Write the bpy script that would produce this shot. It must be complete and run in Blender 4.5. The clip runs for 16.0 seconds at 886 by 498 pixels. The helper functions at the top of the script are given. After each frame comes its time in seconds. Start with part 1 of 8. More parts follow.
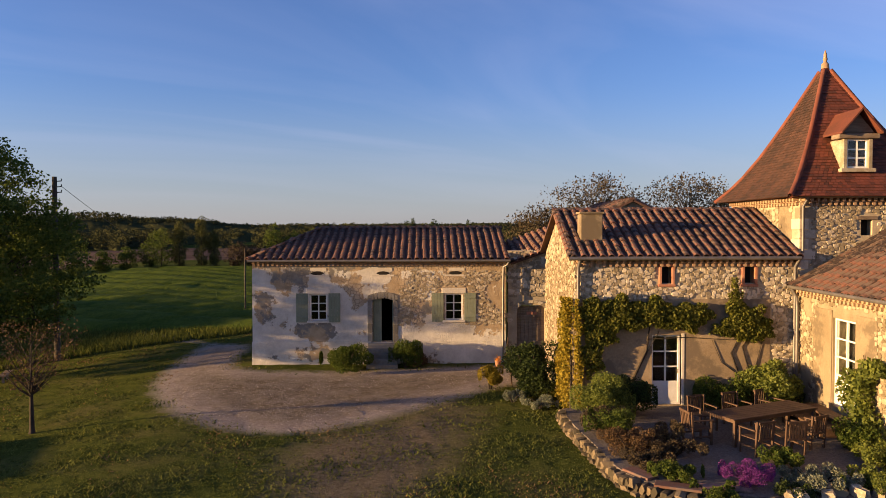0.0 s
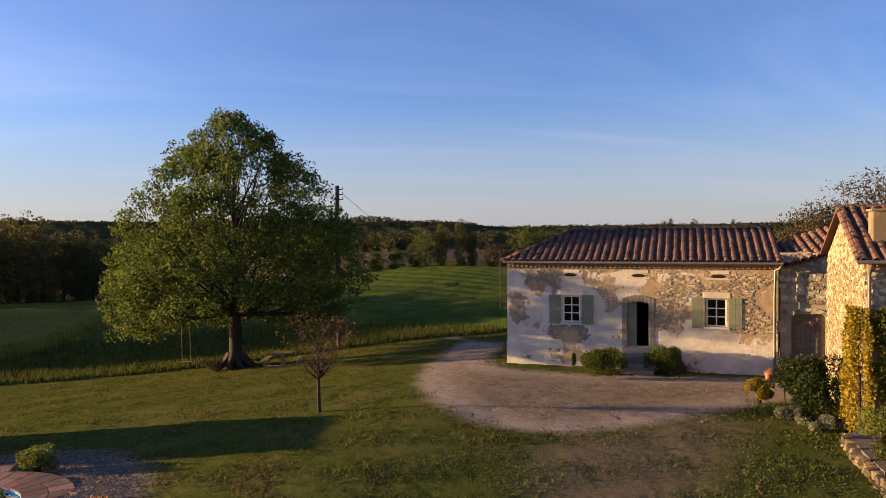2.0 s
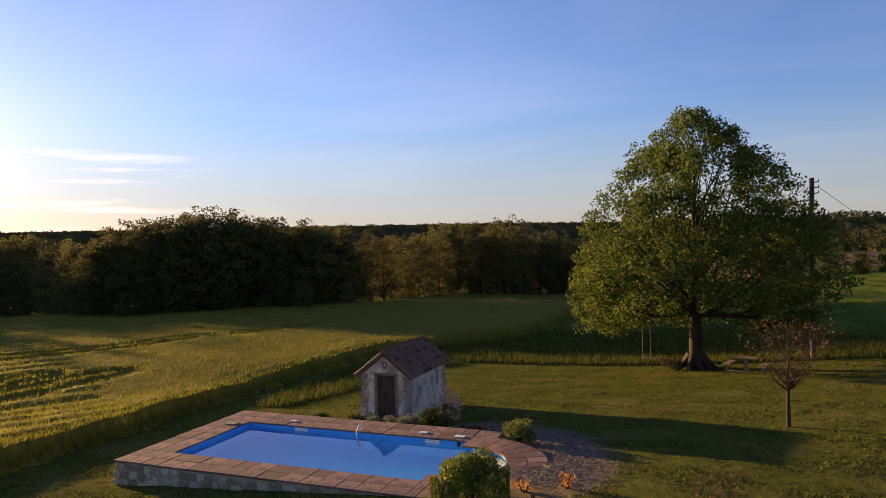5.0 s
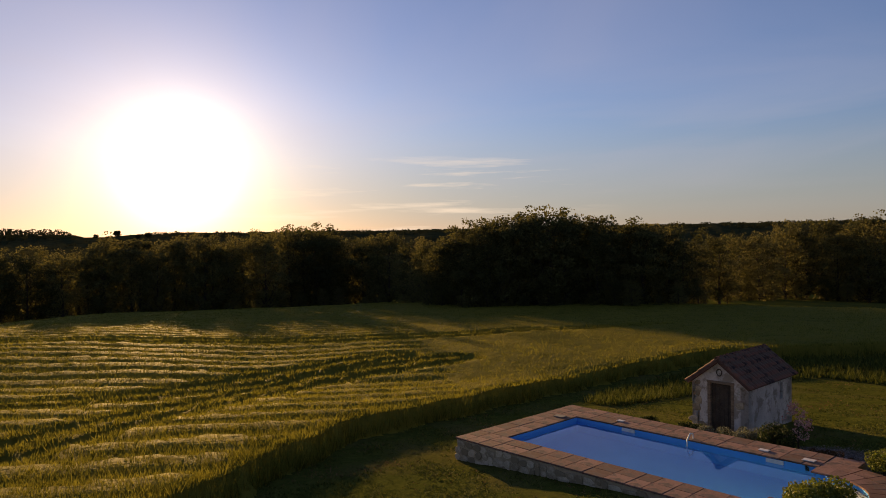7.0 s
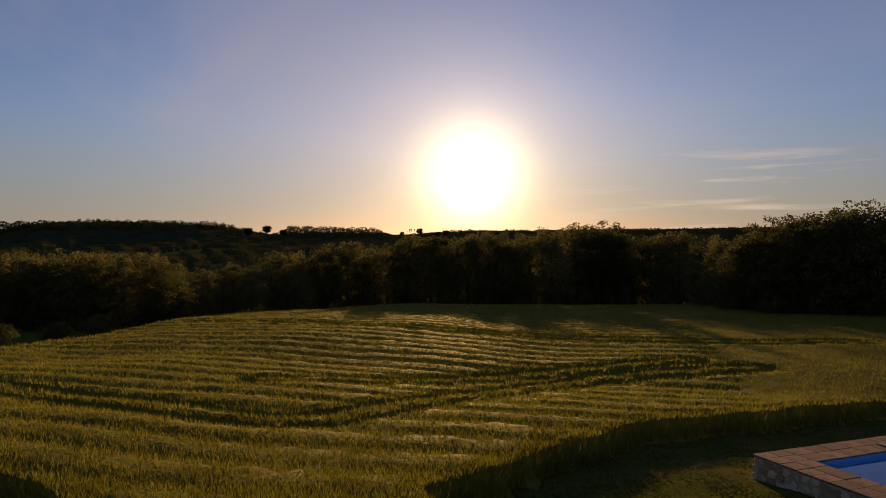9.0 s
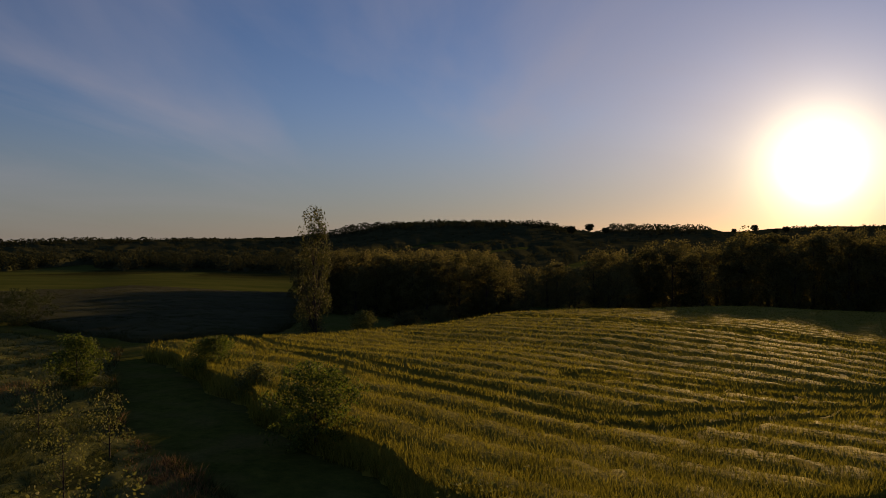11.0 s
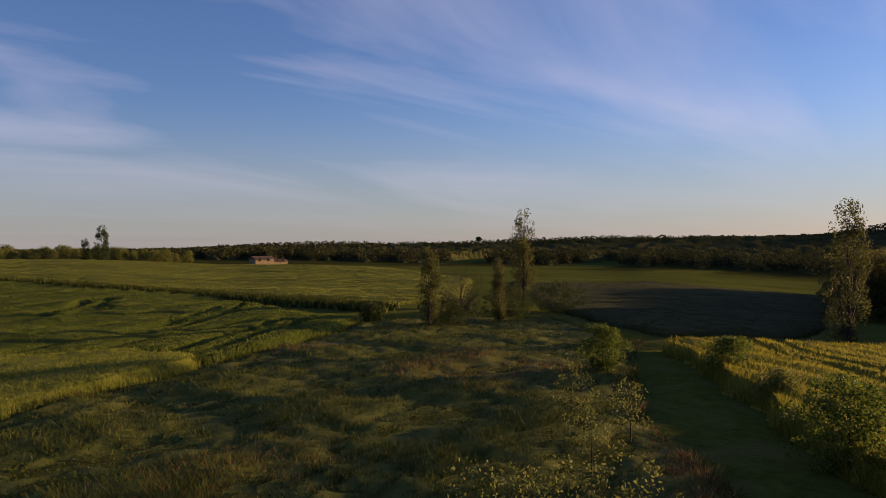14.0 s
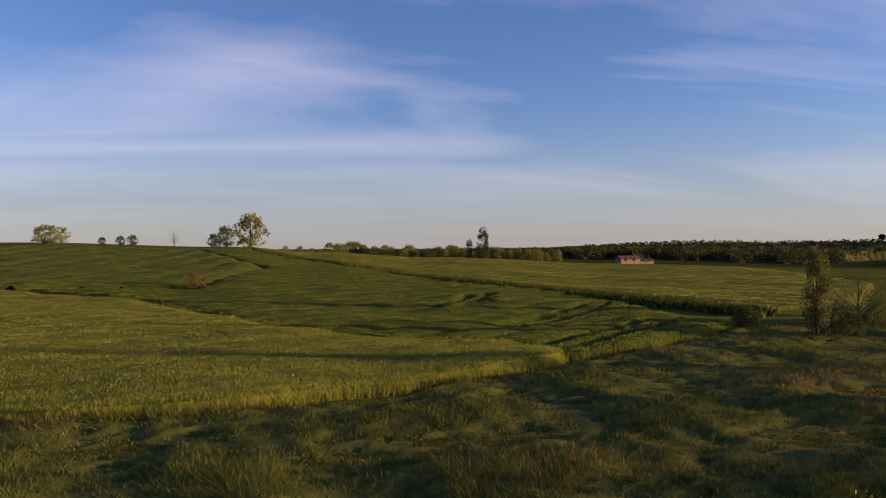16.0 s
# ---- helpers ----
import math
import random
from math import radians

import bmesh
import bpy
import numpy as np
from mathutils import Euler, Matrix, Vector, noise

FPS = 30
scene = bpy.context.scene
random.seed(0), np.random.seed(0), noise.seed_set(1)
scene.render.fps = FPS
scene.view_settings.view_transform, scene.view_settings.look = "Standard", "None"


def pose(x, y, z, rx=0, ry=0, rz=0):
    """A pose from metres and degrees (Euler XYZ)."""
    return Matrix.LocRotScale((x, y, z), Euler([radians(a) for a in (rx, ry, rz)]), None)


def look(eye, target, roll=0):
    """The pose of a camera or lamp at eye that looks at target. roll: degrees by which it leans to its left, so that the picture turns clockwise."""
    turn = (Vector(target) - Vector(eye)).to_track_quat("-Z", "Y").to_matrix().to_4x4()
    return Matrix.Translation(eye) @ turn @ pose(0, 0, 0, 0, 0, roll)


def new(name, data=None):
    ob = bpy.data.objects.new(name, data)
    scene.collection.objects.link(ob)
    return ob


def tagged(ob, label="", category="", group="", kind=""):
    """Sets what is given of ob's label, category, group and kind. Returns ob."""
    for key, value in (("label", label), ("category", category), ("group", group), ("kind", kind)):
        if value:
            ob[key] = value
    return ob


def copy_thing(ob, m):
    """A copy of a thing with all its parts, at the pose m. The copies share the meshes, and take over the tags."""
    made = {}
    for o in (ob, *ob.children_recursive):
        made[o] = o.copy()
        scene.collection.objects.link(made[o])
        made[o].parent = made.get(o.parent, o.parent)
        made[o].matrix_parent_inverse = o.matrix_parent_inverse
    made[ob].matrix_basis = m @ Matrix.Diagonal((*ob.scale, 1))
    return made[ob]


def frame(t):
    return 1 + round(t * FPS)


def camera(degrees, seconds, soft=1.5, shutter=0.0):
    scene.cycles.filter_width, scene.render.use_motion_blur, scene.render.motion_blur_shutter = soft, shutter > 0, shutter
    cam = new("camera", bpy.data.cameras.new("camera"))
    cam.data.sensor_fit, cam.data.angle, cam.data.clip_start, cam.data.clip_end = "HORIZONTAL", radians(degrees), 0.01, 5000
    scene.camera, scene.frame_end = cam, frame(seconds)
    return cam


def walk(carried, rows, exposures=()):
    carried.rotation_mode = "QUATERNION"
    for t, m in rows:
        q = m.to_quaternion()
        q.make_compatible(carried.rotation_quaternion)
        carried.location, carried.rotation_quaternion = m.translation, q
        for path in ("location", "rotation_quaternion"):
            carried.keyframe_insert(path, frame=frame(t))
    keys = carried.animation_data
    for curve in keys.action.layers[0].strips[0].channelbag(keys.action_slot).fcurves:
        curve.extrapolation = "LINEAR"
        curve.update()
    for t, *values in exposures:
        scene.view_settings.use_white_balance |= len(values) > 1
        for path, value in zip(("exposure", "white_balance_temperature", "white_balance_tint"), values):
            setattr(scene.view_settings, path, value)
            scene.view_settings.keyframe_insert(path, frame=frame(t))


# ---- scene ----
SKY_STRENGTH, SUN_STRENGTH = 0.065, 5.0
SKY_TINT = (1.12, 1.05, 1.48)
HAZE, HAZE_COLOUR = 0.58, (2.35, 2.5, 2.95)
CLOUD, CLOUD_COLOUR = 0.66, (4.7, 4.4, 5.6)
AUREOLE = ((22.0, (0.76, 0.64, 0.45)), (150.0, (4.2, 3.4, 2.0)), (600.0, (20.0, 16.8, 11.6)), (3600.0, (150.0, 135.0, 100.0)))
EXPOSURES = ((0.0, 1.5, 6450, 10), (1.5, 1.65, 6450, 10), (2.5, 1.72, 6550, 10), (5.0, 1.58, 6950, 10), (6.5, 1.08, 7700, 10), (8.0, 0.4, 8000, 10), (9.0, 0.28, 8000, 10), (11.5, 0.18, 7500, 7), (12.5, 0.56, 7250, 8), (14.0, 1.2, 6950, 10), (15.0, 1.4, 6850, 10), (16.0, 1.42, 6850, 10))

cam = camera(63.8, 16.0, soft=0.85)
walk(cam, [
    (0.0, pose(0, 0, 6, 88.33, 0.10, -0.00)),
    (0.5, pose(0, 0, 6, 88.35, 0.13, 3.17)),
    (1.0, pose(0, 0, 6, 88.39, 0.32, 7.65)),
    (1.5, pose(0, 0, 6, 88.45, 0.42, 13.82)),
    (2.0, pose(0, 0, 6, 88.56, 0.52, 20.16)),
    (2.5, pose(0, 0, 6, 88.61, 0.62, 26.40)),
    (3.0, pose(0, 0, 6, 88.64, 0.65, 32.10)),
    (5.5, pose(0, 0, 6, 89.09, 1.08, 62.94)),
    (6.0, pose(0, 0, 6, 89.16, 1.02, 70.10)),
    (6.5, pose(0, 0, 6, 89.25, 1.02, 76.15)),
    (7.0, pose(0, 0, 6, 89.29, 0.80, 82.01)),
    (7.5, pose(0, 0, 6, 89.28, 0.59, 87.59)),
    (8.0, pose(0, 0, 6, 89.30, 0.45, 93.36)),
    (8.5, pose(0, 0, 6, 89.35, 0.36, 98.83)),
    (9.0, pose(0, 0, 6, 89.37, 0.35, 104.72)),
    (11.5, pose(0, 0, 6, 89.41, 0.50, 136.54)),
    (12.0, pose(0, 0, 6, 89.46, 0.57, 142.95)),
    (12.5, pose(0, 0, 6, 89.48, 0.58, 150.23)),
    (13.0, pose(0, 0, 6, 89.52, 0.55, 156.93)),
    (13.5, pose(0, 0, 6, 89.52, 0.49, 163.32)),
    (14.0, pose(0, 0, 6, 89.52, 0.48, 170.19)),
    (14.5, pose(0, 0, 6, 89.55, 0.53, 177.67)),
    (15.0, pose(0, 0, 6, 89.63, 0.51, 185.09)),
    (15.5, pose(0, 0, 6, 89.71, 0.61, 192.11)),
    (16.0, pose(0, 0, 6, 89.77, 0.64, 199.01)),
], exposures=EXPOSURES)

SUN_BEARING, SUN_HEIGHT = radians(103.8), radians(5.9)
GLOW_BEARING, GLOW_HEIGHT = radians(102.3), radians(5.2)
TO_SUN = Vector((-math.sin(SUN_BEARING) * math.cos(SUN_HEIGHT), math.cos(SUN_BEARING) * math.cos(SUN_HEIGHT), math.sin(SUN_HEIGHT)))
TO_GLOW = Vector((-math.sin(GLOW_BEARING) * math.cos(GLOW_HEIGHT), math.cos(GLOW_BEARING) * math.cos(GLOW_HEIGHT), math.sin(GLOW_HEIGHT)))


def make_world():
    world = bpy.data.worlds.new("evening_sky")
    scene.world = world
    world.use_nodes = True
    nt = world.node_tree
    nt.nodes.clear()
    out = nt.nodes.new("ShaderNodeOutputWorld")
    bg = nt.nodes.new("ShaderNodeBackground")
    bg.inputs["Strength"].default_value = SKY_STRENGTH
    sky = nt.nodes.new("ShaderNodeTexSky")
    sky.sky_type, sky.sun_disc = "NISHITA", False
    sky.sun_elevation, sky.sun_rotation = SUN_HEIGHT, -SUN_BEARING
    sky.altitude, sky.air_density, sky.dust_density, sky.ozone_density = 150, 1.0, 0.3, 3.0
    co = nt.nodes.new("ShaderNodeTexCoord")
    # thin high cirrus
    stretch = nt.nodes.new("ShaderNodeMapping")
    stretch.vector_type = "TEXTURE"
    stretch.inputs["Rotation"].default_value = (0, 0, radians(50))
    sep = nt.nodes.new("ShaderNodeSeparateXYZ")
    nt.links.new(co.outputs["Generated"], sep.inputs[0])
    up = nt.nodes.new("ShaderNodeMath")
    up.operation = "ADD"
    up.inputs[1].default_value = 0.12
    nt.links.new(sep.outputs["Z"], up.inputs[0])
    flat = nt.nodes.new("ShaderNodeVectorMath")
    flat.operation = "DIVIDE"
    comb = nt.nodes.new("ShaderNodeCombineXYZ")
    for k in range(3):
        nt.links.new(up.outputs[0], comb.inputs[k])
    turned = nt.nodes.new("ShaderNodeMapping")
    turned.inputs["Rotation"].default_value = (0, 0, radians(18))
    nt.links.new(co.outputs["Generated"], turned.inputs["Vector"])
    nt.links.new(turned.outputs[0], flat.inputs[0])
    nt.links.new(comb.outputs[0], flat.inputs[1])
    nt.links.new(flat.outputs[0], stretch.inputs["Vector"])
    stretch.inputs["Scale"].default_value = (2.2, 0.9, 1.8)
    cloud = nt.nodes.new("ShaderNodeTexNoise")
    cloud.inputs["Scale"].default_value = 0.62
    cloud.inputs["Detail"].default_value = 7
    cloud.inputs["Roughness"].default_value = 0.5
    cloud.inputs["Distortion"].default_value = 1.0
    nt.links.new(stretch.outputs[0], cloud.inputs["Vector"])
    ramp = nt.nodes.new("ShaderNodeValToRGB")
    ramp.color_ramp.elements[0].position, ramp.color_ramp.elements[1].position = 0.42, 0.8
    ramp.color_ramp.elements[1].color = (CLOUD, CLOUD, CLOUD, 1)
    nt.links.new(cloud.outputs["Fac"], ramp.inputs[0])
    # more cirrus towards the south, as in the open field's sky
    south = nt.nodes.new("ShaderNodeMapRange")
    south.inputs["From Min"].default_value, south.inputs["From Max"].default_value = 0.5, -0.7
    south.inputs["To Min"].default_value, south.inputs["To Max"].default_value = 0.42, 1.0
    nt.links.new(sep.outputs["Y"], south.inputs["Value"])
    amount = nt.nodes.new("ShaderNodeMath")
    amount.operation = "MULTIPLY"
    nt.links.new(ramp.outputs[0], amount.inputs[0])
    nt.links.new(south.outputs[0], amount.inputs[1])
    mix = nt.nodes.new("ShaderNodeMix")
    mix.data_type = "RGBA"
    clear = nt.nodes.new("ShaderNodeMapRange")
    clear.interpolation_type = "SMOOTHSTEP"
    clear.inputs["From Min"].default_value, clear.inputs["From Max"].default_value = 0.02, 0.17
    clear.inputs["To Min"].default_value = 0.15
    nt.links.new(sep.outputs["Z"], clear.inputs["Value"])
    thinned = nt.nodes.new("ShaderNodeMath")
    thinned.operation = "MULTIPLY"
    nt.links.new(amount.outputs[0], thinned.inputs[0])
    nt.links.new(clear.outputs[0], thinned.inputs[1])
    nt.links.new(thinned.outputs[0], mix.inputs[0])
    tint = nt.nodes.new("ShaderNodeMix")
    tint.data_type, tint.blend_type = "RGBA", "MULTIPLY"
    tint.inputs[0].default_value = 1.0
    tint.inputs[7].default_value = (*SKY_TINT, 1)
    nt.links.new(sky.outputs[0], tint.inputs[6])
    # pale haze along the horizon
    low = nt.nodes.new("ShaderNodeMapRange")
    low.interpolation_type = "SMOOTHERSTEP"
    low.inputs["From Min"].default_value, low.inputs["From Max"].default_value = 0.0, 0.22
    low.inputs["To Min"].default_value, low.inputs["To Max"].default_value = HAZE, 0.0
    nt.links.new(sep.outputs["Z"], low.inputs["Value"])
    haze = nt.nodes.new("ShaderNodeMix")
    haze.data_type = "RGBA"
    nt.links.new(low.outputs[0], haze.inputs[0])
    nt.links.new(tint.outputs[2], haze.inputs[6])
    haze.inputs[7].default_value = (*HAZE_COLOUR, 1)
    nt.links.new(haze.outputs[2], mix.inputs[6])
    mix.inputs[7].default_value = (*CLOUD_COLOUR, 1)
    # thin level streaks of cloud near the sun
    level = nt.nodes.new("ShaderNodeMapping")
    level.inputs["Scale"].default_value = (4.0, 4.0, 62.0)
    nt.links.new(co.outputs["Generated"], level.inputs["Vector"])
    streak = nt.nodes.new("ShaderNodeTexNoise")
    streak.inputs["Scale"].default_value, streak.inputs["Detail"].default_value, streak.inputs["Roughness"].default_value = 1.0, 6, 0.6
    nt.links.new(level.outputs[0], streak.inputs["Vector"])
    thin = nt.nodes.new("ShaderNodeMapRange")
    thin.inputs["From Min"].default_value, thin.inputs["From Max"].default_value = 0.53, 0.75
    thin.inputs["To Max"].default_value = 0.75
    nt.links.new(streak.outputs["Fac"], thin.inputs["Value"])
    band = nt.nodes.new("ShaderNodeVectorMath")
    band.operation = "DOT_PRODUCT"
    band.inputs[1].default_value = Vector((-0.9955, 0.035, 0.088)).normalized()
    nt.links.new(co.outputs["Generated"], band.inputs[0])
    near = nt.nodes.new("ShaderNodeMapRange")
    near.interpolation_type = "SMOOTHSTEP"
    near.inputs["From Min"].default_value, near.inputs["From Max"].default_value = 0.93, 0.99
    nt.links.new(band.outputs["Value"], near.inputs["Value"])
    floor_z = nt.nodes.new("ShaderNodeMapRange")
    floor_z.interpolation_type = "SMOOTHSTEP"
    floor_z.inputs["From Min"].default_value, floor_z.inputs["From Max"].default_value = 0.135, 0.085
    nt.links.new(sep.outputs["Z"], floor_z.inputs["Value"])
    weight = nt.nodes.new("ShaderNodeMath")
    weight.operation = "MULTIPLY"
    nt.links.new(thin.outputs[0], weight.inputs[0])
    nt.links.new(near.outputs[0], weight.inputs[1])
    weight2 = nt.nodes.new("ShaderNodeMath")
    weight2.operation = "MULTIPLY"
    nt.links.new(weight.outputs[0], weight2.inputs[0])
    nt.links.new(floor_z.outputs[0], weight2.inputs[1])
    lit = nt.nodes.new("ShaderNodeMix")
    lit.data_type = "RGBA"
    nt.links.new(weight2.outputs[0], lit.inputs[0])
    nt.links.new(mix.outputs[2], lit.inputs[6])
    lit.inputs[7].default_value = (9.0, 7.6, 6.6, 1)
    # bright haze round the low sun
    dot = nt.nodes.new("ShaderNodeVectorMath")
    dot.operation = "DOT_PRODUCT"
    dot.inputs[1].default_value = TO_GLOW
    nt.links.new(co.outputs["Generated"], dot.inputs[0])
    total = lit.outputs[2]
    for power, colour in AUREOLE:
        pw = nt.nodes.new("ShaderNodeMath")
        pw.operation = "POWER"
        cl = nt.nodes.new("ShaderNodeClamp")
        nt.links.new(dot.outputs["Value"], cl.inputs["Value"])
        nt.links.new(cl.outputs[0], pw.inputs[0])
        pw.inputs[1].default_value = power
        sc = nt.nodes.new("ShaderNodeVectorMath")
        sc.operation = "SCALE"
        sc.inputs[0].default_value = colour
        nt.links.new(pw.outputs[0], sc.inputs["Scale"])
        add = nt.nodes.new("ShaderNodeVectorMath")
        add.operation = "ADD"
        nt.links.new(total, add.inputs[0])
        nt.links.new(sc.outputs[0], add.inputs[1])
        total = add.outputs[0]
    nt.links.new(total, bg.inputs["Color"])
    nt.links.new(bg.outputs[0], out.inputs["Surface"])


make_world()
sun = new("sun", bpy.data.lights.new("sun", "SUN"))
sun.data.energy, sun.data.angle, sun.data.color = SUN_STRENGTH, radians(0.6), (1.0, 0.63, 0.29)
sun.matrix_world = look((0, 0, 60), Vector((0, 0, 60)) - TO_SUN)

MATS = {}


def surface(name, low, high, scale=3.0, rough=0.85, bump=0.0, fine=40.0, depth=0.01, metal=0.0, island=0.0, stretch=None, stain=None, stain_scale=0.4, transmit=0.0, jitter=0.0, spec=0.3):
    """A procedural material: two scales of colour change between two base colours, fine relief, stains and a change from piece to piece."""
    m = bpy.data.materials.new(name)
    m.use_nodes = True
    nt = m.node_tree
    N, Lk = nt.nodes, nt.links
    b = N["Principled BSDF"]
    b.inputs["Roughness"].default_value, b.inputs["Metallic"].default_value = rough, metal
    b.inputs["Specular IOR Level"].default_value = spec
    co = N.new("ShaderNodeTexCoord")
    vec = co.outputs["Object"]
    if stretch:
        mp = N.new("ShaderNodeMapping")
        mp.inputs["Scale"].default_value = stretch
        Lk.new(vec, mp.inputs[0])
        vec = mp.outputs[0]
    n1 = N.new("ShaderNodeTexNoise")
    n1.inputs["Scale"].default_value, n1.inputs["Detail"].default_value, n1.inputs["Roughness"].default_value = scale, 6, 0.65
    Lk.new(vec, n1.inputs["Vector"])
    n2 = N.new("ShaderNodeTexNoise")
    n2.inputs["Scale"].default_value, n2.inputs["Detail"].default_value = fine, 3
    Lk.new(vec, n2.inputs["Vector"])
    avg = N.new("ShaderNodeMath")
    avg.operation = "MULTIPLY_ADD"
    avg.inputs[1].default_value, avg.inputs[2].default_value = 0.45, -0.22
    Lk.new(n2.outputs["Fac"], avg.inputs[0])
    tot = N.new("ShaderNodeMath")
    tot.operation = "ADD"
    Lk.new(n1.outputs["Fac"], tot.inputs[0])
    Lk.new(avg.outputs[0], tot.inputs[1])
    last = tot.outputs[0]
    for kind, plug, k in (("ShaderNodeObjectInfo", "Random", jitter), ("ShaderNodeNewGeometry", "Random Per Island", island)):
        if not k:
            continue
        src = N.new(kind)
        ma = N.new("ShaderNodeMath")
        ma.operation = "MULTIPLY_ADD"
        ma.inputs[1].default_value, ma.inputs[2].default_value = k, -k / 2
        Lk.new(src.outputs[plug], ma.inputs[0])
        ad = N.new("ShaderNodeMath")
        ad.operation = "ADD"
        Lk.new(last, ad.inputs[0])
        Lk.new(ma.outputs[0], ad.inputs[1])
        last = ad.outputs[0]
    ramp = N.new("ShaderNodeValToRGB")
    ramp.color_ramp.elements[0].position, ramp.color_ramp.elements[1].position = 0.28, 0.72
    ramp.color_ramp.elements[0].color, ramp.color_ramp.elements[1].color = (*low, 1), (*high, 1)
    Lk.new(last, ramp.inputs[0])
    colour = ramp.outputs[0]
    if stain:
        n3 = N.new("ShaderNodeTexNoise")
        n3.inputs["Scale"].default_value, n3.inputs["Detail"].default_value, n3.inputs["Roughness"].default_value = stain_scale, 8, 0.7
        Lk.new(vec, n3.inputs["Vector"])
        r3 = N.new("ShaderNodeValToRGB")
        r3.color_ramp.elements[0].position, r3.color_ramp.elements[1].position = 0.5, 0.58
        Lk.new(n3.outputs["Fac"], r3.inputs[0])
        mx = N.new("ShaderNodeMix")
        mx.data_type = "RGBA"
        Lk.new(r3.outputs[0], mx.inputs[0])
        Lk.new(colour, mx.inputs[6])
        mx.inputs[7].default_value = (*stain, 1)
        colour = mx.outputs[2]
    Lk.new(colour, b.inputs["Base Color"])
    if bump:
        bp = N.new("ShaderNodeBump")
        bp.inputs["Strength"].default_value, bp.inputs["Distance"].default_value = bump, depth
        Lk.new(tot.outputs[0], bp.inputs["Height"])
        Lk.new(bp.outputs[0], b.inputs["Normal"])
    if transmit:
        tr = N.new("ShaderNodeBsdfTranslucent")
        Lk.new(colour, tr.inputs["Color"])
        ms = N.new("ShaderNodeMixShader")
        ms.inputs[0].default_value = transmit
        Lk.new(b.outputs[0], ms.inputs[1])
        Lk.new(tr.outputs[0], ms.inputs[2])
        Lk.new(ms.outputs[0], N["Material Output"].inputs["Surface"])
    MATS[name] = m
    return m


def ground_material():
    m = bpy.data.materials.new("ground")
    m.use_nodes = True
    nt = m.node_tree
    N, Lk = nt.nodes, nt.links
    b = N["Principled BSDF"]
    b.inputs["Roughness"].default_value = 0.95
    b.inputs["Specular IOR Level"].default_value = 0.0
    co = N.new("ShaderNodeTexCoord")

    def noise_ramp(scale, low, high, detail=6, rough=0.65, a=0.35, z=0.65):
        n = N.new("ShaderNodeTexNoise")
        n.inputs["Scale"].default_value, n.inputs["Detail"].default_value, n.inputs["Roughness"].default_value = scale, detail, rough
        Lk.new(co.outputs["Object"], n.inputs["Vector"])
        r = N.new("ShaderNodeValToRGB")
        r.color_ramp.elements[0].position, r.color_ramp.elements[1].position = a, z
        r.color_ramp.elements[0].color, r.color_ramp.elements[1].color = (*low, 1), (*high, 1)
        Lk.new(n.outputs["Fac"], r.inputs[0])
        return r.outputs[0], n.outputs["Fac"]

    def mixed(fac, a, c):
        x = N.new("ShaderNodeMix")
        x.data_type = "RGBA"
        Lk.new(fac, x.inputs[0])
        Lk.new(a, x.inputs[6])
        Lk.new(c, x.inputs[7])
        return x.outputs[2]

    lawn, lawn_n = noise_ramp(2.2, (0.046, 0.058, 0.012), (0.104, 0.114, 0.024), 9, 0.8)
    dry, _ = noise_ramp(0.35, (0, 0, 0), (1, 1, 1), 5, 0.6, 0.48, 0.66)
    straw, _ = noise_ramp(9.0, (0.10, 0.085, 0.03), (0.17, 0.14, 0.055))
    half = N.new("ShaderNodeMath")
    half.operation = "MULTIPLY"
    half.inputs[1].default_value = 0.5
    Lk.new(dry, half.inputs[0])
    colour = mixed(half.outputs[0], lawn, straw)
    at = N.new("ShaderNodeAttribute")
    at.attribute_name = "cover"
    sep = N.new("ShaderNodeSeparateColor")
    Lk.new(at.outputs["Color"], sep.inputs[0])
    at2 = N.new("ShaderNodeAttribute")
    at2.attribute_name = "land"
    sep2 = N.new("ShaderNodeSeparateColor")
    Lk.new(at2.outputs["Color"], sep2.inputs[0])
    meadow, _ = noise_ramp(1.1, (0.030, 0.040, 0.010), (0.085, 0.085, 0.026), 8, 0.7)
    colour = mixed(sep.outputs["Green"], colour, meadow)
    gravel, _ = noise_ramp(9.0, (0.21, 0.175, 0.145), (0.52, 0.44, 0.37), 10, 0.85)
    edge, edge_n = noise_ramp(1.6, (0, 0, 0), (1, 1, 1), 8, 0.75)
    soft = N.new("ShaderNodeMath")
    soft.operation = "MULTIPLY_ADD"
    soft.inputs[1].default_value = 1.4
    Lk.new(edge_n, soft.inputs[0])
    shift = N.new("ShaderNodeMath")
    shift.operation = "MULTIPLY_ADD"
    shift.inputs[1].default_value, shift.inputs[2].default_value = 3.0, -1.7
    Lk.new(sep.outputs["Red"], shift.inputs[0])
    Lk.new(shift.outputs[0], soft.inputs[2])
    soft.use_clamp = True
    colour = mixed(soft.outputs[0], colour, gravel)
    bare, _ = noise_ramp(6.0, (0.095, 0.074, 0.044), (0.19, 0.152, 0.098), 8, 0.75)
    soft2 = N.new("ShaderNodeMath")
    soft2.operation = "MULTIPLY_ADD"
    soft2.inputs[1].default_value = 1.4
    Lk.new(edge_n, soft2.inputs[0])
    shift2 = N.new("ShaderNodeMath")
    shift2.operation = "MULTIPLY_ADD"
    shift2.inputs[1].default_value, shift2.inputs[2].default_value = 1.7, -1.15
    Lk.new(sep.outputs["Blue"], shift2.inputs[0])
    Lk.new(shift2.outputs[0], soft2.inputs[2])
    soft2.use_clamp = True
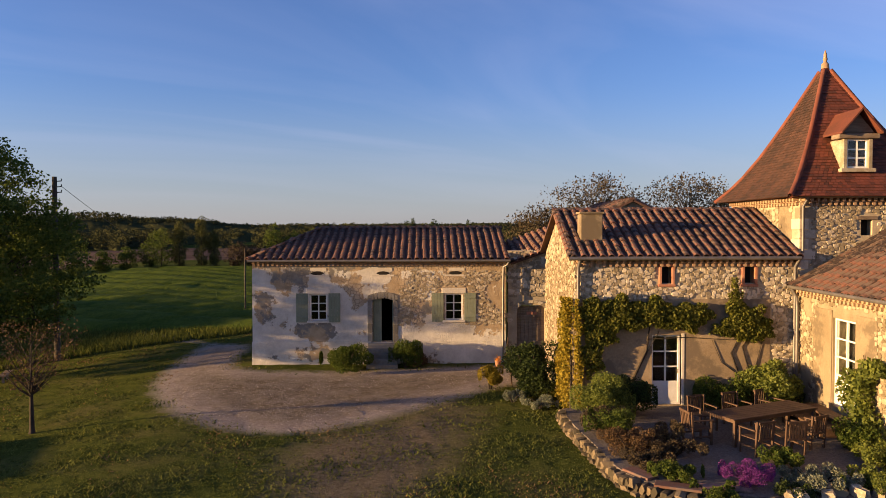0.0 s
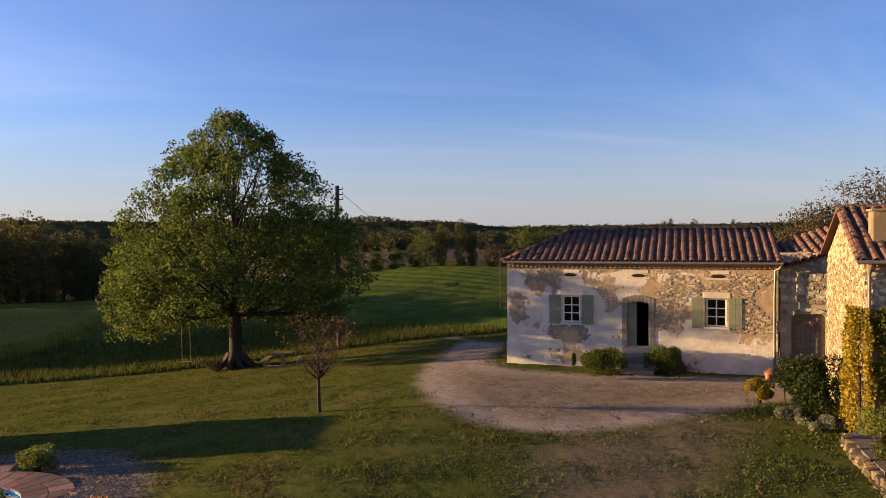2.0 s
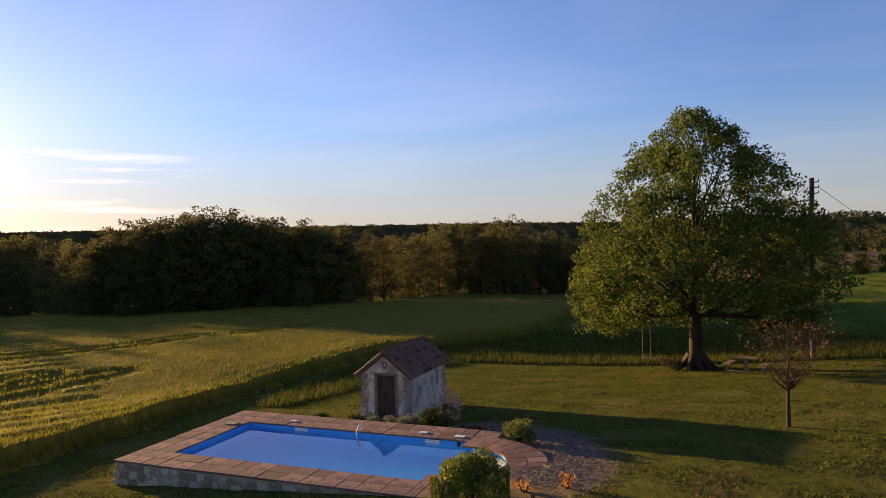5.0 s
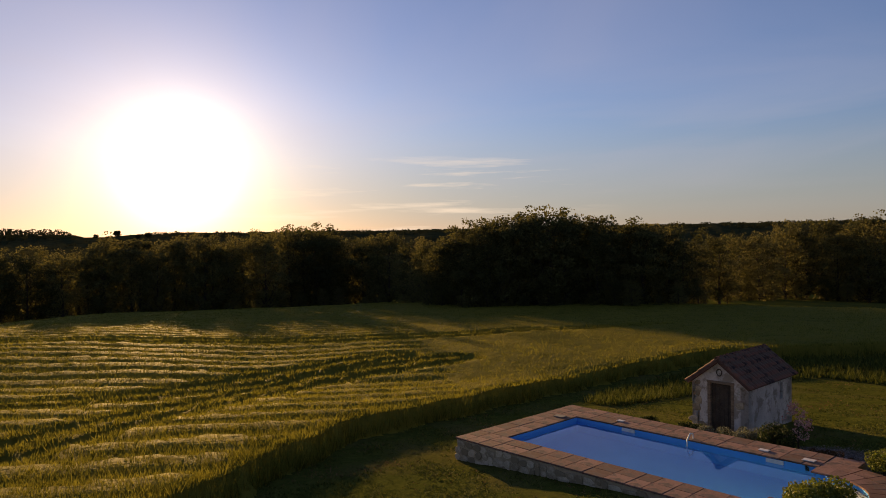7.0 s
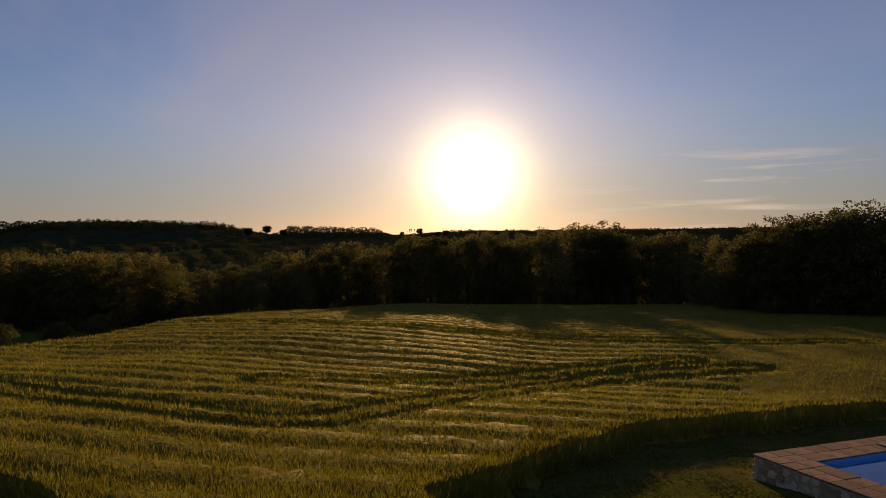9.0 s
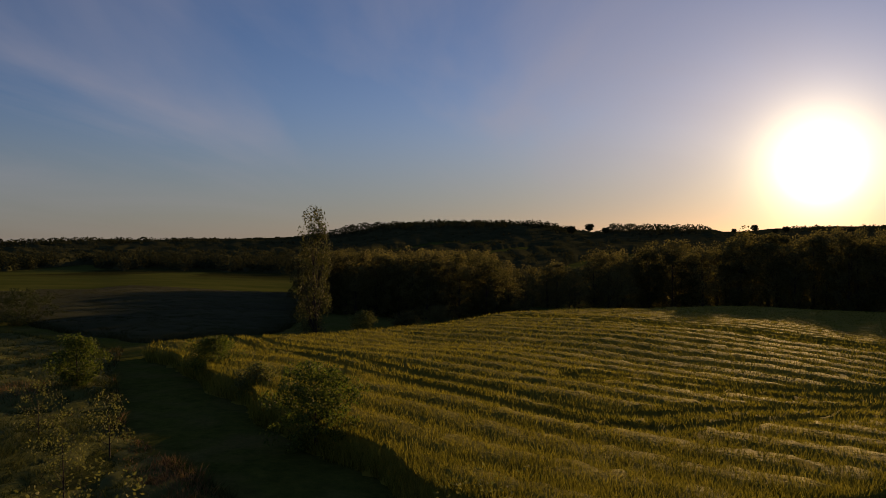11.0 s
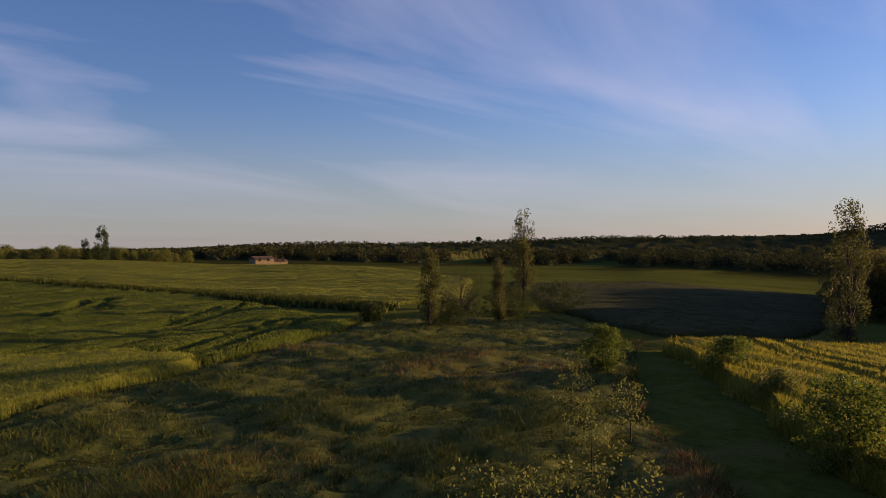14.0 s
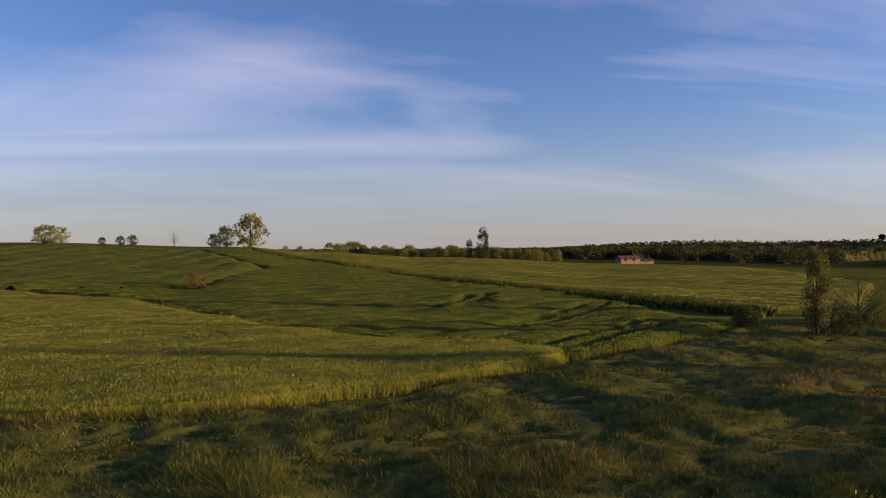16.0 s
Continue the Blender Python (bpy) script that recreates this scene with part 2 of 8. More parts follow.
    colour = mixed(soft2.outputs[0], colour, bare)
    farm, _ = noise_ramp(0.05, (0.050, 0.066, 0.016), (0.086, 0.096, 0.024))
    colour = mixed(sep2.outputs["Red"], colour, farm)
    wood, _ = noise_ramp(0.06, (0.020, 0.026, 0.008), (0.050, 0.052, 0.016), 8, 0.75)
    colour = mixed(sep2.outputs["Green"], colour, wood)
    plough, _ = noise_ramp(0.08, (0.085, 0.058, 0.045), (0.145, 0.105, 0.08))
    colour = mixed(sep2.outputs["Blue"], colour, plough)
    Lk.new(colour, b.inputs["Base Color"])
    bp = N.new("ShaderNodeBump")
    bp.inputs["Strength"].default_value, bp.inputs["Distance"].default_value = 0.9, 0.05
    n = N.new("ShaderNodeTexNoise")
    n.inputs["Scale"].default_value, n.inputs["Detail"].default_value, n.inputs["Roughness"].default_value = 14, 4, 0.7
    Lk.new(co.outputs["Object"], n.inputs["Vector"])
    Lk.new(n.outputs["Fac"], bp.inputs["Height"])
    Lk.new(bp.outputs[0], b.inputs["Normal"])
    MATS["ground"] = m
    return m


ground_material()
surface("crop", (0.105, 0.105, 0.016), (0.255, 0.232, 0.038), 0.5, 0.8, bump=0.9, fine=5.0, depth=0.16, island=0.5, transmit=0.45, spec=0.04)
surface("grass", (0.050, 0.066, 0.013), (0.132, 0.142, 0.030), 0.8, 0.85, island=0.6, transmit=0.25, spec=0.04)
surface("meadow_grass", (0.030, 0.044, 0.010), (0.092, 0.102, 0.026), 0.8, 0.85, bump=0.5, fine=4.0, depth=0.08, island=0.5, transmit=0.15, spec=0.04)
surface("dry_grass", (0.11, 0.072, 0.030), (0.23, 0.150, 0.065), 0.8, 0.85, island=0.6, transmit=0.25, spec=0.04)
surface("leaf", (0.048, 0.076, 0.012), (0.112, 0.140, 0.026), 0.6, 0.65, island=0.7, transmit=0.45, spec=0.12)
surface("leaf_dark", (0.016, 0.028, 0.008), (0.055, 0.075, 0.018), 0.8, 0.6, island=0.7, transmit=0.25, spec=0.12)
surface("leaf_yellow", (0.17, 0.14, 0.015), (0.34, 0.25, 0.03), 1.2, 0.65, island=0.7, transmit=0.35, spec=0.12)
surface("leaf_wood", (0.060, 0.062, 0.022), (0.150, 0.138, 0.048), 0.15, 0.9, island=0.4, transmit=0.45, spec=0.1, jitter=0.5)
surface("leaf_bronze", (0.060, 0.038, 0.019), (0.14, 0.085, 0.04), 0.8, 0.7, island=0.6, transmit=0.25, spec=0.12)
surface("bark", (0.018, 0.014, 0.010), (0.056, 0.043, 0.031), 4, 0.95, bump=0.8, fine=30, depth=0.02, stretch=(1, 1, 0.25))
surface("render_white", (0.46, 0.41, 0.33), (0.66, 0.60, 0.49), 1.2, 0.9, bump=0.5, fine=26, depth=0.012)
surface("mortar", (0.31, 0.25, 0.16), (0.45, 0.37, 0.25), 2.2, 0.95, bump=0.8, fine=30, depth=0.015)
surface("stone", (0.25, 0.20, 0.125), (0.56, 0.475, 0.34), 2.5, 0.9, bump=0.7, fine=24, depth=0.014, island=0.7, jitter=0.7)
# West-wall stone and mortar: more ochre, and darkened to offset the full sun.
surface("stone_ochre_dimmed", (0.17, 0.130, 0.075), (0.40, 0.325, 0.215), 2.5, 0.9, bump=0.7, fine=24, depth=0.014, island=0.7, jitter=0.7)
surface("mortar_ochre_dimmed", (0.20, 0.155, 0.092), (0.31, 0.25, 0.16), 2.2, 0.95, bump=0.8, fine=30, depth=0.015)
surface("render_ochre", (0.19, 0.145, 0.085), (0.30, 0.235, 0.145), 0.8, 0.92, bump=0.6, fine=22, depth=0.012, stain=(0.15, 0.115, 0.07), stain_scale=0.9)
surface("render_tan", (0.21, 0.150, 0.085), (0.35, 0.265, 0.165), 0.8, 0.92, bump=0.6, fine=22, depth=0.012, stain=(0.17, 0.13, 0.085), stain_scale=0.9)
surface("tile", (0.040, 0.027, 0.022), (0.190, 0.088, 0.058), 1.6, 0.88, bump=0.5, fine=30, depth=0.008, island=0.8, jitter=0.8, stain=(0.135, 0.092, 0.066), stain_scale=5.0)
surface("flat_tile", (0.075, 0.028, 0.017), (0.185, 0.052, 0.028), 0.9, 0.8, bump=0.4, fine=30, depth=0.006, island=0.4)
# Darker brown tiles for the west slope of the tower roof.
surface("flat_tile_brown", (0.036, 0.022, 0.015), (0.092, 0.044, 0.027), 0.9, 0.9, bump=0.4, fine=30, depth=0.006, island=0.35)
surface("brick", (0.32, 0.13, 0.07), (0.46, 0.22, 0.13), 3, 0.9, bump=0.5, fine=40, depth=0.006, island=0.4, jitter=0.3)
surface("shutter_green", (0.15, 0.17, 0.115), (0.23, 0.25, 0.17), 2, 0.7, bump=0.2, fine=50, depth=0.004)
surface("white_paint", (0.66, 0.63, 0.56), (0.80, 0.77, 0.70), 3, 0.6, bump=0.15, fine=60, depth=0.003)
# Near-black colour stands in for the shade inside openings.
surface("unlit_inside", (0.012, 0.010, 0.008), (0.025, 0.021, 0.017), 2, 0.95)
surface("wood_grey", (0.12, 0.085, 0.055), (0.28, 0.21, 0.14), 2, 0.85, bump=0.5, fine=24, depth=0.008, stretch=(1, 1, 6))
surface("wood_brown", (0.050, 0.028, 0.017), (0.115, 0.068, 0.040), 3, 0.75, bump=0.4, fine=30, depth=0.005)
surface("zinc", (0.13, 0.12, 0.11), (0.24, 0.22, 0.20), 3, 0.5, metal=0.6)
surface("coping", (0.13, 0.066, 0.046), (0.31, 0.170, 0.125), 2.5, 0.85, bump=0.4, fine=18, depth=0.006, island=0.4, jitter=0.5, stain=(0.12, 0.085, 0.070), stain_scale=1.3)
surface("pool_liner", (0.05, 0.37, 0.82), (0.08, 0.42, 0.88), 1.0, 0.6)
surface("pebble", (0.22, 0.185, 0.155), (0.48, 0.41, 0.35), 4, 0.85, island=0.9)
surface("concrete", (0.30, 0.28, 0.25), (0.42, 0.39, 0.35), 2, 0.9, bump=0.3, fine=30)


def glass_material(name, colour, rough):
    m = bpy.data.materials.new(name)
    m.use_nodes = True
    b = m.node_tree.nodes["Principled BSDF"]
    b.inputs["Base Color"].default_value = (*colour, 1)
    b.inputs["Roughness"].default_value = rough
    b.inputs["Transmission Weight"].default_value = 1.0
    b.inputs["IOR"].default_value = 1.33 if name == "water" else 1.45
    if name == "water":
        n = m.node_tree.nodes.new("ShaderNodeTexNoise")
        n.inputs["Scale"].default_value = 2.5
        bp = m.node_tree.nodes.new("ShaderNodeBump")
        bp.inputs["Strength"].default_value, bp.inputs["Distance"].default_value = 0.05, 0.03
        m.node_tree.links.new(n.outputs["Fac"], bp.inputs["Height"])
        m.node_tree.links.new(bp.outputs[0], b.inputs["Normal"])
    MATS[name] = m


glass_material("glass", (0.9, 0.95, 0.95), 0.02)
glass_material("water", (0.75, 0.92, 1.0), 0.02)
surface("crop_pale", (0.150, 0.172, 0.034), (0.310, 0.315, 0.064), 0.5, 0.85, bump=0.9, fine=4.0, depth=0.2, island=0.7, transmit=0.45, spec=0.04)
surface("crop_fresh", (0.070, 0.112, 0.016), (0.165, 0.212, 0.034), 0.4, 0.85, bump=0.9, fine=4.0, depth=0.2, island=0.6, transmit=0.45, spec=0.04)
surface("leaf_far", (0.030, 0.036, 0.016), (0.068, 0.068, 0.030), 0.02, 0.95, fine=0.11, transmit=0.12, spec=0.0)
# Far darker than the other crops: the wood's shade is in the colour.
surface("crop_shaded", (0.024, 0.030, 0.009), (0.044, 0.050, 0.015), 0.1, 0.9, island=0.4, transmit=0.2, spec=0.04)
surface("leaf_poplar", (0.055, 0.062, 0.018), (0.12, 0.122, 0.036), 0.5, 0.7, island=0.6, transmit=0.3, spec=0.12)
surface("leaf_pale", (0.085, 0.100, 0.024), (0.180, 0.185, 0.052), 0.8, 0.65, island=0.6, transmit=0.4, spec=0.12)
surface("leaf_bronze_dark", (0.042, 0.030, 0.017), (0.095, 0.074, 0.040), 0.8, 0.8, island=0.6, transmit=0.15, spec=0.12)
# Deeper green; on the middle crop it stands in for weaker sun.
surface("crop_middle", (0.066, 0.094, 0.017), (0.175, 0.198, 0.038), 0.5, 0.85, bump=0.9, fine=5.0, depth=0.16, island=0.5, transmit=0.45, spec=0.04)
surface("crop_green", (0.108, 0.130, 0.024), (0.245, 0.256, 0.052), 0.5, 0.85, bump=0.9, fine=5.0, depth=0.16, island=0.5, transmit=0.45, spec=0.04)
# Darker copy of pebble: the pool side's weaker light is in the colour.
surface("pebble_shaded", (0.10, 0.082, 0.072), (0.25, 0.205, 0.18), 4, 0.9, island=0.9)
surface("hip_red", (0.10, 0.034, 0.021), (0.20, 0.064, 0.038), 2.0, 0.85, bump=0.4, fine=30, depth=0.006)
surface("cornice_clay", (0.27, 0.165, 0.095), (0.44, 0.30, 0.185), 3, 0.9, bump=0.5, fine=30, depth=0.006)
surface("leaf_vine", (0.085, 0.098, 0.015), (0.185, 0.180, 0.032), 1.2, 0.65, island=0.7, transmit=0.4, spec=0.12)

# ground heights: a garden that falls gently to the west, then fields by bearing (degrees left of north) and distance
FIELD_R = (60, 110, 200, 400, 900, 1400)
FIELD_Z = {
    0: (-0.4, -0.8, -3, -3, -6, 10), 15: (-0.82, -0.04, -2.32, -2.58, -4.3, 9), 20: (-0.9, 0.1, -2.2, -2.5, -4, 20), 45: (-2.4, -4.2, -9.5, -7, -6, 27),
    70: (-3.0, -4.7, -7, -11, -8, 30), 95: (-2.9, -5.2, -12.5, -14, -8, 24), 110: (-2.0, -4.6, -15, -16, -5, 20), 118: (-1.85, -4.4, -14.5, -16, -3, 19),
    125: (-1.95, -4.3, -14, -16, 0, 38), 132: (-2.2, -4.4, -10, -13, -2, 40), 140: (-1.8, -3.2, -6, -10, -5, 17), 155: (-0.9, -1.5, -3, -8, -8, 8),
    170: (-0.4, -0.5, -1.0, -6, -8, 1), 185: (-0.2, -0.1, -0.2, -3, -8, 0), 200: (0.0, 0.8, 2.0, 1, -6, -2),
    209: (0.2, 1.7, 4.0, 3.5, -4, 3), 216: (0.3, 2.2, 6.5, 7, 5, 4), 230: (0.4, 2.6, 7.8, 10, 9, 9),
    270: (0.3, 1.5, 4, 6, 6, 6), 315: (0.0, 0.4, 1, 0, 0, 10),
}


def smooth(a, b, v):
    u = min(max((v - a) / (b - a), 0.0), 1.0)
    return u * u * (3 - 2 * u)


def far_height(bearing, r):
    keys = sorted(FIELD_Z)
    bearing %= 360
    lo = max(k for k in keys if k <= bearing)
    above = [k for k in keys if k > bearing]
    hi = above[0] if above else 360
    w = smooth(lo, hi, bearing)
    rows = [p * (1 - w) + q * w for p, q in zip(FIELD_Z[lo], FIELD_Z[hi % 360])]
    if r >= 1400:
        return rows[-1] - (r - 1400) * 0.03
    z0, r0 = rows[0], 60.0
    for z1, r1 in zip(rows[1:], FIELD_R[1:]):
        if r <= r1:
            u = min(max((r - r0) / (r1 - r0), 0.0), 1.0)
            return z0 + (z1 - z0) * (0.6 * u + 0.4 * u * u * (3 - 2 * u))
        z0, r0 = z1, r1
    return rows[-1]


def garden_height(x, y):
    drop = max(-x - 8.0, 0.0)
    drop = drop * drop / (drop + 2.0)
    fall = 0.093 * min(max(1 + y / 70.0, 0.35), 1.0)
    return -fall * min(drop, 30.0) + 0.012 * max(x - 8, 0)


def height(x, y):
    r = math.hypot(x, y)
    w = smooth(34, 62, r)
    near = garden_height(x, y) if w < 1 else 0.0
    if w <= 0:
        return near
    return near * (1 - w) + far_height(math.degrees(math.atan2(-x, y)), r) * w

# the pool's frame: origin at its west corner, u along its length, v across
POOL_O, POOL_U, POOL_V, POOL_Z = (-23.13, 3.63), (0.8175, 0.576), (-0.576, 0.8175), -0.5


def pool_at(u, v):
    return (POOL_O[0] + POOL_U[0] * u + POOL_V[0] * v, POOL_O[1] + POOL_U[1] * u + POOL_V[1] * v)


def roman(u0, u1, v0, v1, centre, radius, shoulder):
    """A rectangle with a round bay at its far end, in the pool's frame."""
    mid = (v0 + v1) / 2
    out = [(u0, v0), (shoulder, v0)]
    for k in range(17):
        a = -math.pi / 2 + math.pi * k / 16
        out.append((centre + math.cos(a) * radius, mid + math.sin(a) * radius))
    return out + [(shoulder, v1), (u0, v1)]


POOL_OUTLINE = [pool_at(u, v) for u, v in roman(0.3, 11.0, 0.3, 5.95, 9.86, 2.2, 10.2)]
TERRACE = [(3.9, 20.6), (4.1, 16.3), (4.9, 15.3), (7, 14.6), (12, 14.0), (14, 23), (4.2, 22.8)]

def mesh_object(name, verts, faces, material, parent=None, smooth_faces=False):
    me = bpy.data.meshes.new(name)
    me.from_pydata([tuple(v) for v in verts], [], faces)
    me.materials.append(MATS[material])
    if smooth_faces:
        me.polygons.foreach_set("use_smooth", [True] * len(me.polygons))
    ob = new(name, me)
    if parent:
        ob.parent = parent
    return ob


def soup(name, points, per_face, material, parent=None):
    """One mesh of loose faces: points is an array (faces, per_face, 3)."""
    points = np.asarray(points, dtype=np.float32)
    count = len(points)
    me = bpy.data.meshes.new(name)
    me.vertices.add(count * per_face)
    me.vertices.foreach_set("co", points.reshape(-1))
    me.loops.add(count * per_face)
    me.loops.foreach_set("vertex_index", np.arange(count * per_face, dtype=np.int32))
    me.polygons.add(count)
    me.polygons.foreach_set("loop_start", np.arange(0, count * per_face, per_face, dtype=np.int32))
    me.update(calc_edges=True)
    me.materials.append(MATS[material])
    ob = new(name, me)
    if parent:
        ob.parent = parent
    return ob


def inside(px, py, poly):
    """Which of the points lie in the polygon (arrays)."""
    px, py = np.asarray(px, dtype=float), np.asarray(py, dtype=float)
    hit = np.zeros(px.shape, dtype=bool)
    for (x0, y0), (x1, y1) in zip(poly, poly[1:] + poly[:1]):
        if y0 == y1:
            continue
        hit ^= ((y0 > py) != (y1 > py)) & (px < (x1 - x0) * (py - y0) / (y1 - y0) + x0)
    return hit


def edge_distance(px, py, poly):
    """Distance to the polygon's outline, negative inside (arrays)."""
    px, py = np.asarray(px, dtype=float), np.asarray(py, dtype=float)
    best = np.full(px.shape, 1e9)
    for (x0, y0), (x1, y1) in zip(poly, poly[1:] + poly[:1]):
        dx, dy = x1 - x0, y1 - y0
        u = np.clip(((px - x0) * dx + (py - y0) * dy) / (dx * dx + dy * dy + 1e-9), 0, 1)
        best = np.minimum(best, np.hypot(px - x0 - u * dx, py - y0 - u * dy))
    return np.where(inside(px, py, poly), -best, best)


def rounded(poly, times=2):
    """Chaikin's corner cutting."""
    for _ in range(times):
        out = []
        for (x0, y0), (x1, y1) in zip(poly, poly[1:] + poly[:1]):
            out += [(0.75 * x0 + 0.25 * x1, 0.75 * y0 + 0.25 * y1), (0.25 * x0 + 0.75 * x1, 0.25 * y0 + 0.75 * y1)]
        poly = out
    return poly


GRID_SPAN, GRID_STEP = 240, 1.0
_axis = np.arange(-GRID_SPAN, GRID_SPAN + 0.5, GRID_STEP)
_grid = np.array([[height(x, y) for x in _axis] for y in _axis])


def heights(px, py):
    """Ground heights for arrays of places within the grid."""
    px, py = np.asarray(px, dtype=float), np.asarray(py, dtype=float)
    fx = np.clip((px + GRID_SPAN) / GRID_STEP, 0, len(_axis) - 1.001)
    fy = np.clip((py + GRID_SPAN) / GRID_STEP, 0, len(_axis) - 1.001)
    ix, iy = fx.astype(int), fy.astype(int)
    u, v = fx - ix, fy - iy
    return (_grid[iy, ix] * (1 - u) + _grid[iy, ix + 1] * u) * (1 - v) + (_grid[iy + 1, ix] * (1 - u) + _grid[iy + 1, ix + 1] * u) * v


rng = np.random.default_rng(7)

# outlines of what covers the ground
DRIVE = rounded([(-9.9, 37.5), (-9.7, 32.2), (-8.6, 29.8), (-4.3, 29.6), (3.2, 31.3), (4.2, 29.5), (3.2, 27.5), (1.6, 26.3), (-1.5, 22.6), (-4.3, 20.4), (-7.0, 21.2),
                 (-9.4, 23.7), (-11.8, 28.5), (-12.8, 35.4), (-13.2, 40.5), (-20, 48), (-21, 47), (-13.5, 40)])
POOL_GRAVEL = rounded([(-22.8, 15.4), (-18.8, 17.6), (-15.5, 16.3), (-13.4, 14.9), (-12.2, 12.8), (-12.4, 9.5), (-14.0, 11.0), (-16, 13.2), (-20, 13.8)])
BARE = rounded([(-4.6, 19), (-3.7, 20.6), (-1.5, 22.5), (0.3, 25.5), (1.3, 23), (0.4, 18), (-0.3, 15.8), (-0.8, 12.5), (-3.2, 12.5), (-3.9, 15.8)])
TRACK_DIRT = rounded([(-4.5, -52), (1.0, -44), (3.5, -40), (2.0, -38), (-4.0, -45), (-9.0, -54), (-14, -60), (-12, -62)])
# crop fields
FIELD_WEST = [(-10.5, -2.5), (-15.5, -4.4), (-22.5, -2.0), (-28.5, 1.2), (-35.0, 8.0), (-42.6, 17.0), (-46.9, 25.5), (-45.6, 31.6), (-44.6, 38.6), (-60, 60), (-80, 66), (-101, 46),
              (-109, 24), (-132, 8), (-140, -12), (-128, -34), (-91, -41), (-78, -47), (-50, -42.5), (-34.6, -42.0), (-20.4, -39.5), (-17.5, -28.5), (-15.2, -21.5), (-13.2, -14.3), (-11.9, -10.0)]
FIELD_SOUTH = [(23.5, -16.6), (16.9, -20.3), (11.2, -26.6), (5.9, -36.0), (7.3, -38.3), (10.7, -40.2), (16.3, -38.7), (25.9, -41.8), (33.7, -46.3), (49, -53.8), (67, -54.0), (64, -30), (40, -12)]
# Split from FIELD_SOUTH where the slope turns away from the low sun.
FIELD_MIDDLE = [(5.3, -37.2), (2.7, -42.0), (-1.1, -49.6), (-3.1, -57), (2, -64), (12, -82), (30, -95), (66, -126), (104, -150), (110, -140), (66, -103), (51, -65), (67, -56), (49, -54.6), (33.7, -46.9), (25.9, -42.4), (16.3, -39.3), (10.7, -40.8), (7.2, -38.9)]
FIELD_HILL = [(-6.5, -72), (14, -90), (33, -102), (68, -135), (106, -160), (120, -215), (70, -232), (20, -225), (-18, -190), (-26, -120), (-16, -80)]
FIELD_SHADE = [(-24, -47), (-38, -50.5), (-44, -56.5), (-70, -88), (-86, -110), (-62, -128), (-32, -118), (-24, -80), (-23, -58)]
FIELD_EAST = [(69, -57), (54, -69), (67.5, -103.5), (111, -141), (138, -115), (150, -60), (100, -40)]
FIELD_NORTH = rounded([(-11.5, 46.0), (-13.6, 47), (-26, 50), (-44, 55), (-52, 100), (-30, 114), (-5, 112), (4, 80), (2, 50)], 1)
MEADOW = [(-8, -5), (-9.5, -14), (-10.8, -22.4), (-16.1, -34.7), (-21, -44), (-20, -60), (-3, -57), (-1.1, -49.6), (2.7, -42), (5.9, -36), (11.2, -26.6), (16.9, -20.3), (23.5, -16.6), (40, -12), (40, -5), (5, -5)]
BANK = rounded([(-47.5, 40), (-46.5, 27), (-42, 19.5), (-35, 11.5), (-32, 13), (-42, 27.5), (-31.0, 31.5), (-24, 35.5), (-17, 41), (-12, 43), (-12, 46), (-26, 49), (-40, 54), (-45, 48)], 1)


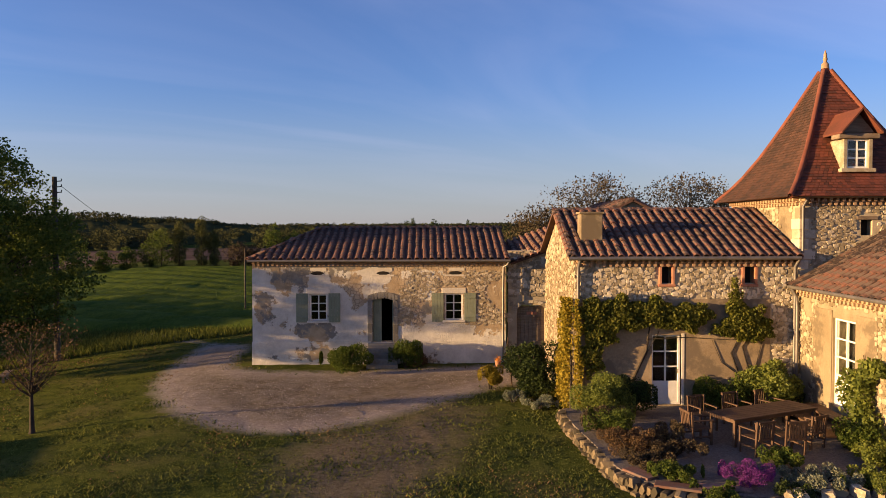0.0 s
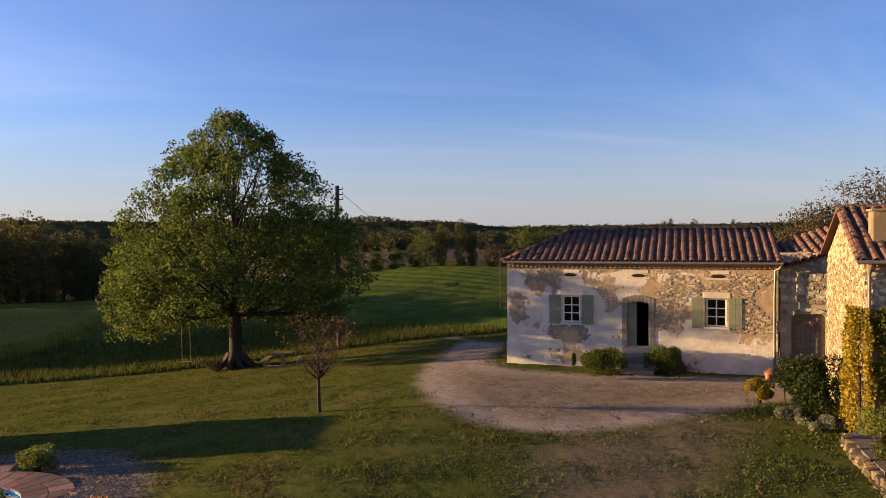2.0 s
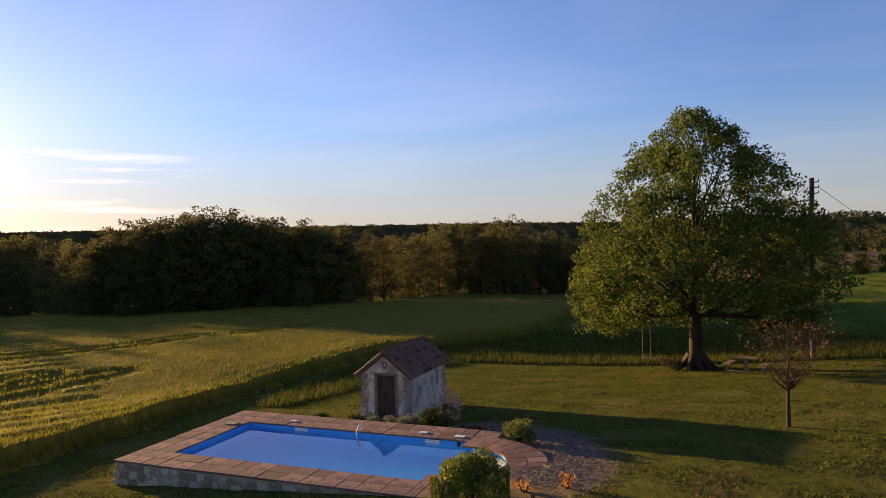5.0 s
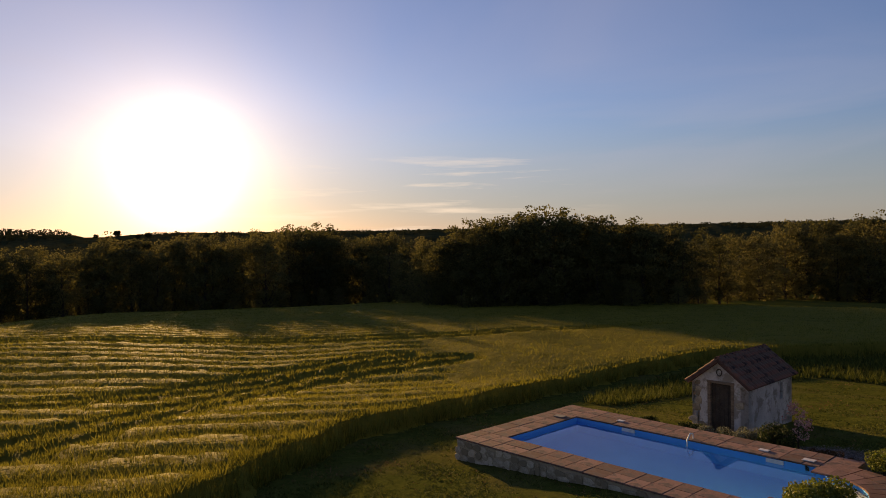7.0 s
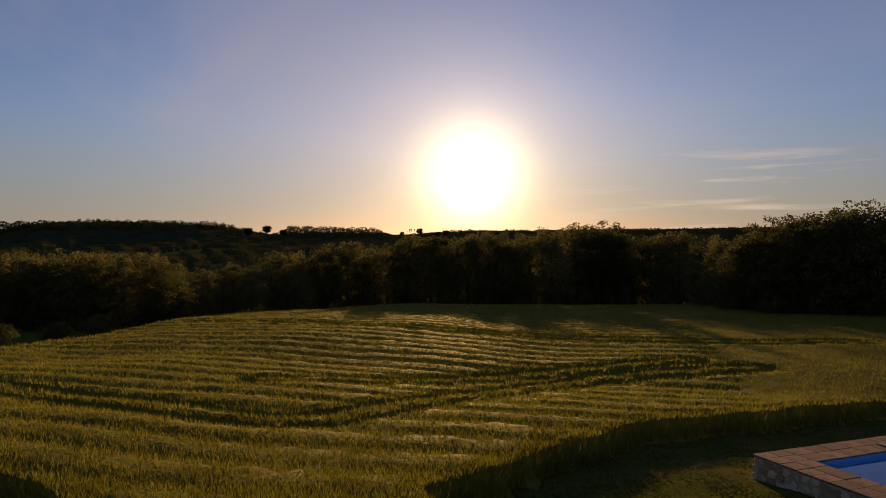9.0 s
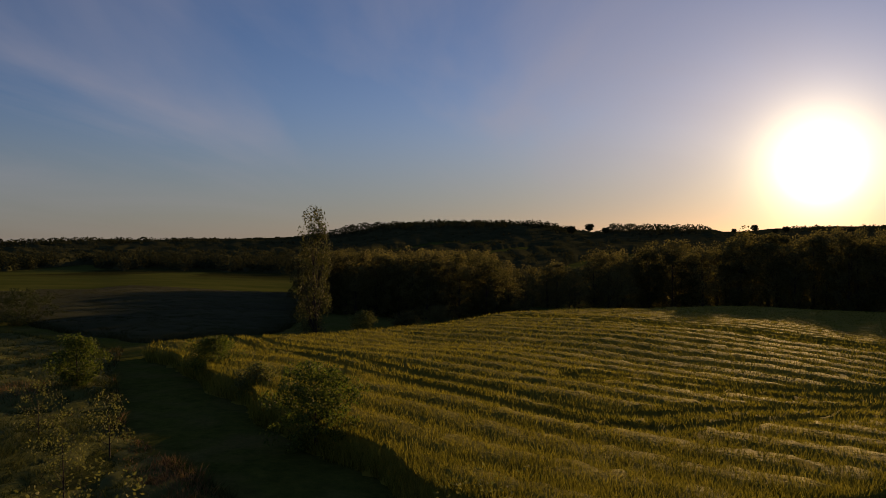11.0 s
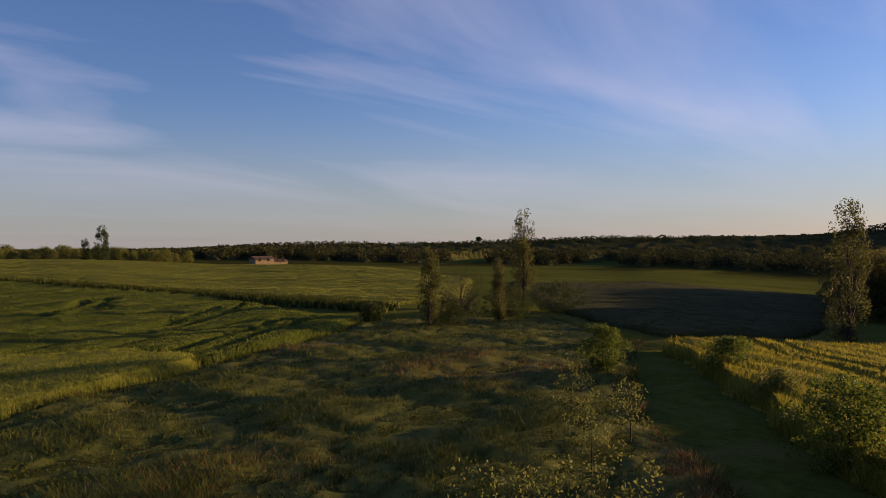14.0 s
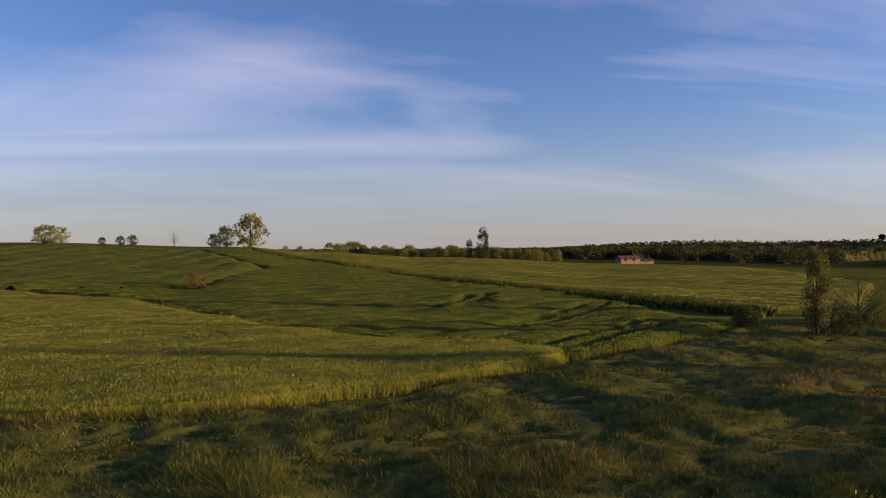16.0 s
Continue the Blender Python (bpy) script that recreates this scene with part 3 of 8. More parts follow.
def build_ground():
    radii = list(np.arange(2.0, 60.0, 0.4))
    while radii[-1] < 4500:
        radii.append(radii[-1] * 1.035 + 0.1)
    turn = 500
    px = np.array([[-math.sin(2 * math.pi * k / turn) * r for k in range(turn)] for r in radii])
    py = np.array([[math.cos(2 * math.pi * k / turn) * r for k in range(turn)] for r in radii])
    pz = np.zeros_like(px)
    for i, r in enumerate(radii):
        if r < 200:
            pz[i] = heights(px[i], py[i])
        else:
            pz[i] = [height(x, y) for x, y in zip(px[i], py[i])]
    rr = np.hypot(px, py)
    rough = np.where(rr < 70, rng.normal(0, 0.012, px.shape), rng.normal(0, 0.03, px.shape))
    pz = pz + rough * np.clip((rr - 9) / 12, 0, 1)
    pool = inside(px, py, POOL_OUTLINE)
    pz = np.where(pool, pz - 1.6, pz)
    verts = [(0.0, 0.0, 0.0)] + list(zip(px.ravel(), py.ravel(), pz.ravel()))
    faces = [(0, 1 + k, 1 + (k + 1) % turn) for k in range(turn)]
    for i in range(len(radii) - 1):
        a, c = 1 + i * turn, 1 + (i + 1) * turn
        faces += [(a + k, c + k, c + (k + 1) % turn, a + (k + 1) % turn) for k in range(turn)]
    ground = mesh_object("ground", verts, faces, "ground", smooth_faces=True)
    tagged(ground, "grassy ground with lawn, gravel drive and distant farmland", "ground", kind="structure")
    fx, fy = np.array([v[0] for v in verts]), np.array([v[1] for v in verts])
    fr = np.hypot(fx, fy)
    fb = np.degrees(np.arctan2(-fx, fy)) % 360

    def mask(poly, soft):
        return np.clip(0.5 - edge_distance(fx, fy, poly) / soft, 0, 1)

    cover = np.zeros((len(verts), 4), dtype=np.float32)
    cover[:, 0] = mask(DRIVE, 2.2)
    cover[:, 0] = np.maximum(cover[:, 0], mask(TERRACE, 0.6))
    cover[:, 1] = np.maximum(mask(MEADOW, 2.0), mask(BANK, 1.5))
    cover[:, 2] = np.maximum(mask(POOL_GRAVEL, 0.9), 0.95 * mask(BARE, 3.0))
    cover[:, 2] = np.maximum(cover[:, 2], np.maximum(mask(TRACK_DIRT, 1.6), 0.75 * mask(rounded(DRIVE, 1), 4.0)))
    cover[:, 3] = 1
    land = np.zeros((len(verts), 4), dtype=np.float32)
    land[:, 0] = np.clip((fr - 62) / 20, 0, 1)
    wooded = np.clip((fr - 215) / 60, 0, 1) * np.where((fb > 196) & (fb < 330), 0, 1)
    land[:, 1] = wooded
    patch = np.sin(fb * 0.33 + fr * 0.006) * np.sin(fr * 0.011 + fb * 0.2)
    land[:, 1] *= np.where((patch > 0.62) & (fr < 1100), 0.0, 1.0)
    land[:, 2] = np.clip((fr - 190) / 10, 0, 1) * np.clip((330 - fr) / 10, 0, 1) * ((fb < 52) & (fb > 4))
    land[:, 3] = 1
    for name, values in (("cover", cover), ("land", land)):
        attr = ground.data.color_attributes.new(name, "FLOAT_COLOR", "POINT")
        attr.data.foreach_set("color", values.ravel())


def path_distance(px, py, line):
    best = np.full(np.shape(px), 1e9)
    for (x0, y0), (x1, y1) in zip(line, line[1:]):
        dx, dy = x1 - x0, y1 - y0
        u = np.clip(((px - x0) * dx + (py - y0) * dy) / (dx * dx + dy * dy), 0, 1)
        best = np.minimum(best, np.hypot(px - x0 - u * dx, py - y0 - u * dy))
    return best


def wheel_tracks(px, py, lines, rows):
    """How much of the crop is pressed down: pairs of wheel tracks along lines, and shallow gaps between drill rows (bearing, spacing)."""
    down = np.zeros(np.shape(px))
    for line in lines:
        d = np.abs(path_distance(px, py, line) - 0.95)
        down = np.maximum(down, np.clip(1.6 - d / 0.42, 0, 1) * 0.95)
    for bearing, every, amount, south in rows:
        nx, ny = math.cos(radians(bearing)), math.sin(radians(bearing))
        d = px * nx + py * ny + 0.7 * np.sin((py * nx - px * ny) * 0.045) + 0.3 * np.sin((py * nx - px * ny) * 0.21)
        d = np.abs((d + every / 2) % every - every / 2)
        down = np.maximum(down, np.where(py < south, np.clip(1.4 - d / 0.3, 0, 1) * amount * 0.7, 0))
    return down


def drill_swell(px, py, rows):
    up = 0.05 * np.sin(px * 0.37 + 1.3 * np.sin(py * 0.21)) + 0.04 * np.sin(py * 0.53 + px * 0.11)
    for bearing, every, amount, south in rows:
        nx, ny = math.cos(radians(bearing)), math.sin(radians(bearing))
        q = py * nx - px * ny
        d = px * nx + py * ny + 0.7 * np.sin(q * 0.045) + 0.3 * np.sin(q * 0.21)
        fade = 0.55 + 0.45 * np.sin(q * 0.07 + d * 0.13)
        up = up + np.where(py < south, amount * 0.36 * fade * (np.abs(np.sin(d * math.pi / every)) ** 0.6 - 0.7), 0)
    return up


def crop_edge(px, py, poly):
    return edge_distance(px, py, poly) + 0.2 * np.sin(px * 0.9 + py * 0.4) + 0.17 * np.sin(py * 1.3 - px * 0.5)


def build_crop(name, poly, tall, step, blades, reach, label, lines=(), rows=(), material="crop", wide=0.0007, first=9.0):
    """A standing crop: a soft dense top that ends in a steep edge, and ears and leaves that stick out of it."""
    xs = np.array([p[0] for p in poly])
    ys = np.array([p[1] for p in poly])
    ax, ay = np.arange(xs.min(), xs.max() + step, step), np.arange(ys.min(), ys.max() + step, step)
    gx, gy = np.meshgrid(ax, ay)
    gx = gx + rng.uniform(-0.3, 0.3, gx.shape) * step
    gy = gy + rng.uniform(-0.3, 0.3, gy.shape) * step
    d = crop_edge(gx, gy, poly)
    top = np.clip(-d / 0.5, 0, 1)
    swell = drill_swell(gx, gy, rows)
    under = 0.84 if blades else 0.95
    up = top * (tall * under + swell + rng.normal(0, 0.03 if blades else 0.055, gx.shape))
    up = up * (1 - wheel_tracks(gx, gy, lines, rows))
    gz = heights(gx, gy) + up - 0.06
    index = -np.ones(gx.shape, dtype=int)
    keep = d < 0.9
    index[keep] = np.arange(keep.sum())
    verts = np.stack([gx[keep], gy[keep], gz[keep]], 1)
    a, b2, c, e = index[:-1, :-1], index[:-1, 1:], index[1:, 1:], index[1:, :-1]
    ok = (a >= 0) & (b2 >= 0) & (c >= 0) & (e >= 0)
    faces = np.stack([a[ok], b2[ok], c[ok], e[ok]], 1).tolist()
    field = mesh_object(name, verts, faces, material, smooth_faces=True)
    tagged(field, label, "crop field", kind="stuff")
    if blades:
        # even over the picture: as many near as far, wider with distance
        bear = np.radians(np.degrees(np.arctan2(-xs, ys)) % 360)
        b0, b1 = bear.min(), bear.max()
        bb = rng.uniform(b0, b1, blades)
        r = np.exp(rng.uniform(math.log(first), math.log(reach), blades))
        bx, by = -np.sin(bb) * r, np.cos(bb) * r
        keep = (crop_edge(bx, by, poly) < -0.05) & (rng.uniform(0, 1, blades) > wheel_tracks(bx, by, lines, rows) * 1.15)
        bx, by, r = bx[keep], by[keep], r[keep]
        sw = drill_swell(bx, by, rows)
        # stalks that close the crop's edge
        ex, ey = [], []
        for (x0, y0), (x1, y1) in zip(poly, poly[1:] + poly[:1]):
            d = math.hypot(x1 - x0, y1 - y0)
            rr = math.hypot((x0 + x1) / 2, (y0 + y1) / 2)
            if rr < 80:
                k = int(d * 9000 / max(rr, 14))
                u = rng.uniform(0, 1, k)
                ex.append(x0 + (x1 - x0) * u + rng.uniform(-0.9, 0.9, k))
                ey.append(y0 + (y1 - y0) * u + rng.uniform(-0.9, 0.9, k))
        if ex:
            ex, ey = np.concatenate(ex), np.concatenate(ey)
            ed = crop_edge(ex, ey, poly)
            sel = (ed > -0.75) & (ed < 0.22)
            ex, ey = ex[sel], ey[sel]
            blade_mesh(name + "_edge", ex, ey, heights(ex, ey) - 0.03, tall * 0.35, tall * 0.88, 0.006 + np.hypot(ex, ey) * wide * 0.5, 0.12, material, field)
        blade_mesh(name + "_ears", bx, by, heights(bx, by) + tall * 0.76 + sw - 0.05, tall * 0.10, tall * 0.21, 0.005 + r * wide * 0.62, 0.16, material, field)


def blade_mesh(name, bx, by, bz, low, high, wide, lean, material, parent=None):
    n = len(bx)
    tall = rng.uniform(low, high, n)
    a = rng.uniform(0, 2 * math.pi, n)
    wx, wy = np.cos(a) * wide, np.sin(a) * wide
    lx, ly = rng.normal(0, lean, n) * tall * 2, rng.normal(0, lean, n) * tall * 2
    pts = np.stack([np.stack([bx - wx, by - wy, bz], 1), np.stack([bx + wx, by + wy, bz], 1), np.stack([bx + lx, by + ly, bz + tall], 1)], 1)
    return soup(name, pts, 3, material, parent)


def scatter(poly, count, reach, near=0.0, avoid=()):
    xs, ys = [p[0] for p in poly], [p[1] for p in poly]
    bx, by = rng.uniform(min(xs), max(xs), count), rng.uniform(min(ys), max(ys), count)
    r = np.hypot(bx, by)
    keep = inside(bx, by, poly) & (r < reach) & (r > near)
    for other, margin in avoid:
        keep &= edge_distance(bx, by, other) > margin
    return bx[keep], by[keep]

def tube(verts, faces, path, radii, sides=7):
    """Adds a tapered tube along a path to lists of vertices and faces."""
    start = len(verts)
    for i, (p, rad) in enumerate(zip(path, radii)):
        p = Vector(p)
        q = Vector(path[min(i + 1, len(path) - 1)]) - Vector(path[max(i - 1, 0)])
        side = q.cross(Vector((0.31, 0.83, 0.46))).normalized()
        other = q.cross(side).normalized()
        for k in range(sides):
            a = 2 * math.pi * k / sides
            verts.append(tuple(p + side * (math.cos(a) * rad) + other * (math.sin(a) * rad)))
    for i in range(len(path) - 1):
        for k in range(sides):
            a, b2 = start + i * sides + k, start + i * sides + (k + 1) % sides
            faces.append((a, b2, b2 + sides, a + sides))


def leaf_quads(centres, size, gen):
    n = len(centres)
    u = gen.normal(size=(n, 3))
    u /= np.linalg.norm(u, axis=1)[:, None]
    w = np.cross(u, gen.normal(size=(n, 3)))
    w /= np.linalg.norm(w, axis=1)[:, None]
    s = (size * gen.uniform(0.6, 1.3, n))[:, None]
    return np.stack([centres - u * s, centres + w * s * 0.62, centres + u * s, centres - w * s * 0.62], 1)


def make_tree(name, label, tall, spread, base, profile, limbs, clumps, leaves, size, clump, leaf, seed, trunk=0.3, squash=0.8, hollow=0.45, category="tree", wave=1.0, bulge=(0.0, 0.0), fork=0.0, lifted=None, thin=0.0):
    """A tapered trunk with limbs and a crown of small leaves in clumps. profile gives the crown's half width (0 to 1) from its foot (0) to its top (1)."""
    gen = np.random.default_rng(seed)
    tree = new(name)
    verts, faces = [], []
    lean = gen.normal(0, 0.02, 2)
    path = [(lean[0] * tall * k * k, lean[1] * tall * k * k, tall * 0.88 * k) for k in (0, 0.02, 0.06, 0.15, 0.3, 0.5, 0.7, 0.85, 1.0)]
    tube(verts, faces, path, [trunk * f for f in (1.35, 1.12, 1.0, 0.9, 0.75, 0.5, 0.3, 0.15, 0.04)], 9)
    ends = []
    for i in range(limbs):
        u = (i + gen.uniform(0.1, 0.9)) / limbs
        z0 = base + (tall - base) * (0.02 + 0.8 * u * u)
        a = i * 2.4 + gen.uniform(-0.5, 0.5)
        v = min(0.97, u * 0.9 + 0.12)
        reach = spread * profile(v) * gen.uniform(0.6, 0.95)
        end = Vector((math.cos(a) * reach, math.sin(a) * reach, base + (tall - base) * v))
        z0 = min(z0, end.z - 0.03 * tall) if end.z > 0.1 * tall else z0
        start = Vector((0, 0, max(z0 - reach * 0.35, base * 0.75, fork)))
        mid = start.lerp(end, 0.5) + Vector((0, 0, -0.06 * reach)) + Vector(gen.normal(0, 0.05 * reach, 3))
        thick = trunk * (0.42 - 0.3 * u)
        tube(verts, faces, [start, start.lerp(mid, 0.5), mid, mid.lerp(end, 0.55), end], [thick, thick * 0.8, thick * 0.6, thick * 0.35, thick * 0.1], 5)
        ends.append((start, mid, end))
        for _ in range(3):
            p = mid.lerp(end, gen.uniform(0, 0.8))
            q = p + Vector(gen.normal(0, 0.14 * spread, 3))
            q.z = min(q.z, tall * 0.96)
            q.z = max(q.z, base * 0.9)
            room = 0.95 * spread * profile(min(1.0, max(0.0, (q.z - base) / (tall - base))))
            wide = math.hypot(q.x, q.y)
            if wide > room:
                q.x, q.y = q.x * room / wide, q.y * room / wide
            tube(verts, faces, [p, p.lerp(q, 0.5) + Vector((0, 0, 0.05)), q], [thick * 0.3, thick * 0.2, thick * 0.05], 4)
    mesh_object("trunk", verts, faces, "bark", tree, True)
    # leaf clumps fill the crown's shell, thinner towards its heart
    pts = []
    tries = 0
    while len(pts) < clumps and tries < clumps * 30:
        tries += 1
        v = gen.uniform(0, 1)
        rad = spread * profile(v)
        if gen.uniform(0, spread) > rad + 0.15 * spread:
            continue
        a = gen.uniform(0, 2 * math.pi)
        if lifted and v < 0.11 and math.cos(a - lifted) > 0.45:
            continue
        if thin and v > 0.45 and (gen.uniform() < thin * min(1.0, (v - 0.45) / 0.2) or math.sin(a * 4 + v * 13) * math.sin(a * 3 - v * 19 + 1) > 0.5):
            continue
        q = math.sqrt(gen.uniform(hollow * hollow, 1.0))
        wob = 1 + wave * (0.16 * math.sin(a * 3 + v * 9 + seed) + 0.1 * math.sin(a * 7 - v * 13))
        push = math.exp(-((v - 0.64) / 0.16) ** 2)
        pts.append((math.cos(a) * rad * q * wob + bulge[0] * push, math.sin(a) * rad * q * wob + bulge[1] * push, base + (tall - base) * v))
    pts = np.array(pts)
    own = np.repeat(np.arange(len(pts)), leaves)
    off = gen.normal(size=(len(own), 3))
    off /= np.linalg.norm(off, axis=1)[:, None]
    off *= (gen.uniform(0.25, 1.0, len(own)) ** 0.5)[:, None] * clump * gen.uniform(0.6, 1.25, len(pts))[own][:, None]
    off[:, 2] *= squash
    centres = pts[own] + off
    centres[:, 2] = np.maximum(centres[:, 2], 0.05)
    soup("crown", leaf_quads(centres, size, gen), 4, leaf, tree)
    tagged(tree, label, category)
    return tree


def put(ob, x, y, turn=0.0, scale=1.0, lift=0.0):
    ob.matrix_basis = pose(x, y, height(x, y) + lift, 0, 0, turn) @ Matrix.Scale(scale, 4)
    return ob


def dome(v):
    return math.sqrt(max(0.0, 1 - (2 * v - 0.85) ** 2 / 1.35)) if v < 1 else 0.1


def lime(v):
    # broad low skirt, then a tall rounded dome
    rows = ((0, 0.8), (0.10, 0.96), (0.22, 1.0), (0.36, 0.94), (0.5, 0.83), (0.6, 0.72), (0.7, 0.65), (0.79, 0.52), (0.9, 0.33), (1.0, 0.1))
    for (v0, w0), (v1, w1) in zip(rows, rows[1:]):
        if v <= v1:
            return w0 + (w1 - w0) * (v - v0) / (v1 - v0)
    return 0.06


def column(v):
    return 0.35 + 0.65 * math.sin(math.pi * min(1, 0.15 + 0.85 * v)) ** 0.7


def ball(v):
    return math.sqrt(max(0.02, 1 - (2 * v - 1) ** 2))

def part(name, bm, material, parent, label="", smooth_faces=False):
    """Links a bmesh as one mesh object under a thing or a part."""
    me = bpy.data.meshes.new(name)
    bm.to_mesh(me)
    bm.free()
    me.materials.append(MATS[material])
    if smooth_faces:
        me.polygons.foreach_set("use_smooth", [True] * len(me.polygons))
    ob = new(name, me)
    ob.parent = parent
    return tagged(ob, label)


def add_box(bm, x0, x1, y0, y1, z0, z1, m=None, bevel=0.0):
    made = bmesh.ops.create_cube(bm, size=1.0, matrix=Matrix.LocRotScale(((x0 + x1) / 2, (y0 + y1) / 2, (z0 + z1) / 2), None, (x1 - x0, y1 - y0, z1 - z0)))
    vs = made["verts"]
    if bevel:
        edges = list({e for v in vs for e in v.link_edges})
        got = bmesh.ops.bevel(bm, geom=edges, offset=bevel, segments=1, affect="EDGES")
        vs = list({v for f in got["faces"] for v in f.verts} | {v for v in vs if v.is_valid})
    if m is not None:
        bmesh.ops.transform(bm, matrix=m, verts=vs)


def box(name, x0, x1, y0, y1, z0, z1, material, parent, m=None, bevel=0.0, label=""):
    bm = bmesh.new()
    add_box(bm, x0, x1, y0, y1, z0, z1, m, bevel)
    return part(name, bm, material, parent, label)


def pipe(name, path, radius, material, parent, sides=8, label=""):
    verts, faces = [], []
    tube(verts, faces, path, [radius] * len(path), sides)
    return tagged(mesh_object(name, verts, faces, material, parent, True), label)


def wall(name, m, length, z0, z1, thick, holes, material, parent, top=None):
    """A wall along its frame's x, thickness along +y, with openings (x0, x1, z0, z1); top(x) may give a sloping top."""
    bm = bmesh.new()
    xs = sorted({0.0, length, *[h[0] for h in holes], *[h[1] for h in holes]})
    zs = sorted({z0, z1, *[h[2] for h in holes], *[h[3] for h in holes]})
    for xa, xb in zip(xs, xs[1:]):
        for za, zb in zip(zs, zs[1:]):
            cx, cz = (xa + xb) / 2, (za + zb) / 2
            if not any(h[0] < cx < h[1] and h[2] < cz < h[3] for h in holes):
                add_box(bm, xa, xb, 0, thick, za, zb, m)
    bmesh.ops.remove_doubles(bm, verts=bm.verts, dist=0.0005)
    seen = {}
    for f in list(bm.faces):
        key = tuple(round(c, 3) for c in f.calc_center_median())
        seen.setdefault(key, []).append(f)
    bmesh.ops.delete(bm, geom=[f for fs in seen.values() if len(fs) > 1 for f in fs], context="FACES_ONLY")
    return part(name, bm, material, parent)


# ---- rubble stones: twelve irregular shapes, stretched to size
def stone_shapes():
    gen = random.Random(5)
    shapes = []
    for k in range(12):
        bm = bmesh.new()
        n = gen.choice((5, 6, 7, 8))
        back, mid, front = [], [], []
        for i in range(n):
            a = 2 * math.pi * i / n + gen.uniform(-0.26, 0.26)
            c, s = math.cos(a), math.sin(a)
            rad = 0.5 / max(abs(c), abs(s)) ** 0.85 * gen.uniform(0.84, 1.05)
            back.append(bm.verts.new((c * rad, 0.6, s * rad)))
            mid.append(bm.verts.new((c * rad, -0.35, s * rad)))
            front.append(bm.verts.new((c * rad * 0.88 + gen.uniform(-0.03, 0.03), -1.0 + gen.uniform(-0.3, 0.2), s * rad * 0.88 + gen.uniform(-0.03, 0.03))))
        for i in range(n):
            j = (i + 1) % n
            bm.faces.new((back[i], back[j], mid[j], mid[i]))
            bm.faces.new((mid[i], mid[j], front[j], front[i]))
        bm.faces.new(front[::-1])
        bmesh.ops.recalc_face_normals(bm, faces=bm.faces)
        me = bpy.data.meshes.new("stone")
        bm.to_mesh(me)
        bm.free()
        me.materials.append(MATS["stone"])
        shapes.append(me)
    return shapes


STONES = stone_shapes()


def recoloured(shapes, material):
    out = []
    for me in shapes:
        twin = me.copy()
        twin.materials[0] = MATS[material]
        out.append(twin)
    return out


OCHRE_DIMMED_STONES = recoloured(STONES, "stone_ochre_dimmed")


def pieces(name, placed, shapes, parent, limit=300, material=None):
    """Places (matrix) pieces that share meshes: the first ones as objects of their own, the rest joined."""
    gen = random.Random(len(placed))
    rest = []
    for i, m in enumerate(placed):
        me = gen.choice(shapes)
        if i < limit:
            ob = new(name, me)
            ob.parent = parent
            ob.matrix_basis = m
        else:
            rest.append((me, m))
    if rest:
        verts, faces = [], []
        for me, m in rest:
            base = len(verts)
            verts += [tuple(m @ v.co) for v in me.vertices]
            faces += [tuple(base + k for k in p.vertices) for p in me.polygons]
        ob = mesh_object(name + "work", verts, faces, material or "stone", parent)
        ob["kind"] = "stuff"


def rubble(m, length, z0, z1, low, high, seed, keep=None, proud=0.05, wide=1.35):
    """Places of rough stones on a wall's face, course by course."""
    gen = random.Random(seed)
    out = []
    z = z0
    while z < z1 - 0.05:
        h = min(gen.uniform(low, high), z1 - z)
        x = gen.uniform(-0.2, 0)
        while x < length:
            w = gen.uniform(low * 0.8, high * 1.1) * wide
            dz = gen.uniform(-0.06, 0.06)
            cx, cz = x + w / 2, z + h / 2 + dz
            if 0.02 < cx < length - 0.02 and (keep is None or keep(cx, cz, w / 2, h / 2)):
                out.append(m @ Matrix.LocRotScale((cx, -0.012, cz), Euler((0, gen.uniform(-0.2, 0.2), 0)), (w * gen.uniform(0.96, 1.12), proud * gen.uniform(0.35, 0.85), h * gen.uniform(1.0, 1.2))))
            x += w
        z += h * 0.98
    gen.shuffle(out)
    return out


def tile_shape(length, radius, name="tile", material="tile"):
    """A half-round clay tile that tapers a little, with thickness."""
    bm = bmesh.new()
    rings = []
    for y, r in ((0.0, radius), (length, radius * 0.82)):
        for t in (0.0, 0.016):
            rings.append([bm.verts.new((math.cos(math.pi * k / 5) * (r - t), y, math.sin(math.pi * k / 5) * (r - t) * 0.9)) for k in range(6)])
    o0, i0, o1, i1 = rings
    for k in range(5):
        bm.faces.new((o0[k], o0[k + 1], o1[k + 1], o1[k]))
        bm.faces.new((o0[k], i0[k], i0[k + 1], o0[k + 1]))
    bmesh.ops.recalc_face_normals(bm, faces=bm.faces)
    me = bpy.data.meshes.new(name)
    bm.to_mesh(me)
    bm.free()
    me.materials.append(MATS[material])
    return me


TILES = [tile_shape(0.46, r) for r in (0.115, 0.12, 0.125)]


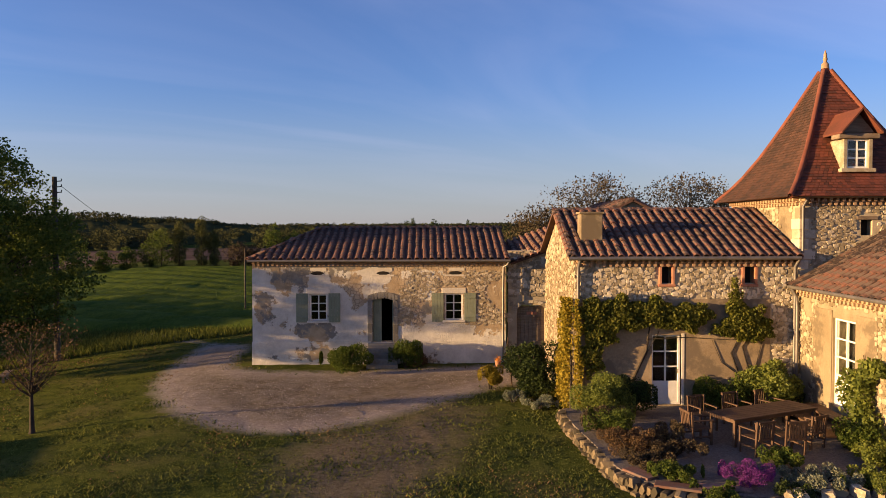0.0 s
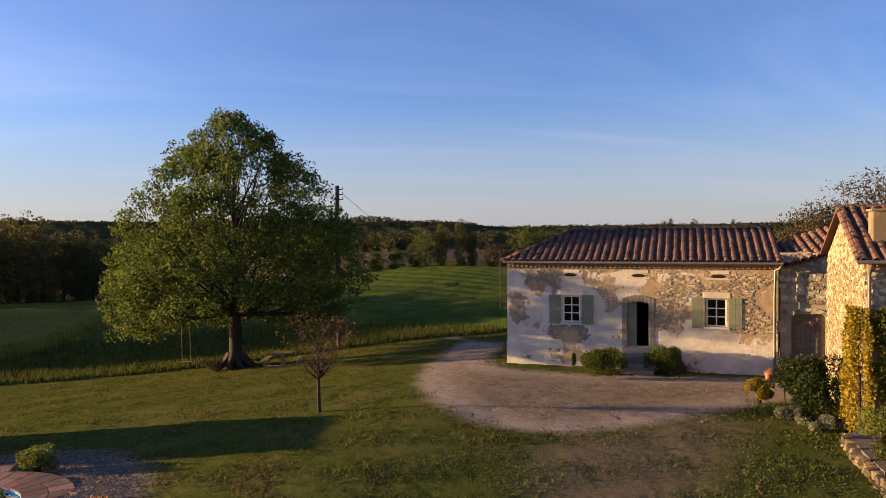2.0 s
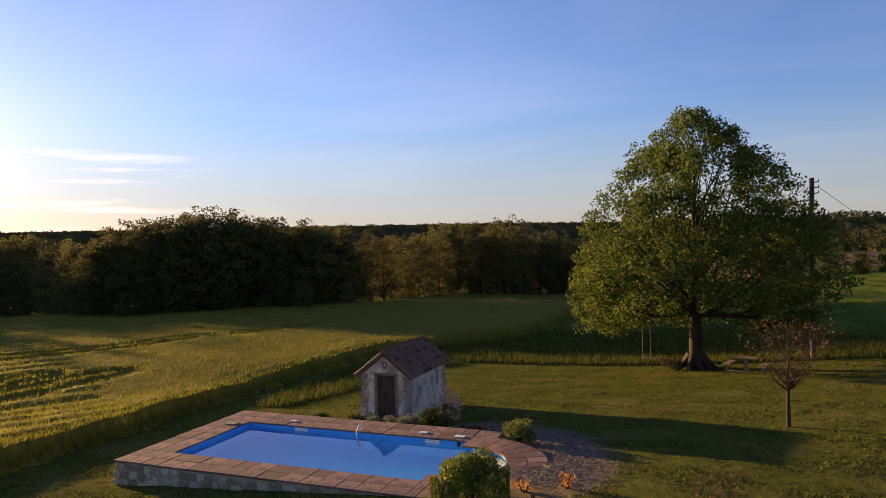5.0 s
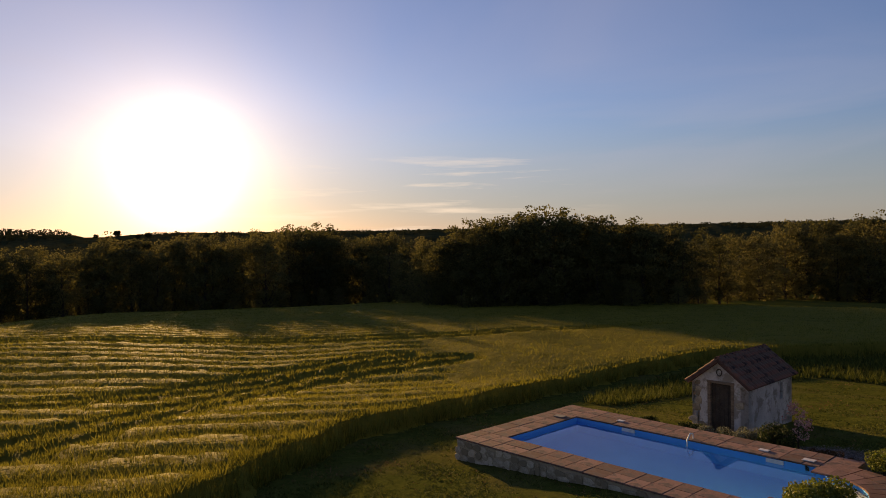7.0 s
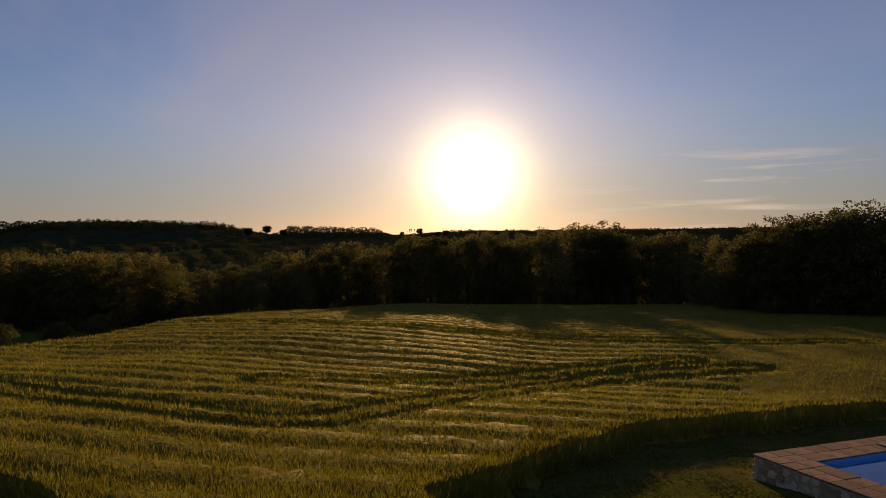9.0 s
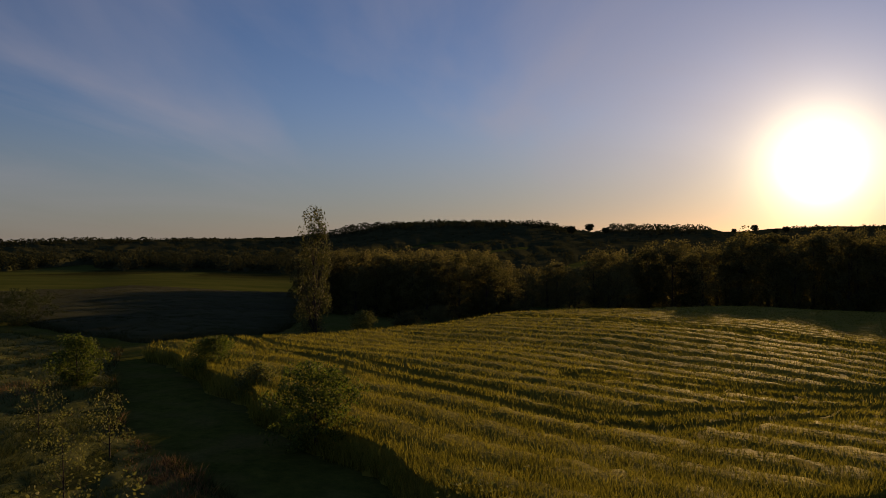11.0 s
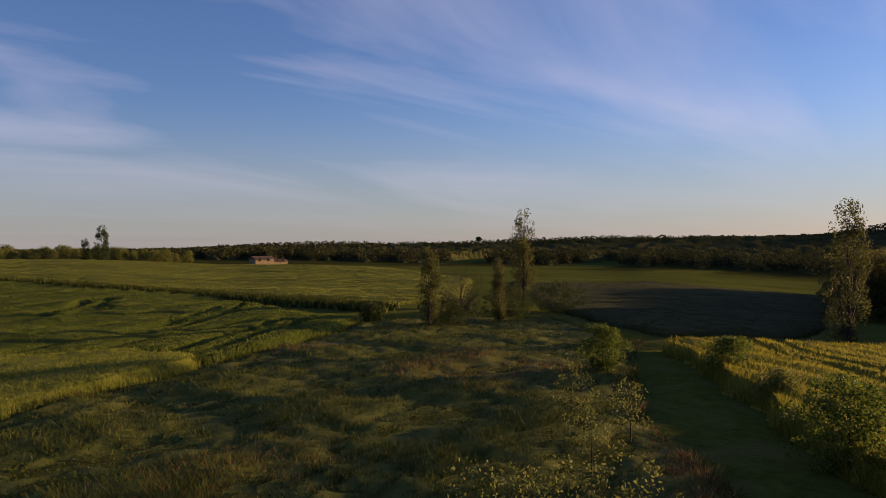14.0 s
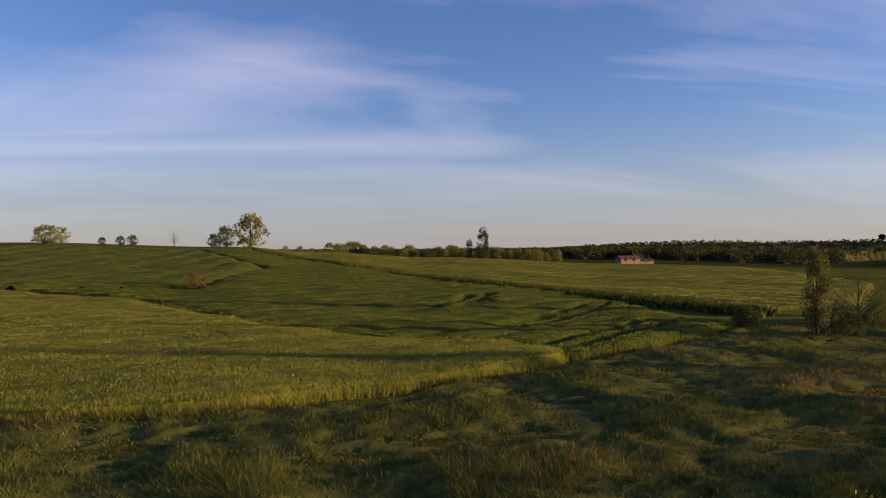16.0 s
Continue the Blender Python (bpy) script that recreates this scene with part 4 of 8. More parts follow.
def tiled_slope(name, a, b2, c, d, parent, spacing=0.31, course=0.36, limit=300, seed=1, label=""):
    """A roof slope a-b (eave) to d-c (top): boards below, rows of half-round tiles above, channels between."""
    a, b2, c, d = (Vector(p) for p in (a, b2, c, d))
    n = (b2 - a).cross(d - a).normalized()
    if n.z < 0:
        a, b2, c, d = b2, a, d, c
        n = -n
    bm = bmesh.new()
    low = [bm.verts.new(p) for p in (a, b2, c, d)]
    under = [bm.verts.new(p - n * 0.09) for p in (a, b2, c, d)]
    bm.faces.new(low)
    bm.faces.new(under[::-1])
    for i in range(4):
        bm.faces.new((low[i], under[i], under[(i + 1) % 4], low[(i + 1) % 4]))
    bmesh.ops.recalc_face_normals(bm, faces=bm.faces)
    slope = part(name, bm, "tile_dark", parent, label)
    gen = random.Random(seed)
    along = (b2 - a).normalized()
    up = n.cross(along).normalized()
    if up.z < 0:
        up = -up
    width = (b2 - a).length
    tall = (d - a).dot(up)
    sa, sb = (d - a).dot(along) / tall, ((c - b2).dot(along)) / tall
    out = []
    cols = int(width / spacing)
    rows = int(tall / course + 0.999)
    for i in range(cols + 1):
        s = (i + 0.5) * width / (cols + 1)
        for j in range(rows):
            t = j * course - 0.06
            if s < sa * t + 0.02 or s > width + sb * t - 0.02:
                continue
            p = a + along * (s + gen.uniform(-0.015, 0.015)) + up * t + n * (0.006 + 0.012 * gen.random())
            rot = Matrix((along, up, n)).transposed().to_4x4()
            lift = pose(0, 0, 0, -1.6 + gen.uniform(-0.8, 0.8), gen.uniform(-3, 3), gen.uniform(-1.5, 1.5))
            m = Matrix.Translation(p) @ rot @ lift
            if t + 0.46 > tall + 0.12:
                m = m @ Matrix.Diagonal((1, max(0.3, (tall + 0.1 - t) / 0.46), 1, 1))
            out.append(m)
    out.sort(key=lambda q: q.translation.length)
    pieces("tile", out, TILES, slope, limit, "tile")
    return slope


def ridge_tiles(a, b2, parent, radius=0.15, step=0.4, limit=60):
    a, b2 = Vector(a), Vector(b2)
    d = b2 - a
    rot = d.to_track_quat("Y", "Z").to_matrix().to_4x4()
    count = max(1, int(d.length / step))
    out = [Matrix.Translation(a + d * (i / count)) @ rot @ pose(0, 0, 0, -1.5, 0, 0) @ Matrix.Diagonal((radius / 0.12, step * 1.15 / 0.46, radius / 0.12, 1)) for i in range(count)]
    pieces("ridge_tile", out, TILES, parent, limit, "tile")


def cornice(m, length, parent, rows=2):
    """Courses of half-round tile ends under an eave."""
    bm = bmesh.new()
    for r in range(rows):
        add_box(bm, 0, length, -0.10 - 0.09 * r, 0.0, r * 0.13 + 0.09, r * 0.13 + 0.13, m)
        count = int(length / 0.2)
        for i in range(count):
            c = m @ pose((i + 0.5) * length / count, -0.05 - 0.045 * r, r * 0.13 + 0.035, 90, 0, 0)
            bmesh.ops.create_cone(bm, cap_ends=True, segments=8, radius1=0.055, radius2=0.055, depth=0.10 + 0.09 * r, matrix=c)
    return part("cornice", bm, "cornice_clay", parent, "pale terracotta tile cornice")


def sash(name, m, w, h, parent, cols=2, rows=3, panel=0.0, label="", depth=0.16):
    """A glazed casement or door at the frame's origin (lower left), set back in its opening: frame, bars, panes, lower panel."""
    win = new(name)
    win.parent = parent
    tagged(win, label)
    bm = bmesh.new()
    t = 0.065
    for x0, x1, z0, z1 in ((0, t, 0, h), (w - t, w, 0, h), (t, w - t, h - t, h), (t, w - t, 0, t)):
        add_box(bm, x0, x1, depth - 0.05, depth + 0.03, z0, z1, m)
    part("window_frame", bm, "white_paint", win)
    if panel:
        box("panel", t, w - t, depth - 0.035, depth + 0.01, t, panel, "white_paint", win, m)
    z0 = panel or t
    bm = bmesh.new()
    for i in range(1, cols):
        x = t + (w - 2 * t) * i / cols
        add_box(bm, x - 0.025, x + 0.025, depth - 0.04, depth + 0.015, z0, h - t, m)
    for j in range(0 if panel else 1, rows):
        z = z0 + (h - t - z0) * j / rows
        add_box(bm, t, w - t, depth - 0.036, depth + 0.011, z - 0.02, z + 0.02, m)
    part("glazing", bm, "white_paint", win)
    for i in range(cols):
        for j in range(rows):
            xa, xb = t + (w - 2 * t) * i / cols, t + (w - 2 * t) * (i + 1) / cols
            za, zb = z0 + (h - t - z0) * j / rows, z0 + (h - t - z0) * (j + 1) / rows
            pane = box("pane", xa, xb, depth - 0.008, depth - 0.003, za, zb, "glass", win, m)
            pane.visible_shadow = False
    return win


def shutter(m, w, h, parent):
    """A ledged shutter of upright boards, folded back on the wall."""
    leaf = new("shutter")
    leaf.parent = parent
    tagged(leaf, "grey-green painted board shutter")
    n = 4
    for i in range(n):
        box("board", i * w / n + 0.004, (i + 1) * w / n - 0.004, -0.045, -0.012, 0, h, "shutter_green", leaf, m)
    for z in (0.18, h - 0.25):
        box("batten", 0.02, w - 0.02, -0.07, -0.045, z, z + 0.08, "shutter_green", leaf, m)
    return leaf


def frame_x(x, y, z=0.0, turn=0.0):
    return pose(x, y, z, 0, 0, turn)


def peeled_material():
    """Old white render that has come off in patches, with tan rubble behind it."""
    m = bpy.data.materials.new("peeled_render")
    m.use_nodes = True
    nt = m.node_tree
    N, Lk = nt.nodes, nt.links
    b = N["Principled BSDF"]
    b.inputs["Roughness"].default_value = 0.93
    b.inputs["Specular IOR Level"].default_value = 0.15
    co = N.new("ShaderNodeTexCoord")
    sep = N.new("ShaderNodeSeparateXYZ")
    Lk.new(co.outputs["Object"], sep.inputs[0])

    def tex(scale, detail=8, rough=0.65):
        n = N.new("ShaderNodeTexNoise")
        n.inputs["Scale"].default_value, n.inputs["Detail"].default_value, n.inputs["Roughness"].default_value = scale, detail, rough
        Lk.new(co.outputs["Object"], n.inputs["Vector"])
        return n.outputs["Fac"]

    def ramp(fac, p0, p1, c0=(0, 0, 0), c1=(1, 1, 1)):
        r = N.new("ShaderNodeValToRGB")
        r.color_ramp.elements[0].position, r.color_ramp.elements[1].position = p0, p1
        r.color_ramp.elements[0].color, r.color_ramp.elements[1].color = (*c0, 1), (*c1, 1)
        Lk.new(fac, r.inputs[0])
        return r.outputs[0]

    def calc(op, a, c, clamp=False):
        x = N.new("ShaderNodeMath")
        x.operation, x.use_clamp = op, clamp
        for k, v in enumerate((a, c)):
            if isinstance(v, float):
                x.inputs[k].default_value = v
            else:
                Lk.new(v, x.inputs[k])
        return x.outputs[0]

    def ranged(v, a0, a1, b0, b1):
        x = N.new("ShaderNodeMapRange")
        x.interpolation_type = "SMOOTHSTEP"
        for k, u in zip(("From Min", "From Max", "To Min", "To Max"), (a0, a1, b0, b1)):
            x.inputs[k].default_value = u
        Lk.new(v, x.inputs["Value"])
        return x.outputs[0]

    def mixed(fac, a, c):
        x = N.new("ShaderNodeMix")
        x.data_type = "RGBA"
        Lk.new(fac, x.inputs[0])
        Lk.new(a, x.inputs[6])
        Lk.new(c, x.inputs[7])
        return x.outputs[2]

    # render survives on the west half and along the foot; the upper east half is bare
    east = ranged(sep.outputs["X"], -3.2, 0.2, 0.0, 1.0)
    high = ranged(sep.outputs["Z"], 1.3, 2.6, 0.0, 1.0)
    top = ranged(sep.outputs["Z"], 4.05, 4.5, 0.0, 0.22)
    bare = calc("MULTIPLY", east, high)
    keep = calc("SUBTRACT", calc("ADD", tex(0.75, 10, 0.68), 0.085), calc("MULTIPLY", bare, 0.17))
    keep = calc("SUBTRACT", keep, top)
    # places where the render has fallen: under the eave, below the first window, at the west corner
    for x0, x1, z0, z1, amount in ((-7.9, -4.7, 3.45, 4.25, 0.15), (-6.5, -4.6, 1.1, 1.75, 0.16), (-8.35, -7.5, 1.9, 3.3, 0.10), (-4.6, -3.6, 2.4, 3.9, 0.10)):
        across = calc("MULTIPLY", ranged(sep.outputs["X"], x0 - 0.35, x0 + 0.35, 0.0, 1.0), ranged(sep.outputs["X"], x1 - 0.35, x1 + 0.35, 1.0, 0.0))
        upward = calc("MULTIPLY", ranged(sep.outputs["Z"], z0 - 0.25, z0 + 0.25, 0.0, 1.0), ranged(sep.outputs["Z"], z1 - 0.25, z1 + 0.25, 1.0, 0.0))
        keep = calc("SUBTRACT", keep, calc("MULTIPLY", calc("MULTIPLY", across, upward), amount))
    mask = ramp(keep, 0.485, 0.505)
    white = ramp(tex(1.1, 10, 0.75), 0.3, 0.7, (0.40, 0.365, 0.30), (0.72, 0.67, 0.57))
    ochre = ramp(tex(2.4), 0.3, 0.7, (0.28, 0.20, 0.115), (0.46, 0.355, 0.225))
    vor = N.new("ShaderNodeTexVoronoi")
    vor.feature = "DISTANCE_TO_EDGE"
    vor.inputs["Scale"].default_value = 6.5
    Lk.new(co.outputs["Object"], vor.inputs["Vector"])
    joint = ramp(vor.outputs["Distance"], 0.02, 0.10, (0.20, 0.15, 0.095), (0.44, 0.35, 0.24))
    stonef = ramp(tex(1.0, 6, 0.6), 0.47, 0.58)
    behind = mixed(stonef, ochre, joint)
    grey = ramp(calc("ADD", tex(0.9, 9, 0.7), calc("MULTIPLY", calc("SUBTRACT", 1.0, east), 0.10)), 0.57, 0.62)
    behind = mixed(grey, behind, ramp(tex(3.0), 0.3, 0.7, (0.16, 0.145, 0.125), (0.26, 0.24, 0.20)))
    Lk.new(mixed(mask, behind, white), b.inputs["Base Color"])
    bump_in = calc("ADD", calc("MULTIPLY", mask, 0.55), calc("MULTIPLY", tex(22.0, 4, 0.7), 0.5))
    bump_in = calc("ADD", bump_in, calc("MULTIPLY", calc("MULTIPLY", calc("MINIMUM", vor.outputs["Distance"], 0.1), 5.0), stonef))
    bp = N.new("ShaderNodeBump")
    bp.inputs["Strength"].default_value, bp.inputs["Distance"].default_value = 0.9, 0.02
    Lk.new(bump_in, bp.inputs["Height"])
    Lk.new(bp.outputs[0], b.inputs["Normal"])
    MATS["peeled_render"] = m


peeled_material()
surface("tile_dark", (0.055, 0.030, 0.022), (0.13, 0.070, 0.050), 1.5, 0.9, bump=0.4, fine=20)

# ---- the low farmhouse with peeling render
def farmhouse():
    house = new("farmhouse")
    tagged(house, "long low farmhouse with peeling white render and hipped tile roof", "house")
    x0, length, y0 = -8.4, 11.2, 31.25
    turn = 1.6
    F = pose(x0, y0, 0, 0, 0, turn)
    depth = 7.2
    ground, eave, ridge = -0.6, 4.62, 6.02
    holes = [(5.28, 6.2, 0.95, 2.95), (2.5, 3.28, 1.92, 3.1), (8.48, 9.28, 1.92, 3.1)]
    # the coordinates of the render follow the plan, so the walls keep the plan's frame
    front = wall("wall", F, length, ground, eave, 0.55, holes, "peeled_render", house)
    wall("wall", F @ pose(0, depth - 0.5, 0, 0, 0, -90), depth - 1.05, ground, eave, 0.5, [], "peeled_render", house)
    wall("wall", F @ pose(length, 0.55, 0, 0, 0, 90), depth - 1.05, ground, eave, 0.5, [], "peeled_render", house)
    wall("wall", F @ pose(length, depth, 0, 0, 0, 180), length, ground, eave, 0.5, [], "peeled_render", house)
    # a room behind the openings, its darkness put into the colour
    bm = bmesh.new()
    add_box(bm, 0.6, length - 0.6, 0.62, depth - 0.6, 0.6, eave - 0.1, F)
    bmesh.ops.reverse_faces(bm, faces=bm.faces)
    bmesh.ops.delete(bm, geom=[f for f in bm.faces if abs((F.inverted() @ f.calc_center_median()).y - 0.62) < 0.02], context="FACES")
    part("room", bm, "unlit_inside", house)
    # plinth band
    box("plinth", -0.02, 5.2, -0.05, 0, ground, 1.0, "peeled_render", house, F)
    box("plinth", 6.3, length, -0.05, 0, ground, 1.0, "peeled_render", house, F)
    cornice(F @ pose(0, 0, eave - 0.26), length, house)
    # roof: hipped to the west, gable to the east
    o = 0.35
    e = eave + 0.02
    A, B2 = F @ Vector((-0.12, -o, e)), F @ Vector((length + 0.15, -o, e))
    Cc, Dd = F @ Vector((length + 0.15, depth + o, e)), F @ Vector((-0.12, depth + o, e))
    R0, R1 = F @ Vector((2.6, depth / 2, ridge)), F @ Vector((length + 0.15, depth / 2, ridge))
    roof = new("roof")
    roof.parent = house
    tiled_slope("roof_slope", A, B2, R1, R0, roof, 0.335, 0.38, 300, 3)
    tiled_slope("roof_slope", Dd, A, R0 + Vector((0, 0, 0.001)), R0, roof, 0.335, 0.38, 40, 4)
    tiled_slope("roof_slope", Cc, Dd, R0, R1, roof, 0.335, 0.38, 0, 5)
    ridge_tiles(R0, R1, roof)
    ridge_tiles(A, R0, roof, 0.14)
    # east gable
    bm = bmesh.new()
    v = [bm.verts.new(F @ Vector(p)) for p in ((length, 0, eave), (length, depth, eave), (length, depth / 2, ridge - 0.1), (length - 0.4, 0, eave), (length - 0.4, depth, eave), (length - 0.4, depth / 2, ridge - 0.1))]
    for f in ((0, 1, 2), (5, 4, 3), (0, 2, 5, 3), (2, 1, 4, 5)):
        bm.faces.new([v[k] for k in f])
    part("gable", bm, "mortar", house)
    # gutter and downpipe
    pipe("gutter", [F @ Vector((-0.12, -o - 0.03, e - 0.05)), F @ Vector((length + 0.15, -o - 0.03, e - 0.06))], 0.06, "zinc", house, 8, "weathered zinc half-round gutter")
    pipe("downpipe", [F @ Vector(p) for p in ((length + 0.1, -o - 0.03, e - 0.08), (length + 0.05, -0.2, e - 0.25), (length - 0.12, -0.1, e - 0.35), (length - 0.14, -0.09, 3.2), (length - 0.14, -0.09, 0.1))], 0.05, "zinc", house, 8, "pale zinc downpipe")
    # windows with shutters, stone surrounds
    for xa, xb, za, zb in holes[1:]:
        w, h = xb - xa, zb - za
        sash("window", F @ pose(xa, 0, za), w, h, house, 2, 3, label="white casement window with small panes")
        shutter(F @ pose(xa - 0.58, 0, za - 0.06), 0.52, h + 0.1, house)
        shutter(F @ pose(xb + 0.06, 0, za - 0.06), 0.52, h + 0.1, house)
        bm = bmesh.new()
        add_box(bm, xa - 0.14, xb + 0.14, -0.02, 0.12, zb, zb + 0.26, F, 0.02)
        part("lintel", bm, "render_white", house)
        bm = bmesh.new()
        add_box(bm, xa - 0.1, xb + 0.1, -0.07, 0.14, za - 0.1, za, F, 0.015)
        part("window_sill", bm, "render_white", house)
    # doorway with a segmental head, one leaf shut, one open
    xa, xb, za, zb = holes[0]
    for s0, s1 in ((xa - 0.22, xa), (xb, xb + 0.2)):
        z = za
        while z < zb - 0.1:
            h = random.uniform(0.32, 0.45)
            box("jamb_stone", s0, s1, -0.04, 0.14, z, min(z + h, zb) - 0.012, "stone_grey", house, F, 0.015)
            z += h
    pts = 9
    for k in range(pts):
        bm = bmesh.new()
        u0, u1 = k / pts, (k + 1) / pts
        xs = [xa - 0.22 + (xb - xa + 0.42) * u for u in (u0 + 0.01, u1 - 0.01)]
        arch = [zb + 0.16 * math.sin(math.pi * u) for u in (u0, u1)]
        q = [(xs[0], arch[0] - 0.2), (xs[1], arch[1] - 0.2), (xs[1], arch[1] + 0.08), (xs[0], arch[0] + 0.08)]
        fr = [bm.verts.new(F @ Vector((x, -0.04, z))) for x, z in q]
        bk = [bm.verts.new(F @ Vector((x, 0.12, z))) for x, z in q]
        bm.faces.new(fr)
        for i in range(4):
            bm.faces.new((fr[i], fr[(i + 1) % 4], bk[(i + 1) % 4], bk[i]))
        bmesh.ops.recalc_face_normals(bm, faces=bm.faces)
        part("arch_stone", bm, "stone_grey", house)
    door = new("door")
    door.parent = house
    tagged(door, "grey-green plank door with one leaf standing open")
    for k in range(3):
        box("board", xa + 0.02 + k * 0.125, xa + 0.14 + k * 0.125, 0.17, 0.21, za + 0.02, zb, "shutter_green", door, F)
    for k in range(3):
        box("board", xb - 0.06, xb - 0.02, 0.25 + k * 0.125, 0.37 + k * 0.125, za + 0.02, zb, "shutter_green", door, F)
    # lens-shaped attic vents: a flat dark face gives each one's inner shade
    for cx in (2.85, 5.75, 8.95):
        bm = bmesh.new()
        n = 12
        ring = [bm.verts.new(F @ Vector((cx + 0.3 * math.cos(2 * math.pi * k / n), -0.004, 4.02 + 0.085 * math.sin(2 * math.pi * k / n) * abs(math.sin(2 * math.pi * k / n)) ** 0.4))) for k in range(n)]
        bm.faces.new(ring)
        part("vent_hole", bm, "unlit_inside", house)
        bm = bmesh.new()
        add_box(bm, cx - 0.48, cx + 0.48, -0.015, 0.0, 3.88, 3.95, F)
        add_box(bm, cx - 0.3, cx + 0.4, -0.015, 0.0, 4.12, 4.25, F)
        part("vent_rim", bm, "render_white", house)
    # stone steps to the door
    steps = new("door_steps")
    tagged(steps, "worn stone steps up to the farmhouse door", "steps")
    for k in range(5):
        box("step", xa - 0.2, xb + 0.22, -0.36 - 0.22 * (4 - k), -0.06, -0.3 if k == 0 else 0.19 * k - 0.02, 0.19 * (k + 1), "stone_grey", steps, F, 0.02)
    # stones that show where the render has gone
    def keep(x, z, w, h):
        if any(a - w - 0.15 < x < b3 + w + 0.15 and c - h - 0.1 < z < d2 + h + 0.3 for a, b3, c, d2 in holes):
            return False
        return noise.noise(Vector((x * 0.55, 3.1, z * 0.8))) > 0.02 and x > 6.4 and 1.7 < z < 4.1 and not (7.8 < x < 9.9 and 1.8 < z < 3.2)
    pieces("stone", rubble(F, length, 1.6, 4.2, 0.07, 0.13, 21, keep, 0.012), STONES, front, 260)


surface("stone_grey", (0.14, 0.125, 0.10), (0.26, 0.235, 0.19), 2.0, 0.9, bump=0.5, fine=22, depth=0.01, jitter=0.4)
farmhouse()


# ---- the link with the barn door between the two houses
def link():
    barn = new("barn_link")
    tagged(barn, "rubble wall with arched barn door between the houses", "barn")
    F = pose(2.9, 31.75, 0, 0, 0, 0)
    length = 2.3
    body = wall("wall", F, length, -0.1, 5.0, 0.5, [(0.4, 1.65, 0.3, 2.55)], "mortar", barn)
    wall("wall", pose(5.2, 31.75, 0, 0, 0, 90), 5.0, -0.1, 5.0, 0.4, [], "mortar", barn)

    def keep(x, z, w, h):
        return not (0.25 - w < x < 1.8 + w and z < 2.95)
    pieces("stone", rubble(F, length, 0.0, 5.0, 0.10, 0.22, 31, keep, 0.03), STONES, body, 140)
    door = new("barn_door")
    door.parent = barn
    tagged(door, "weathered brown plank barn door")
    for k in range(7):
        x = 0.4 + k * 1.25 / 7
        box("plank", x + 0.004, x + 1.25 / 7 - 0.004, 0.16, 0.2, 0.2, 2.5, "wood_grey", door, F)
    for z in (0.8, 2.0):
        box("rail", 0.45, 1.6, 0.12, 0.16, z, z + 0.14, "wood_grey", door, F)
    box("sign", 0.85, 1.3, 0.1, 0.12, 2.12, 2.25, "brick", door, F, 0, "small tan plate")
    n = 11
    for k in range(n):
        bm = bmesh.new()
        a0, a1 = math.pi * k / n + 0.012, math.pi * (k + 1) / n - 0.012
        q = [(math.cos(a) * r * 1.0, math.sin(a) * r * 0.55) for a, r in ((a0, 0.64), (a1, 0.64), (a1, 0.88), (a0, 0.88))]
        fr = [bm.verts.new(F @ Vector((1.025 + x, -0.05, 2.3 + z))) for x, z in q]
        bk = [bm.verts.new(F @ Vector((1.025 + x, 0.16, 2.3 + z))) for x, z in q]
        bm.faces.new(fr)
        for i in range(4):
            bm.faces.new((fr[i], fr[(i + 1) % 4], bk[(i + 1) % 4], bk[i]))
        bmesh.ops.recalc_face_normals(bm, faces=bm.faces)
        part("arch_stone", bm, "stone", barn)
    tiled_slope("roof_slope", (2.98, 31.5, 4.45), (5.3, 31.5, 5.25), (5.3, 34.2, 6.1), (2.98, 34.2, 5.3), barn, 0.33, 0.38, 60, 8)


link()


